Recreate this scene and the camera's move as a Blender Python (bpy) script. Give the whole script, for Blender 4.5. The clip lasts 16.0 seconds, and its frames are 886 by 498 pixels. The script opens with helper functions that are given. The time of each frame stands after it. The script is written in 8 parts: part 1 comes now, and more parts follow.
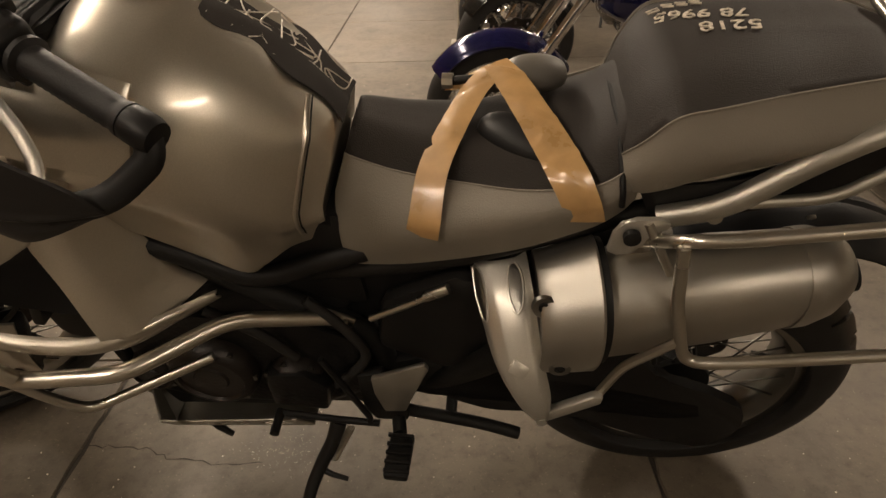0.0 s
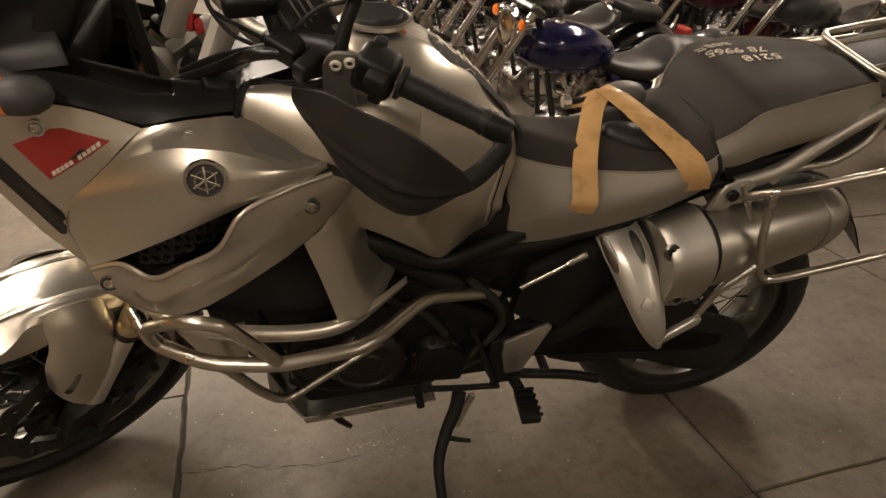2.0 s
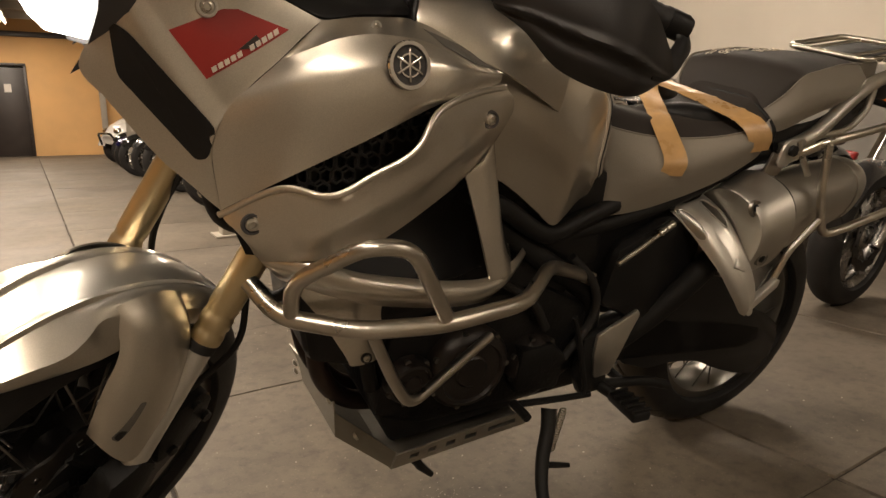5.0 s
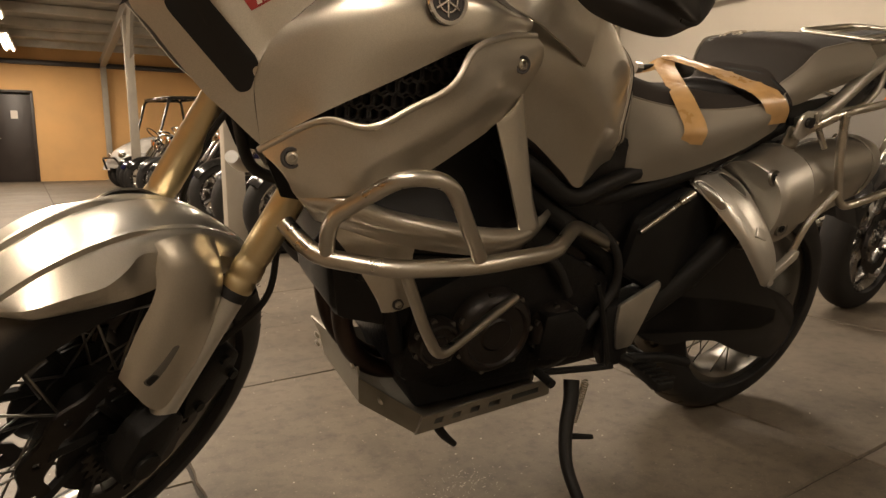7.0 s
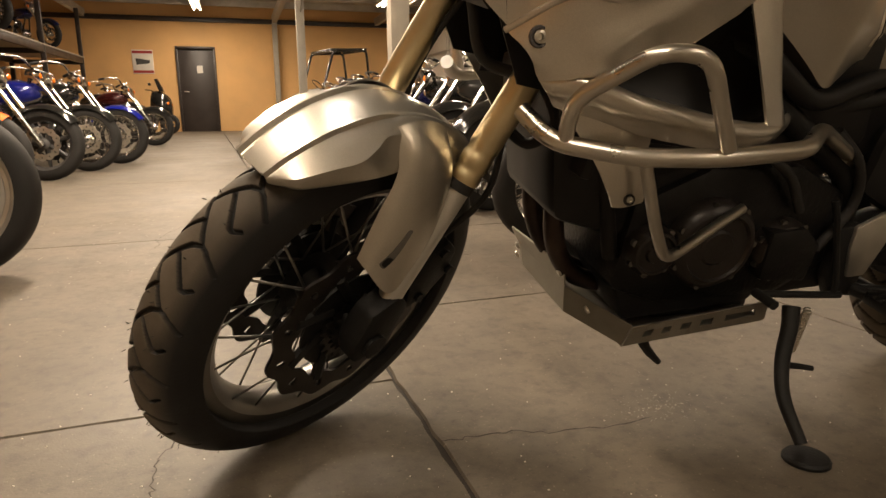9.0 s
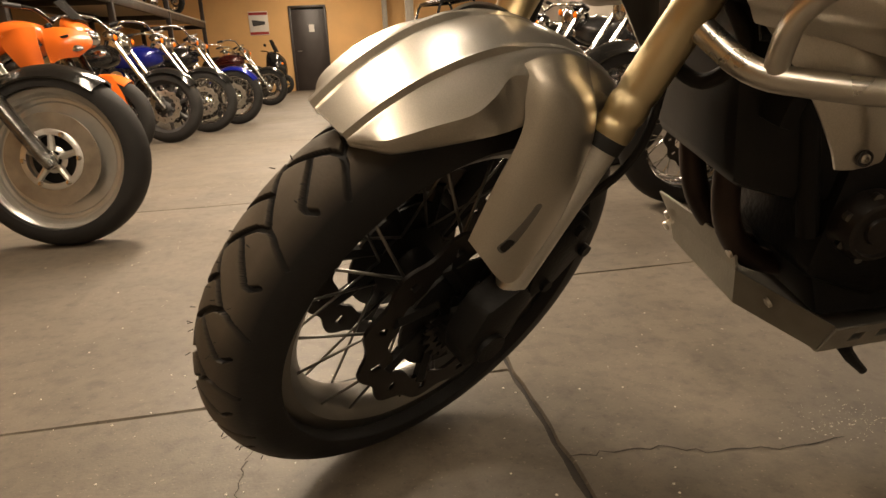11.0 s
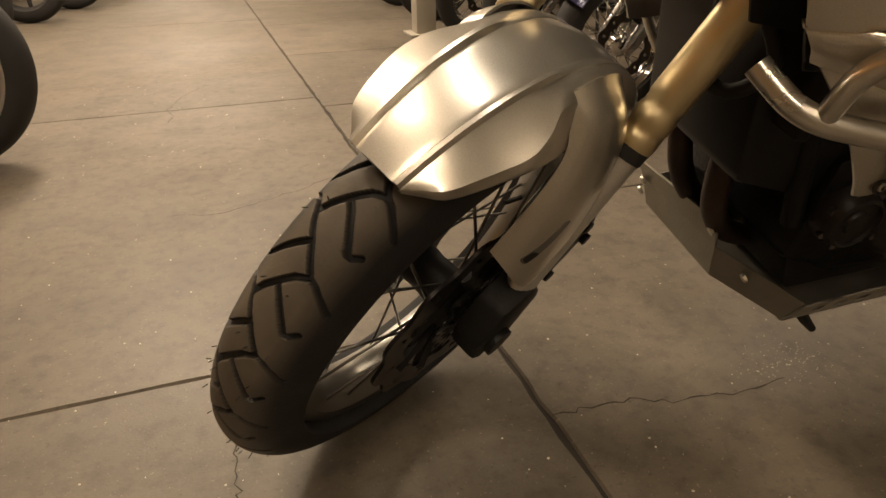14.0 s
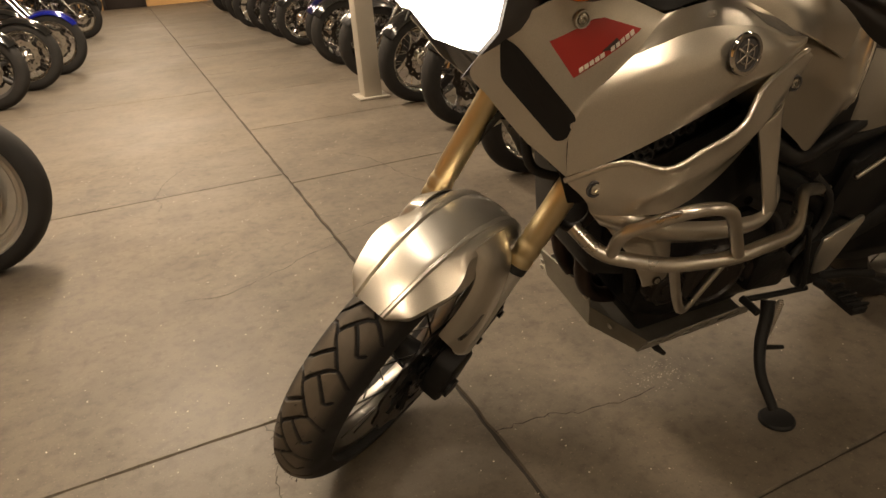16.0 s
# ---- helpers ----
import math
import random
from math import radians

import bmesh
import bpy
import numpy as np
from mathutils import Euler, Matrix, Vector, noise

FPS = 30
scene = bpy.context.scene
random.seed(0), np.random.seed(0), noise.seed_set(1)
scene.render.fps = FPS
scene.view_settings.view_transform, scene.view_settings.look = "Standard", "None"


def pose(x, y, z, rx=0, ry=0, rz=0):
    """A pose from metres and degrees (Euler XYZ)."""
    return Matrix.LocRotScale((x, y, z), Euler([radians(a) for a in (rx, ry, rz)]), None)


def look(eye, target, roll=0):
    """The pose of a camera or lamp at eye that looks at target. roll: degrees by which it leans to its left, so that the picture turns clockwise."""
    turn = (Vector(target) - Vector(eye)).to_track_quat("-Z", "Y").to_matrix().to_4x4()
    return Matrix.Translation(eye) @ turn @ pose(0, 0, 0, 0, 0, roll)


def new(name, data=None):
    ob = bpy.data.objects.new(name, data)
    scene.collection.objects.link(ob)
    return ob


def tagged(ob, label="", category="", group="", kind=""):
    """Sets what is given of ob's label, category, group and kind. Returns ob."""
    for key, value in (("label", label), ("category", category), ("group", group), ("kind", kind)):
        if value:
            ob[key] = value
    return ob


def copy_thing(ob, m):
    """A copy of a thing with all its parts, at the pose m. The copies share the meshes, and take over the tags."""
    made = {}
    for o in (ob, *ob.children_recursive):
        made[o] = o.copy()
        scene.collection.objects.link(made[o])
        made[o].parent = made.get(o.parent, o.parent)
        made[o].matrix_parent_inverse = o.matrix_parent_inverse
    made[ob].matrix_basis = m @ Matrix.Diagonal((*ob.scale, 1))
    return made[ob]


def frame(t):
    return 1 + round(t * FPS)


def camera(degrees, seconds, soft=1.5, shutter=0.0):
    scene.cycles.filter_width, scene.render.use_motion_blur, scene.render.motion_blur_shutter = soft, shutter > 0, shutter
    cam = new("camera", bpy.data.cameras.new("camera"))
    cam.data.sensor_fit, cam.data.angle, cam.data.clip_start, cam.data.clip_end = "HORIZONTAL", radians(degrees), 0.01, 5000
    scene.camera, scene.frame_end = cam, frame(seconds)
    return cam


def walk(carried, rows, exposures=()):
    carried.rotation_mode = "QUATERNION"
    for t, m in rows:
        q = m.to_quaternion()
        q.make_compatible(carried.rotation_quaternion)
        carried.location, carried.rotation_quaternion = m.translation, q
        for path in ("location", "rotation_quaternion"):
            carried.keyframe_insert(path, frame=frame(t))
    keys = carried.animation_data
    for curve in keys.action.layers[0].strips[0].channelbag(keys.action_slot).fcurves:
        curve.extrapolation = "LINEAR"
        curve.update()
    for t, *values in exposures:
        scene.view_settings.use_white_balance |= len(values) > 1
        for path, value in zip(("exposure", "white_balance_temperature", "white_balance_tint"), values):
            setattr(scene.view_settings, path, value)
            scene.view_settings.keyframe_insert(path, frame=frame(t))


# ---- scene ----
cam = camera(69.3, 16.0)
PATH = [
    (0, (0.265, 0.23, 1.166), (0.162, 1.936, 0.127), -1.7),
    (0.5, (0.114, 0.218, 1.163), (0.256, 1.959, 0.189), -1.3),
    (1, (-0.052, 0.176, 1.18), (0.187, 1.922, 0.233), 0.4),
    (1.5, (-0.214, 0.063, 1.182), (0.11, 1.804, 0.252), -0.0),
    (2, (-0.34, -0.009, 1.2), (0.116, 1.715, 0.295), 1.1),
    (2.5, (-0.423, 0.012, 1.195), (0.132, 1.711, 0.297), 0.7),
    (3, (-0.512, 0.069, 1.19), (0.112, 1.752, 0.31), -1.1),
    (3.5, (-0.651, 0.049, 1.205), (0.16, 1.676, 0.371), -2.8),
    (4, (-0.804, 0.04, 1.133), (0.112, 1.662, 0.404), -0.3),
    (4.5, (-0.808, 0.135, 0.973), (0.192, 1.798, 0.485), 0.9),
    (4.7, (-0.805, 0.153, 0.898), (0.18, 1.837, 0.457), 0.2),
    (6.8, (-0.857, 0.148, 0.692), (0.18, 1.836, 0.417), -0.8),
    (7, (-0.862, 0.15, 0.705), (0.136, 1.858, 0.407), -0.2),
    (7.5, (-0.905, 0.153, 0.681), (-0.038, 1.934, 0.405), -0.7),
    (8, (-0.954, 0.155, 0.664), (-0.256, 1.998, 0.324), -0.4),
    (8.5, (-0.972, 0.173, 0.651), (-0.358, 2.026, 0.215), -0.1),
    (8.7, (-0.978, 0.179, 0.632), (-0.376, 2.038, 0.206), -0.2),
    (10.8, (-0.955, 0.39, 0.584), (-0.65, 2.289, 0.036), -2.4),
    (11, (-0.942, 0.416, 0.594), (-0.697, 2.32, 0.035), -2.8),
    (11.5, (-0.934, 0.476, 0.585), (-0.754, 2.385, 0.017), -2.6),
    (12, (-0.962, 0.506, 0.58), (-0.743, 2.408, 0.002), -2.2),
    (12.5, (-1.013, 0.577, 0.57), (-0.689, 2.448, -0.057), -1.1),
    (13, (-1.04, 0.601, 0.576), (-0.597, 2.42, -0.127), 0.1),
    (13.5, (-1.056, 0.575, 0.622), (-0.578, 2.346, -0.173), 0.3),
    (14, (-1.063, 0.521, 0.735), (-0.541, 2.217, -0.188), -0.6),
    (14.5, (-1.096, 0.494, 0.829), (-0.578, 2.165, -0.14), -2.5),
    (15, (-1.127, 0.402, 0.898), (-0.611, 2.093, -0.037), -2.0),
    (15.5, (-1.151, 0.279, 0.981), (-0.577, 1.977, 0.092), -3.5),
    (16, (-1.163, 0.181, 1.054), (-0.515, 1.863, 0.187), -4.2),
]
EXPOSURES = [(0.0, -0.22, 6550, 10), (1.5, -0.10, 6350, 10), (3.0, 0.0, 6350, 10), (4.5, 0.02, 6400, 10), (7.0, 0.08, 6700, 10), (8.5, 0.12, 6850, 10), (11.0, 0.05, 6950, 10),
             (12.0, 0.0, 6950, 10), (13.0, -0.06, 6950, 10), (14.5, -0.17, 7200, 10), (16.0, -0.12, 7200, 10)]
walk(cam, [(t, look(eye, target, roll)) for t, eye, target, roll in PATH], EXPOSURES)


# ---- light: fluorescent fittings under the roof, closed hall, lit headlamp ----
world = bpy.data.worlds.new("hall_air")
scene.world = world
world.use_nodes = True
world.node_tree.nodes["Background"].inputs[0].default_value = (1.0, 0.86, 0.68, 1)
world.node_tree.nodes["Background"].inputs[1].default_value = 0.008
WARM = (1.0, 0.84, 0.67)
# last two are unseen, added behind the camera to fill the near side
TUBE_LIGHTS = [(-1.6, 1.9), (-1.6, 5.2), (-1.65, 9.0), (-1.7, 13.0), (-1.75, 17.2), (2.6, 3.3), (2.6, 9.5), (2.6, 15.5), (-1.8, -1.4), (1.9, -2.8)]
TUBE_POWER = [54, 235, 118, 112, 104, 80, 58, 70, 56, 30]
for (lx, ly), watts in zip(TUBE_LIGHTS, TUBE_POWER):
    lamp = bpy.data.lights.new("tube_glow", "AREA")
    lamp.shape, lamp.size, lamp.size_y = "RECTANGLE", 0.34 if ly < 6 else 0.24, 2.4
    lamp.energy, lamp.color = watts, WARM
    new("tube_glow", lamp).matrix_world = pose(lx, ly, 3.02)


# ---- geometry helpers ----
def V(*a):
    return Vector(a)


def link(name, bm, material, parent=None, m=None, label="", sharp=38, smooth=True):
    mesh = bpy.data.meshes.new(name)
    bmesh.ops.recalc_face_normals(bm, faces=bm.faces)
    bm.to_mesh(mesh)
    bm.free()
    mesh.materials.append(material)
    if smooth:
        mesh.shade_smooth()
        mesh.set_sharp_from_angle(angle=radians(sharp))
    ob = new(name, mesh)
    if parent:
        ob.parent = parent
    if m is not None:
        ob.matrix_basis = m
    if label:
        ob["label"] = label
    return ob


def part(name, bm, material, parent, label="", m=None, sharp=38):
    return link(name, bm, material, parent, m, label, sharp)


def shared(name, mesh, parent, m):
    ob = new(name, mesh)
    ob.parent = parent
    ob.matrix_basis = m
    return ob


def thing(name, label, category, m, group="", kind=""):
    ob = new(name)
    ob.empty_display_size = 0.1
    ob.matrix_basis = m
    return tagged(ob, label, category, group, kind)


def spline(points, per=6):
    """Catmull-Rom through the points."""
    p = [Vector(q) for q in points]
    if len(p) == 2:
        return [p[0].lerp(p[1], k / per) for k in range(per + 1)]
    ext = [2 * p[0] - p[1], *p, 2 * p[-1] - p[-2]]
    out = []
    for i in range(1, len(ext) - 2):
        a, b, c, d = ext[i - 1:i + 3]
        for k in range(per):
            t = k / per
            out.append(0.5 * (2 * b + (c - a) * t + (2 * a - 5 * b + 4 * c - d) * t * t + (3 * b - a - 3 * c + d) * t ** 3))
    out.append(p[-1])
    return out


def even(line, n):
    """n points at even steps along a polyline."""
    d = [0.0]
    for a, b in zip(line, line[1:]):
        d.append(d[-1] + (b - a).length)
    out, j = [], 0
    for k in range(n):
        s = d[-1] * k / (n - 1)
        while j < len(d) - 2 and d[j + 1] < s:
            j += 1
        f = (s - d[j]) / max(d[j + 1] - d[j], 1e-9)
        out.append(line[j].lerp(line[j + 1], min(max(f, 0), 1)))
    return out


def fillet(points, r=0.05, per=5, closed=False):
    """A polyline with its corners rounded."""
    p = [Vector(q) for q in points]
    n = len(p)
    out = [] if closed else [p[0]]
    for i in (range(n) if closed else range(1, n - 1)):
        a, b, c = p[i - 1], p[i], p[(i + 1) % n]
        u, w = a - b, c - b
        s = min(r, u.length * 0.48, w.length * 0.48)
        u, w = b + u.normalized() * s, b + w.normalized() * s
        for k in range(per + 1):
            t = k / per
            out.append((1 - t) ** 2 * u + 2 * t * (1 - t) * b + t * t * w)
    if not closed:
        out.append(p[-1])
    return out


def add_tube(bm, line, r, seg=10, closed=False, cap=True, flat=1.0):
    """A tube along a line; r may be a list."""
    n = len(line)
    rs = r if isinstance(r, (list, tuple)) else [r] * n
    rings, up = [], None
    for i, p in enumerate(line):
        if closed:
            t = line[(i + 1) % n] - line[i - 1]
        else:
            t = line[min(i + 1, n - 1)] - line[max(i - 1, 0)]
        t = t.normalized()
        if up is None:
            up = Vector((0, 0, 1)) if abs(t.z) < 0.9 else Vector((1, 0, 0))
        side = t.cross(up).normalized()
        up = side.cross(t).normalized()
        rings.append([bm.verts.new(p + rs[i] * (math.cos(a) * side + flat * math.sin(a) * up)) for a in (2 * math.pi * k / seg for k in range(seg))])
    pairs = list(zip(rings, rings[1:])) + ([(rings[-1], rings[0])] if closed else [])
    for a, b in pairs:
        for k in range(seg):
            bm.faces.new((a[k], a[(k + 1) % seg], b[(k + 1) % seg], b[k]))
    if cap and not closed:
        bm.faces.new(rings[0][::-1])
        bm.faces.new(rings[-1])
    return bm


def tube(points, r, seg=10, bend=0.05, smooth=False, closed=False):
    line = spline(points) if smooth else (fillet(points, bend, closed=closed) if len(points) > 2 else [Vector(q) for q in points])
    return add_tube(bmesh.new(), line, r, seg, closed)


def add_lathe(bm, profile, seg=48, m=None, closed=False):
    """A profile of (radius, along) turned about the y axis."""
    m = m or Matrix()
    rings = []
    for k in range(seg):
        a = 2 * math.pi * k / seg
        rings.append([bm.verts.new(m @ Vector((math.cos(a) * r, h, math.sin(a) * r))) for r, h in profile])
    n = len(profile)
    for k in range(seg):
        a, b = rings[k], rings[(k + 1) % seg]
        for i in range(n if closed else n - 1):
            bm.faces.new((a[i], a[(i + 1) % n], b[(i + 1) % n], b[i]))
    if not closed:
        for i in (0, n - 1):
            if profile[i][0] > 1e-4:
                bm.faces.new([r[i] for r in rings])
    bmesh.ops.remove_doubles(bm, verts=bm.verts, dist=1e-5)
    return bm


def lathe(profile, seg=48, m=None, closed=False):
    return add_lathe(bmesh.new(), profile, seg, m, closed)


def along(a, b):
    """The pose that lays the y axis from a to b."""
    a, b = Vector(a), Vector(b)
    return Matrix.Translation(a) @ (b - a).to_track_quat("Y", "Z").to_matrix().to_4x4()


def add_box(bm, size, m=None, bevel=0.006, seg=2):
    m = m or Matrix()
    got = bmesh.ops.create_cube(bm, size=1, matrix=m @ Matrix.Diagonal((*size, 1)))
    edges = list({e for v in got["verts"] for e in v.link_edges})
    if bevel:
        bmesh.ops.bevel(bm, geom=edges, offset=bevel, segments=seg, affect="EDGES", profile=0.5)
    return bm


def box(size, m=None, bevel=0.006, seg=2):
    return add_box(bmesh.new(), size, m, bevel, seg)


def add_prism(bm, poly, y0, y1, bevel=0.004, taper=1.0, m=None):
    """A polygon of (x, z) made solid from y0 to y1; taper shrinks the y1 end."""
    m = m or Matrix()
    cx, cz = sum(p[0] for p in poly) / len(poly), sum(p[1] for p in poly) / len(poly)
    a = [bm.verts.new(m @ Vector((x, y0, z))) for x, z in poly]
    b = [bm.verts.new(m @ Vector((cx + (x - cx) * taper, y1, cz + (z - cz) * taper))) for x, z in poly]
    n = len(poly)
    faces = [bm.faces.new(a[::-1]), bm.faces.new(b)]
    for i in range(n):
        faces.append(bm.faces.new((a[i], a[(i + 1) % n], b[(i + 1) % n], b[i])))
    if bevel:
        edges = list({e for f in faces for e in f.edges})
        bmesh.ops.bevel(bm, geom=edges, offset=bevel, segments=2, affect="EDGES", profile=0.5)
    return bm


def prism(poly, y0, y1, bevel=0.004, taper=1.0, m=None):
    return add_prism(bmesh.new(), poly, y0, y1, bevel, taper, m)


def add_loft(bm, rings, cap=True, closed=True):
    """Skin over rings of equal count."""
    made = [[bm.verts.new(p) for p in ring] for ring in rings]
    n = len(rings[0])
    for a, b in zip(made, made[1:]):
        for k in range(n if closed else n - 1):
            bm.faces.new((a[k], a[(k + 1) % n], b[(k + 1) % n], b[k]))
    if cap and closed:
        bm.faces.new(made[0][::-1])
        bm.faces.new(made[-1])
    bmesh.ops.remove_doubles(bm, verts=bm.verts, dist=1e-5)
    return bm


def sheet(rails, n=36, m=16, straight=False):
    """A grid of points over long rails: n along, m across."""
    lines = [even(spline(r, 8), n) for r in rails]
    if straight:
        return [even([ln[i] for ln in lines], m) for i in range(n)]
    return [even(spline([ln[i] for ln in lines], 8), m) for i in range(n)]


def add_sheet(bm, grid, thick=0.004, side=1, lip=True):
    """A panel from a grid, with its thickness turned inwards (towards y = 0) and a rolled rim; side -1 mirrors it."""
    n, m = len(grid), len(grid[0])
    flip = Matrix.Diagonal((1, side, 1, 1))
    outer = [[bm.verts.new(flip @ p) for p in row] for row in grid]
    inner = []
    for i in range(n):
        row = []
        for j in range(m):
            du = grid[min(i + 1, n - 1)][j] - grid[max(i - 1, 0)][j]
            dv = grid[i][min(j + 1, m - 1)] - grid[i][max(j - 1, 0)]
            nn = du.cross(dv)
            nn = nn.normalized() if nn.length > 1e-9 else Vector((0, 1, 0))
            if nn.y < 0:
                nn = -nn
            row.append(bm.verts.new(flip @ (grid[i][j] + nn * thick)))
        inner.append(row)
    for g in (outer, inner):
        for i in range(n - 1):
            for j in range(m - 1):
                bm.faces.new((g[i][j], g[i + 1][j], g[i + 1][j + 1], g[i][j + 1]))
    rim = [(i, 0) for i in range(n)] + [(n - 1, j) for j in range(1, m)] + [(i, m - 1) for i in range(n - 2, -1, -1)] + [(0, j) for j in range(m - 2, 0, -1)]
    for a, b in zip(rim, rim[1:] + rim[:1]):
        bm.faces.new((outer[a[0]][a[1]], outer[b[0]][b[1]], inner[b[0]][b[1]], inner[a[0]][a[1]]))
    if thick >= 0.004:
        edges = [bm.edges.get((outer[a[0]][a[1]], outer[b[0]][b[1]])) for a, b in zip(rim, rim[1:] + rim[:1])]
        bmesh.ops.bevel(bm, geom=[e for e in edges if e and e.calc_length() > 1e-4], offset=0.0022, segments=2, affect="EDGES", profile=0.5, clamp_overlap=True)
    bmesh.ops.remove_doubles(bm, verts=bm.verts, dist=2e-5)
    return bm


def depth_at(grids, x, z):
    """The y of the nearest panel surface at (x, z)."""
    near = []
    for g in grids:
        for row in g:
            for p in row:
                near.append(((p.x - x) ** 2 + (p.z - z) ** 2, p.y))
    near.sort(key=lambda q: q[0])
    w = [(1 / (d + 1e-6), y) for d, y in near[:6]]
    return sum(a * y for a, y in w) / sum(a for a, y in w)


def add_cover(bm, poly, grids, proud=0.003, thick=0.003, rings=5, side=1):
    """A thin plate of outline (x, z) laid on panel surfaces."""
    cx, cz = sum(p[0] for p in poly) / len(poly), sum(p[1] for p in poly) / len(poly)
    flip = Matrix.Diagonal((1, side, 1, 1))
    loops = []
    for k in range(rings):
        f = 1 - k / rings
        loop = []
        for x, z in poly:
            X, Z = cx + (x - cx) * f, cz + (z - cz) * f
            loop.append(bm.verts.new(flip @ Vector((X, depth_at(grids, X, Z) - proud, Z))))
        loops.append(loop)
    mid = bm.verts.new(flip @ Vector((cx, depth_at(grids, cx, cz) - proud, cz)))
    skirt = [bm.verts.new(v.co + Vector((0, (proud + thick) * side, 0))) for v in loops[0]]
    n = len(poly)
    for a, b in [(skirt, loops[0])] + list(zip(loops, loops[1:])):
        for i in range(n):
            bm.faces.new((a[i], a[(i + 1) % n], b[(i + 1) % n], b[i]))
    for i in range(n):
        bm.faces.new((loops[-1][i], loops[-1][(i + 1) % n], mid))
    return bm


def smooth_poly(poly, r=0.012, per=3):
    return [(p.x, p.z) for p in fillet([(x, 0, z) for x, z in poly], r, per, closed=True)]


def dense(poly, step=0.012):
    out = []
    for (x0, z0), (x1, z1) in zip(poly, poly[1:] + poly[:1]):
        k = max(1, int(math.hypot(x1 - x0, z1 - z0) / step))
        out += [(x0 + (x1 - x0) * i / k, z0 + (z1 - z0) * i / k) for i in range(k)]
    return out


def surf(name, color, rough=0.5, metal=0.0, var=0.12, scale=9.0, bump=0.0, bscale=160.0, coat=0.0, rvar=0.12, emit=0.0, flake=0.0, spread=0.0):
    """A procedural surface: broad stains and fine grain in colour, roughness and relief."""
    m = bpy.data.materials.new(name)
    m.use_nodes = True
    nt = m.node_tree
    b = nt.nodes["Principled BSDF"]
    co = nt.nodes.new("ShaderNodeTexCoord")
    big = nt.nodes.new("ShaderNodeTexNoise")
    big.inputs["Scale"].default_value, big.inputs["Detail"].default_value = scale, 5
    fine = nt.nodes.new("ShaderNodeTexNoise")
    fine.inputs["Scale"].default_value, fine.inputs["Detail"].default_value = bscale, 3
    nt.links.new(co.outputs["Object"], big.inputs["Vector"])
    nt.links.new(co.outputs["Object"], fine.inputs["Vector"])
    ramp = nt.nodes.new("ShaderNodeMapRange")
    ramp.inputs[1].default_value, ramp.inputs[2].default_value = 0.3, 0.7
    ramp.inputs[3].default_value, ramp.inputs[4].default_value = 1 - var, 1 + var
    nt.links.new(big.outputs["Fac"], ramp.inputs[0])
    mul = nt.nodes.new("ShaderNodeVectorMath")
    mul.operation = "SCALE"
    mul.inputs[0].default_value = color
    last = ramp.outputs[0]
    if flake:
        fm = nt.nodes.new("ShaderNodeMapRange")
        fm.inputs[1].default_value, fm.inputs[2].default_value = 0.3, 0.7
        fm.inputs[3].default_value, fm.inputs[4].default_value = 1 - flake, 1 + flake
        nt.links.new(fine.outputs["Fac"], fm.inputs[0])
        mm = nt.nodes.new("ShaderNodeMath")
        mm.operation = "MULTIPLY"
        nt.links.new(last, mm.inputs[0])
        nt.links.new(fm.outputs[0], mm.inputs[1])
        last = mm.outputs[0]
    if spread:
        info = nt.nodes.new("ShaderNodeObjectInfo")
        sm = nt.nodes.new("ShaderNodeMapRange")
        sm.inputs[3].default_value, sm.inputs[4].default_value = 1 - spread, 1 + spread
        nt.links.new(info.outputs["Random"], sm.inputs[0])
        mm = nt.nodes.new("ShaderNodeMath")
        mm.operation = "MULTIPLY"
        nt.links.new(last, mm.inputs[0])
        nt.links.new(sm.outputs[0], mm.inputs[1])
        last = mm.outputs[0]
    nt.links.new(last, mul.inputs["Scale"])
    nt.links.new(mul.outputs[0], b.inputs["Base Color"])
    rr = nt.nodes.new("ShaderNodeMapRange")
    rr.inputs[1].default_value, rr.inputs[2].default_value = 0.3, 0.7
    rr.inputs[3].default_value, rr.inputs[4].default_value = max(rough - rvar * rough, 0.02), min(rough + rvar * rough, 1)
    nt.links.new(big.outputs["Fac"], rr.inputs[0])
    nt.links.new(rr.outputs[0], b.inputs["Roughness"])
    b.inputs["Metallic"].default_value = metal
    b.inputs["Coat Weight"].default_value = coat
    b.inputs["Coat Roughness"].default_value = 0.06
    if bump:
        bp = nt.nodes.new("ShaderNodeBump")
        bp.inputs["Strength"].default_value, bp.inputs["Distance"].default_value = bump, 0.002
        nt.links.new(fine.outputs["Fac"], bp.inputs["Height"])
        nt.links.new(bp.outputs[0], b.inputs["Normal"])
    if emit:
        b.inputs["Emission Color"].default_value = (*color, 1)
        b.inputs["Emission Strength"].default_value = emit
    return m


def glass(name, color, rough=0.02, ior=1.45):
    m = bpy.data.materials.new(name)
    m.use_nodes = True
    b = m.node_tree.nodes["Principled BSDF"]
    b.inputs["Base Color"].default_value = (*color, 1)
    b.inputs["Transmission Weight"].default_value = 1
    b.inputs["Roughness"].default_value = rough
    b.inputs["IOR"].default_value = ior
    return m


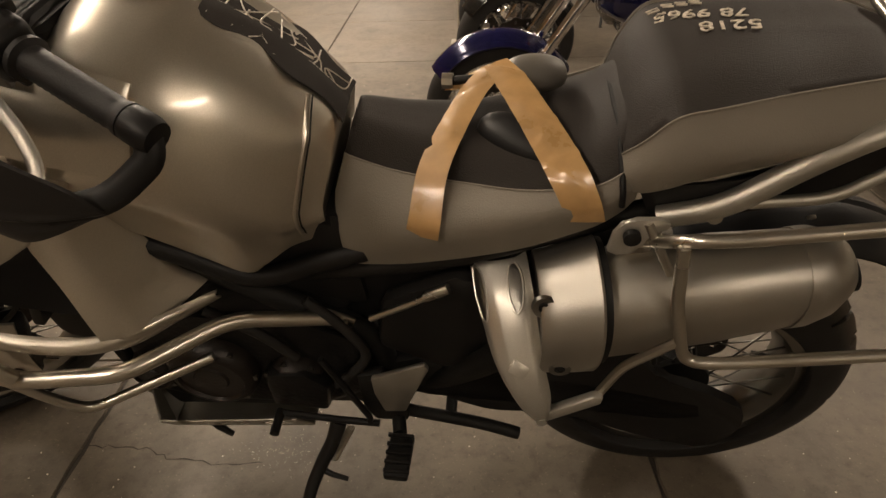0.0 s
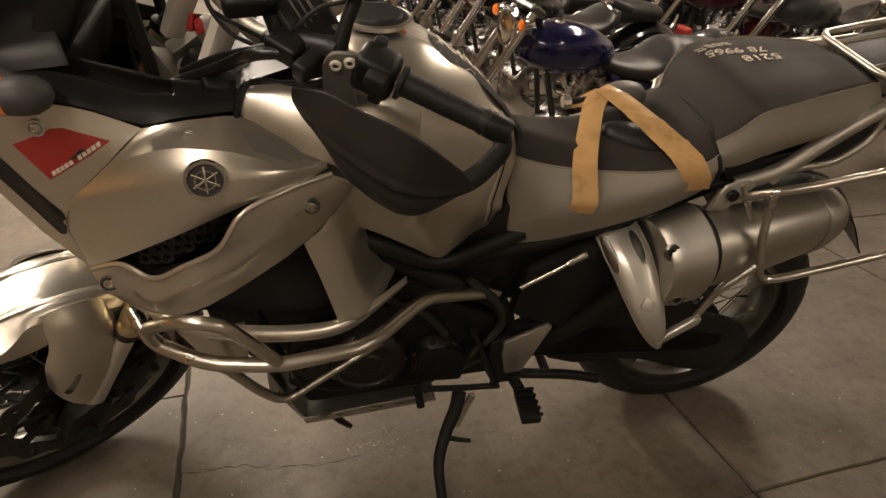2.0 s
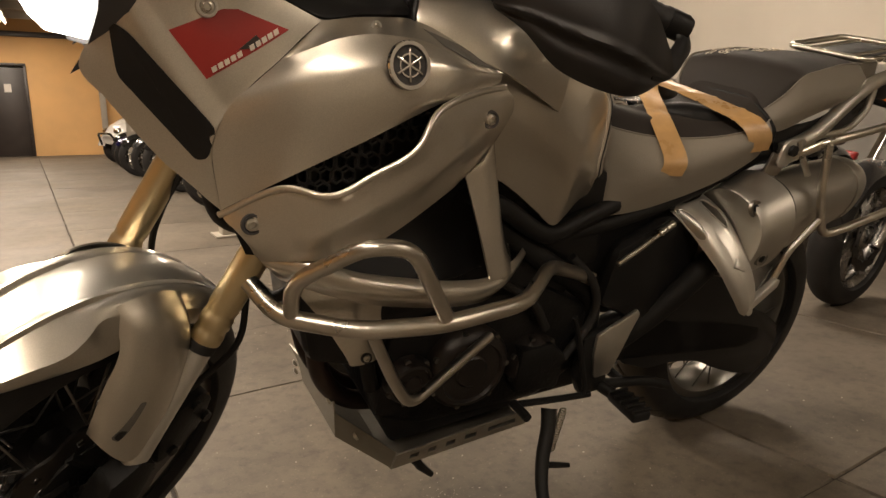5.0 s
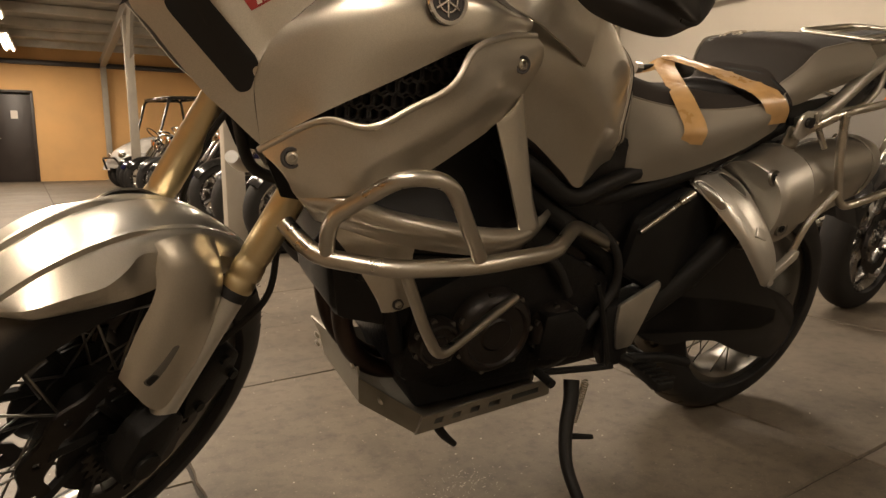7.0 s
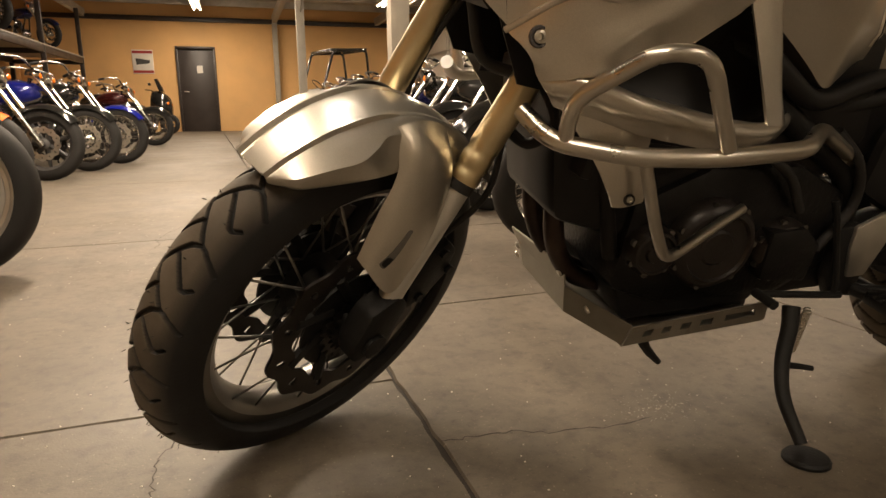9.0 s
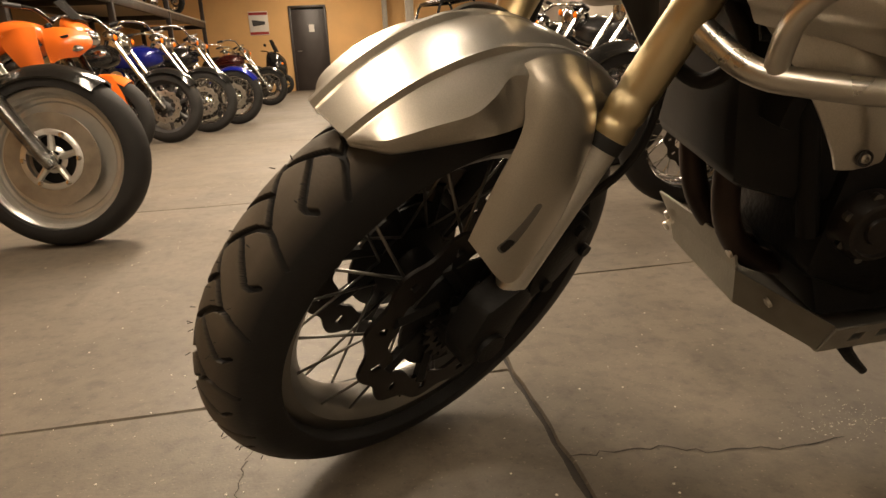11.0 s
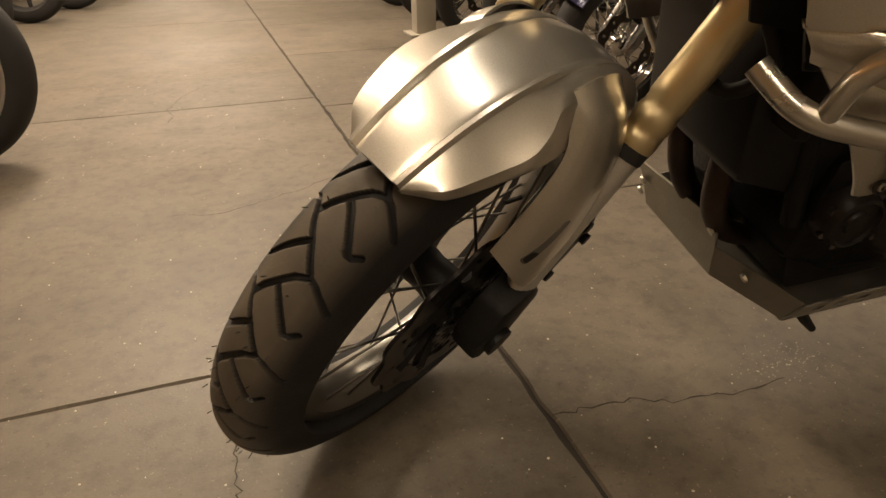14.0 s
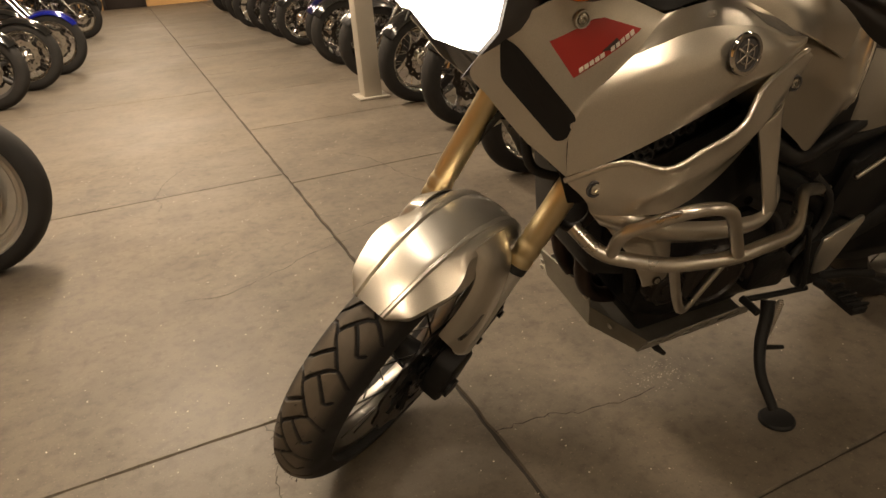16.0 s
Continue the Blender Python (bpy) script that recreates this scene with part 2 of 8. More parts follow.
def concrete(name, color):
    """Worn concrete: broad clouds, trodden stains, fine speckle and a faint polish."""
    m = surf(name, color, 0.62, 0, 0.12, 0.9, 0.16, 210, rvar=0.18, flake=0.05, spread=0.05)
    nt = m.node_tree
    b = nt.nodes["Principled BSDF"]
    co = nt.nodes.new("ShaderNodeTexCoord")
    base = b.inputs["Base Color"].links[0].from_socket
    for size, detail, lo, hi, dark in ((5.5, 8, 0.44, 0.68, 0.78), (1.7, 9, 0.48, 0.74, 0.78), (26.0, 6, 0.48, 0.72, 0.70), (75.0, 3, 0.60, 0.70, 0.78), (130.0, 2, 0.665, 0.70, 1.9)):
        tex = nt.nodes.new("ShaderNodeTexNoise")
        tex.inputs["Scale"].default_value, tex.inputs["Detail"].default_value, tex.inputs["Roughness"].default_value = size, detail, 0.62
        nt.links.new(co.outputs["Object"], tex.inputs["Vector"])
        mr = nt.nodes.new("ShaderNodeMapRange")
        mr.inputs[1].default_value, mr.inputs[2].default_value, mr.inputs[3].default_value, mr.inputs[4].default_value = lo, hi, 1.06, dark
        nt.links.new(tex.outputs["Fac"], mr.inputs[0])
        vm = nt.nodes.new("ShaderNodeVectorMath")
        vm.operation = "SCALE"
        nt.links.new(base, vm.inputs[0])
        nt.links.new(mr.outputs[0], vm.inputs["Scale"])
        base = vm.outputs[0]
    nt.links.new(base, b.inputs["Base Color"])
    return m


M_PAINT = surf("champagne_paint", (0.575, 0.535, 0.46), 0.31, 0.86, 0.02, 3, coat=1.0, bscale=900, flake=0.10, rvar=0.0)
M_PAINT.node_tree.nodes["Principled BSDF"].inputs["Coat Roughness"].default_value = 0.025
M_PANEL = surf("silver_satin", (0.58, 0.56, 0.51), 0.36, 0.75, 0.05, 5, bscale=700, flake=0.08, coat=0.2)
M_TAUPE = surf("taupe_leatherette", (0.215, 0.19, 0.155), 0.62, 0, 0.05, 8, 0.35, 420)
M_SEAT = surf("charcoal_seat_cloth", (0.028, 0.0235, 0.0205), 0.7, 0, 0.10, 7, 0.4, 500)
M_PLASTIC = surf("black_plastic", (0.010, 0.0095, 0.0095), 0.46, 0, 0.2, 9, 0.10, 380)
M_MATT = surf("matt_black_metal", (0.012, 0.0115, 0.011), 0.55, 0.2, 0.3, 12, 0.3, 200)
M_GREY = surf("dark_grey_plastic", (0.052, 0.049, 0.048), 0.5, 0, 0.1, 8, 0.1, 380)
M_ENGINE = surf("sooty_engine_casting", (0.012, 0.0115, 0.0115), 0.36, 0.35, 0.35, 14, 0.5, 120)
M_COVER = surf("brown_sooty_cover", (0.019, 0.015, 0.013), 0.40, 0.3, 0.3, 18, 0.3, 140)
M_RUBBER = surf("tyre_rubber", (0.019, 0.0175, 0.0165), 0.72, 0, 0.25, 10, 0.25, 260)
M_TREAD = surf("dusty_tread", (0.085, 0.070, 0.053), 0.60, 0, 0.3, 14, 0.2, 220)
# crown dust is real; dark grooves and shoulders also carry painted-in shade
wear_shade = M_TREAD.node_tree.nodes.new("ShaderNodeAttribute")
wear_shade.attribute_name = "wear_shade"
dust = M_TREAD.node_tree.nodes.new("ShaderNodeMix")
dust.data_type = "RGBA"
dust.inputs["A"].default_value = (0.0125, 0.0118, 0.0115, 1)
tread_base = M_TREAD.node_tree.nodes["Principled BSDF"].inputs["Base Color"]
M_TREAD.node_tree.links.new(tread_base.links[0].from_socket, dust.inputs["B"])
M_TREAD.node_tree.links.new(wear_shade.outputs["Fac"], dust.inputs["Factor"])
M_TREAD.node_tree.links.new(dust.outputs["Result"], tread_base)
M_SPOKE = surf("dull_spoke_steel", (0.20, 0.19, 0.175), 0.38, 1, 0.2, 20)
M_GUARD = surf("charcoal_plastic", (0.017, 0.0155, 0.015), 0.44, 0, 0.12, 8, 0.07, 420)
M_GREYP = surf("matt_grey_panel", (0.13, 0.12, 0.105), 0.5, 0.2, 0.08, 8, 0.15, 300)
M_GRIP = surf("grip_rubber", (0.009, 0.008, 0.008), 0.6, 0, 0.1, 8, 0.2, 300)
M_GOLD = surf("gold_anodised", (0.66, 0.55, 0.34), 0.38, 1, 0.05, 6, 0.05, 500)
M_STEEL = surf("brushed_steel_tube", (0.56, 0.53, 0.47), 0.30, 1, 0.08, 14, 0.02, 300)
M_RIM = surf("rim_alloy", (0.27, 0.26, 0.24), 0.34, 1, 0.1, 16, 0.1, 300)
M_STRUT = surf("pale_cast_alloy", (0.82, 0.79, 0.71), 0.42, 0.1, 0.06, 10, 0.15, 300)
M_CHROME = surf("chrome", (0.75, 0.74, 0.72), 0.07, 1, 0.03, 10)
M_ALU = surf("bead_blasted_aluminium", (0.47, 0.45, 0.40), 0.42, 0.9, 0.12, 12, 0.25, 300)
M_CAN = surf("muffler_steel", (0.43, 0.41, 0.37), 0.41, 0.95, 0.05, 6, 0.1, 400)
M_SKID = surf("scuffed_skid_plate", (0.31, 0.29, 0.245), 0.40, 0.85, 0.22, 10, 0.3, 240)
M_HEADER = surf("heat_tinted_header", (0.06, 0.040, 0.032), 0.55, 0.6, 0.4, 11, 0.2, 90)
M_DISC = surf("brake_disc_steel", (0.06, 0.055, 0.052), 0.33, 1, 0.15, 30, 0.1, 500)
M_RED = surf("red_decal", (0.31, 0.022, 0.018), 0.38, 0, 0.06, 10, coat=0.3)
M_WHITE = surf("white_decal", (0.68, 0.62, 0.54), 0.4, 0, 0.06, 20)
M_TAPE = surf("tan_packing_tape", (0.52, 0.315, 0.13), 0.30, 0, 0.16, 26, 0.35, 60, coat=0.4)
M_TAPE.node_tree.nodes["Principled BSDF"].inputs["Alpha"].default_value = 0.88
M_CHALK = surf("chalk_paint_marker", (0.56, 0.50, 0.41), 0.7, 0, 0.35, 90)
# slight emission lends the unlit lenses and the label mark a glow
M_AMBER = surf("amber_lens", (0.78, 0.17, 0.012), 0.12, 0, 0.25, 60, coat=0.8, emit=0.06)
M_SMOKE = surf("smoked_screen", (0.008, 0.0075, 0.007), 0.16, 0, 0.1, 8)
M_LAMP = surf("lit_headlamp", (1.0, 0.91, 0.80), 0.2, 0, 0.02, 5, emit=16.0)
M_CLEAR = glass("clear_lens", (0.95, 0.93, 0.9))
M_BLACK_HOSE = surf("glossy_black_hose", (0.012, 0.011, 0.011), 0.28, 0, 0.1, 20, 0.1, 200)
M_KEY = surf("red_key_tag", (0.40, 0.02, 0.02), 0.4, 0, 0.1)
M_TUBE = surf("fluorescent_tube", (1.0, 0.84, 0.66), 0.4, 0, 0.01, 3, emit=26.0)
M_FLOOR = concrete("worn_concrete", (0.103, 0.084, 0.062))
M_JOINT = surf("dirty_joint", (0.036, 0.029, 0.022), 0.95, 0, 0.3, 12, 0.5, 90)
M_ORANGE_WALL = surf("apricot_wall_paint", (0.66, 0.395, 0.165), 0.78, 0, 0.07, 1.6, 0.2, 60)
M_WHITE_WALL = surf("off_white_panel", (0.54, 0.50, 0.43), 0.6, 0, 0.06, 1.2, 0.15, 60)
M_GREY_WALL = surf("grey_dado_paint", (0.20, 0.185, 0.165), 0.65, 0, 0.1, 2, 0.15, 60)
M_POST = surf("grey_painted_steel", (0.36, 0.325, 0.27), 0.5, 0.1, 0.1, 4, 0.15, 90)
M_ROOF = surf("galvanised_roof_sheet", (0.46, 0.43, 0.37), 0.5, 0.1, 0.2, 2.5, 0.1, 60)
M_DOOR = surf("dark_brown_door", (0.030, 0.022, 0.019), 0.42, 0, 0.15, 5, 0.2, 120)
M_PAPER = surf("paper", (0.66, 0.62, 0.56), 0.8, 0, 0.05)
for dull, level in ((M_PLASTIC, 0.28), (M_MATT, 0.25), (M_ENGINE, 0.25), (M_SEAT, 0.2), (M_GREY, 0.35), (M_GUARD, 0.35), (M_RUBBER, 0.3), (M_TREAD, 0.3)):
    dull.node_tree.nodes["Principled BSDF"].inputs["Specular IOR Level"].default_value = level


# ---- the hall ----
X0, X1, Y0, Y1, ZC = -6.2, 4.6, -4.2, 19.7, 3.35


def structure(ob, label, category):
    return tagged(ob, label, category, "", "structure")


bm = bmesh.new()
add_box(bm, (X1 - X0 + 1, Y1 - Y0 + 1, 0.2), pose((X0 + X1) / 2, (Y0 + Y1) / 2, -0.107), 0)
floor = structure(link("floor", bm, M_JOINT, sharp=30), "warm grey worn concrete slab floor with dirty joints", "floor")

# end wall with the door's opening
DOOR_X, DOOR_W, DOOR_H = -1.94, 0.99, 2.22
bm = bmesh.new()
add_box(bm, (DOOR_X - DOOR_W / 2 - X0, 0.2, ZC), pose((X0 + DOOR_X - DOOR_W / 2) / 2, Y1 + 0.1, ZC / 2), 0)
add_box(bm, (X1 - DOOR_X - DOOR_W / 2, 0.2, ZC), pose((X1 + DOOR_X + DOOR_W / 2) / 2, Y1 + 0.1, ZC / 2), 0)
add_box(bm, (DOOR_W, 0.2, ZC - DOOR_H), pose(DOOR_X, Y1 + 0.1, (ZC + DOOR_H) / 2), 0)
structure(link("wall_north", bm, M_ORANGE_WALL), "apricot painted end wall with a door opening", "wall")
# the south wall is unseen, added to close the hall and return light
structure(link("wall_south", box((X1 - X0 + 0.4, 0.2, ZC), pose((X0 + X1) / 2, Y0 - 0.1, ZC / 2), 0), M_WHITE_WALL), "plain off-white wall added out of view to close the hall", "wall")
structure(link("wall_west", box((0.2, Y1 - Y0, ZC), pose(X0 - 0.1, (Y0 + Y1) / 2, ZC / 2), 0), M_ORANGE_WALL), "apricot painted side wall behind the storage rack", "wall")
bm = box((0.2, Y1 - Y0, ZC - 1.24), pose(X1 + 0.1, (Y0 + Y1) / 2, (ZC + 1.24) / 2), 0)
wall_e = structure(link("wall_east", bm, M_WHITE_WALL), "off-white panelled side wall with a grey lower band", "wall")
part("dado", box((0.24, Y1 - Y0, 1.238), pose(X1 + 0.1, (Y0 + Y1) / 2, 0.619), 0), M_GREY_WALL, wall_e, "grey painted lower band")
for k in range(7):
    part("panel_post", box((0.07, 0.10, ZC), pose(X1 - 0.055, -2.2 + 3.9 * k + 0.0, ZC / 2), 0.006), M_POST, wall_e, "grey steel post on the wall")
part("pipe", add_tube(bmesh.new(), [V(X1 - 0.08, Y0, 2.12), V(X1 - 0.08, Y1, 2.12)], 0.02), M_POST, wall_e, "thin pipe along the wall")

# roof: corrugated sheet on purlins
bm = bmesh.new()
prof = []
for k in range(220):
    y = Y0 - 0.2 + (Y1 - Y0 + 0.4) * k / 219
    prof.append((y, ZC + 0.03 * (k % 4 in (1, 2))))
lo = [[bm.verts.new((x, y, z)) for y, z in prof] for x in (X0 - 0.2, X1 + 0.2)]
hi = [[bm.verts.new((x, y, z + 0.02)) for y, z in prof] for x in (X0 - 0.2, X1 + 0.2)]
for g in (lo, hi):
    for a in range(len(prof) - 1):
        bm.faces.new((g[0][a], g[0][a + 1], g[1][a + 1], g[1][a]))
for y in [Y0 + 0.9 + 1.45 * k for k in range(17)]:
    add_box(bm, (X1 - X0, 0.07, 0.16), pose((X0 + X1) / 2, y, ZC - 0.085), 0.004)
for x in (-4.6, 3.1):
    add_box(bm, (0.10, Y1 - Y0, 0.2), pose(x, (Y0 + Y1) / 2, ZC - 0.28), 0.004)
structure(link("ceiling", bm, M_ROOF, sharp=20), "corrugated metal roof sheet on grey steel purlins", "ceiling")

# posts with a carrying beam and knee braces
bm = box((0.13, Y1 - Y0, 0.2), pose(0.2, (Y0 + Y1) / 2, ZC - 0.30), 0.006)
structure(link("roof_beam", bm, M_POST), "grey painted steel beam carried by posts", "beam")
for y in (-2.4, 5.02, 12.3, 19.6):
    post = structure(link("post", box((0.14, 0.14, ZC - 0.4), pose(0.2, y, (ZC - 0.4) / 2), 0.008), M_POST), "square grey painted steel post on a base plate", "post")
    part("base_plate", box((0.24, 0.24, 0.014), pose(0.2, y, 0.009), 0.002), M_POST, post)
    if y < 19:
        part("knee_brace", add_tube(bmesh.new(), [V(0.2, y, 2.25), V(0.2, y + 0.75, ZC - 0.38)], 0.05, 4), M_POST, post)
        part("knee_brace", add_tube(bmesh.new(), [V(0.2, y, 2.25), V(0.2, y - 0.75, ZC - 0.38)], 0.05, 4), M_POST, post)
structure(link("cornice", box((X1 - X0, 0.10, 0.12), pose((X0 + X1) / 2, Y1 - 0.05, 2.98), 0.005), M_DOOR), "dark trim along the top of the end wall", "trim")

# the end door
door = structure(link("door_1", box((DOOR_W - 0.08, 0.05, DOOR_H - 0.05), pose(DOOR_X, Y1 + 0.03, (DOOR_H - 0.05) / 2 + 0.005), 0.004), M_DOOR), "closed dark brown metal door with a paper notice", "door")
for dx in (-1, 1):
    part("door_frame", box((0.06, 0.12, DOOR_H), pose(DOOR_X + dx * (DOOR_W / 2 - 0.012), Y1 - 0.01, DOOR_H / 2), 0.006), M_DOOR, door)
part("door_frame", box((DOOR_W + 0.03, 0.12, 0.06), pose(DOOR_X, Y1 - 0.01, DOOR_H + 0.03), 0.006), M_DOOR, door)
part("notice", box((0.15, 0.004, 0.2), pose(DOOR_X + 0.08, Y1 + 0.001, 1.68), 0), M_PAPER, door, "white paper notice")
part("door_handle", tube([(DOOR_X - 0.36, Y1, 1.08), (DOOR_X - 0.36, Y1 - 0.06, 1.08), (DOOR_X - 0.24, Y1 - 0.06, 1.08)], 0.011, 8, 0.02), M_STEEL, door, "steel lever handle")
sign = structure(link("wall_sign", box((0.52, 0.02, 0.62), pose(-3.28, Y1 - 0.012, 1.86), 0.003), M_PAPER), "white safety sign with red bars on the wall", "sign")
part("sign_bar", box((0.50, 0.004, 0.07), pose(-3.28, Y1 - 0.025, 2.11), 0), M_RED, sign)
part("sign_bar", box((0.50, 0.004, 0.07), pose(-3.28, Y1 - 0.025, 1.60), 0), M_RED, sign)
part("sign_picture", prism([(-3.46, 1.95), (-3.10, 1.90), (-3.12, 1.82), (-3.44, 1.78)], Y1 - 0.023, Y1 - 0.028, 0), M_GREY, sign)

# fluorescent fittings, with the unseen added pair behind the camera
for lx, ly in TUBE_LIGHTS:
    fit_ob = thing("tube_light", "white batten fitting with two lit fluorescent tubes under the roof", "lamp", pose(lx, ly, 3.06), "tube lights under the roof")
    part("batten", box((0.24, 2.5, 0.05), pose(0, 0, 0.05), 0.006), M_PAPER, fit_ob)
    for dx in (-0.07, 0.07):
        part("tube", add_tube(bmesh.new(), [V(dx, -1.2, 0.008), V(dx, 1.2, 0.008)], 0.014, 10), M_TUBE, fit_ob, "lit fluorescent tube")
    for s in (-1, 1):
        part("hanger", box((0.02, 0.02, 0.26), pose(0, 0.9 * s, 0.2), 0.002), M_POST, fit_ob)


# ---- the adventure motorcycle on its side stand ----
BIKE = thing("motorcycle", "champagne silver adventure motorcycle with gold forks on its side stand", "motorcycle", pose(-0.114, 1.327, 0.0, 13.0, 0, -2.5))
RAKE, STEER, DROP = radians(30), radians(36), -0.012
AXLE = V(-0.745, 0, 0.329)
PIVOT = AXLE + 0.045 * V(math.cos(RAKE), 0, -math.sin(RAKE))
AXIS = V(math.sin(RAKE), 0, math.cos(RAKE))
STEERED = Matrix.Translation((0, 0, DROP)) @ Matrix.Translation(PIVOT) @ Matrix.Rotation(STEER, 4, AXIS) @ Matrix.Translation(-PIVOT)


def bp(name, bm, material, label="", parent=None, m=None, sharp=38):
    return part(name, bm, material, parent or BIKE, label, m, sharp)


def fork_at(s, y=0.0):
    """A point on the fork's line, s up from the axle."""
    return AXLE + s * AXIS + V(0, y, 0)


# wheels
def tread_tyre(R, half, rim_r, pitches, grooves, per=64, N=110):
    """A tyre with grooves cut into its tread; grooves: polylines of (across -1..1, along 0..1 of a pitch)."""
    ang = np.linspace(-0.08 * math.pi, 1.08 * math.pi, N + 1)
    sn = np.sin(ang)
    prof_y = -half * np.cos(ang)
    prof_r = np.where(sn > 0, R - (R - rim_r - 0.012) * (1 - np.clip(sn, 0, 1) ** 0.9), rim_r + 0.012 + 0.12 * sn * (R - rim_r))
    prof_r = np.maximum(prof_r, rim_r - 0.004)
    across = (ang - math.pi / 2) / (math.pi / 2)
    pitch = 2 * math.pi * R / pitches
    px = (across * half * 1.45)[None, :]
    py = (np.arange(per) / per * pitch)[:, None]
    gap = np.full((per, N + 1), 9.0)
    for line in grooves:
        for (v0, u0), (v1, u1) in zip(line, line[1:]):
            ax, bx = v0 * half * 1.45, v1 * half * 1.45
            for off in (-1, 0, 1):
                ay, by = (u0 + off) * pitch, (u1 + off) * pitch
                t = np.clip(((px - ax) * (bx - ax) + (py - ay) * (by - ay)) / ((bx - ax) ** 2 + (by - ay) ** 2), 0, 1)
                gap = np.minimum(gap, np.hypot(px - ax - t * (bx - ax), py - ay - t * (by - ay)))
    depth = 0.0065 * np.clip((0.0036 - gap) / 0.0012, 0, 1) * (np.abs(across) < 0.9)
    n = per * pitches
    th = 2 * math.pi * np.arange(n) / n
    rr = prof_r[None, :] - np.tile(depth, (pitches, 1))
    co = np.stack([rr * np.cos(th)[:, None], np.broadcast_to(prof_y, rr.shape), rr * np.sin(th)[:, None]], -1).reshape(-1, 3)
    k = np.repeat(np.arange(n), N + 1)
    i = np.tile(np.arange(N + 1), n)
    j, k2 = (i + 1) % (N + 1), (k + 1) % n
    faces = np.stack([k * (N + 1) + i, k2 * (N + 1) + i, k2 * (N + 1) + j, k * (N + 1) + j], -1)
    # mask drops the dust and adds shade towards grooves and shoulders
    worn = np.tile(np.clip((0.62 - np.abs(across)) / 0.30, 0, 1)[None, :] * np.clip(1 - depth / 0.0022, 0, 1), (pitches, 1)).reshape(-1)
    mesh = bpy.data.meshes.new("tyre")
    mesh.from_pydata(co.tolist(), [], faces.tolist())
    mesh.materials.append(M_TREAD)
    mesh.attributes.new("wear_shade", "FLOAT", "POINT").data.foreach_set("value", worn.astype(np.float32))
    mesh.shade_smooth()
    mesh.set_sharp_from_angle(angle=radians(45))
    return mesh


def wheel(name, parent, m, R, half, rim_r, rim_half, grooves, pitches, spokes, per=64, N=110, label=""):
    """Rim and hub with tyre, spokes and valve as sub-parts."""
    bm = bmesh.new()
    w = rim_half
    add_lathe(bm, [(rim_r + 0.012, -w), (rim_r + 0.014, -w + 0.004), (rim_r - 0.004, -w + 0.010), (rim_r - 0.016, -w * 0.5), (rim_r - 0.024, -w * 0.25), (rim_r - 0.024, w * 0.25),
                   (rim_r - 0.016, w * 0.5), (rim_r - 0.004, w - 0.010), (rim_r + 0.014, w - 0.004), (rim_r + 0.012, w), (rim_r - 0.010, w + 0.001), (rim_r - 0.022, w * 0.75), (rim_r - 0.032, w * 0.3),
                   (rim_r - 0.032, -w * 0.3), (rim_r - 0.022, -w * 0.75), (rim_r - 0.010, -w - 0.001)], 72, closed=True)
    ob = bp(name, bm, M_RIM, label, parent, m)
    hub = bmesh.new()
    add_lathe(hub, [(0.0, -0.075), (0.022, -0.075), (0.026, -0.062), (0.058, -0.058), (0.06, -0.048), (0.034, -0.040), (0.030, 0), (0.034, 0.040), (0.06, 0.048), (0.058, 0.058), (0.026, 0.062), (0.022, 0.075), (0, 0.075)], 32)
    bp("hub", hub, M_MATT, "", ob)
    shared("tyre", tread_tyre(R, half, rim_r, pitches, grooves, per, N), ob, Matrix())["label"] = "dusty black grooved tyre"
    sp = bmesh.new()
    add_tube(sp, [V(0.055, 0, 0), V(rim_r - 0.006, 0, 0)], 0.0021, 6)
    mesh = bpy.data.meshes.new("spoke")
    sp.to_mesh(mesh)
    sp.free()
    mesh.materials.append(M_SPOKE)
    mesh.shade_smooth()
    for k in range(spokes):
        a = 2 * math.pi * (k // 2 * 2 + 0.5) / spokes
        s = 1 if k % 2 else -1
        lean = (0.62 if (k // 2) % 2 else -0.62)
        p0 = V(0.056 * math.cos(a + lean), s * 0.05, 0.056 * math.sin(a + lean))
        p1 = V((rim_r - 0.012) * math.cos(a + lean * 0.05), s * (w - 0.012), (rim_r - 0.012) * math.sin(a + lean * 0.05))
        d = p1 - p0
        x = d.normalized()
        z = x.cross(V(0, 1, 0)).normalized()
        y = z.cross(x)
        rot = Matrix((x, y, z)).transposed().to_4x4()
        L = d.length / (rim_r - 0.061)
        shared("spoke", mesh, ob, Matrix.Translation(p0) @ rot @ Matrix.Diagonal((L, 1, 1, 1)) @ Matrix.Translation((-0.055, 0, 0)))
    bp("valve", add_tube(bmesh.new(), [V(rim_r - 0.03, 0.012, 0.0), V(rim_r - 0.062, 0.02, 0.0)], 0.004, 8), M_RUBBER, "", ob)
    return ob


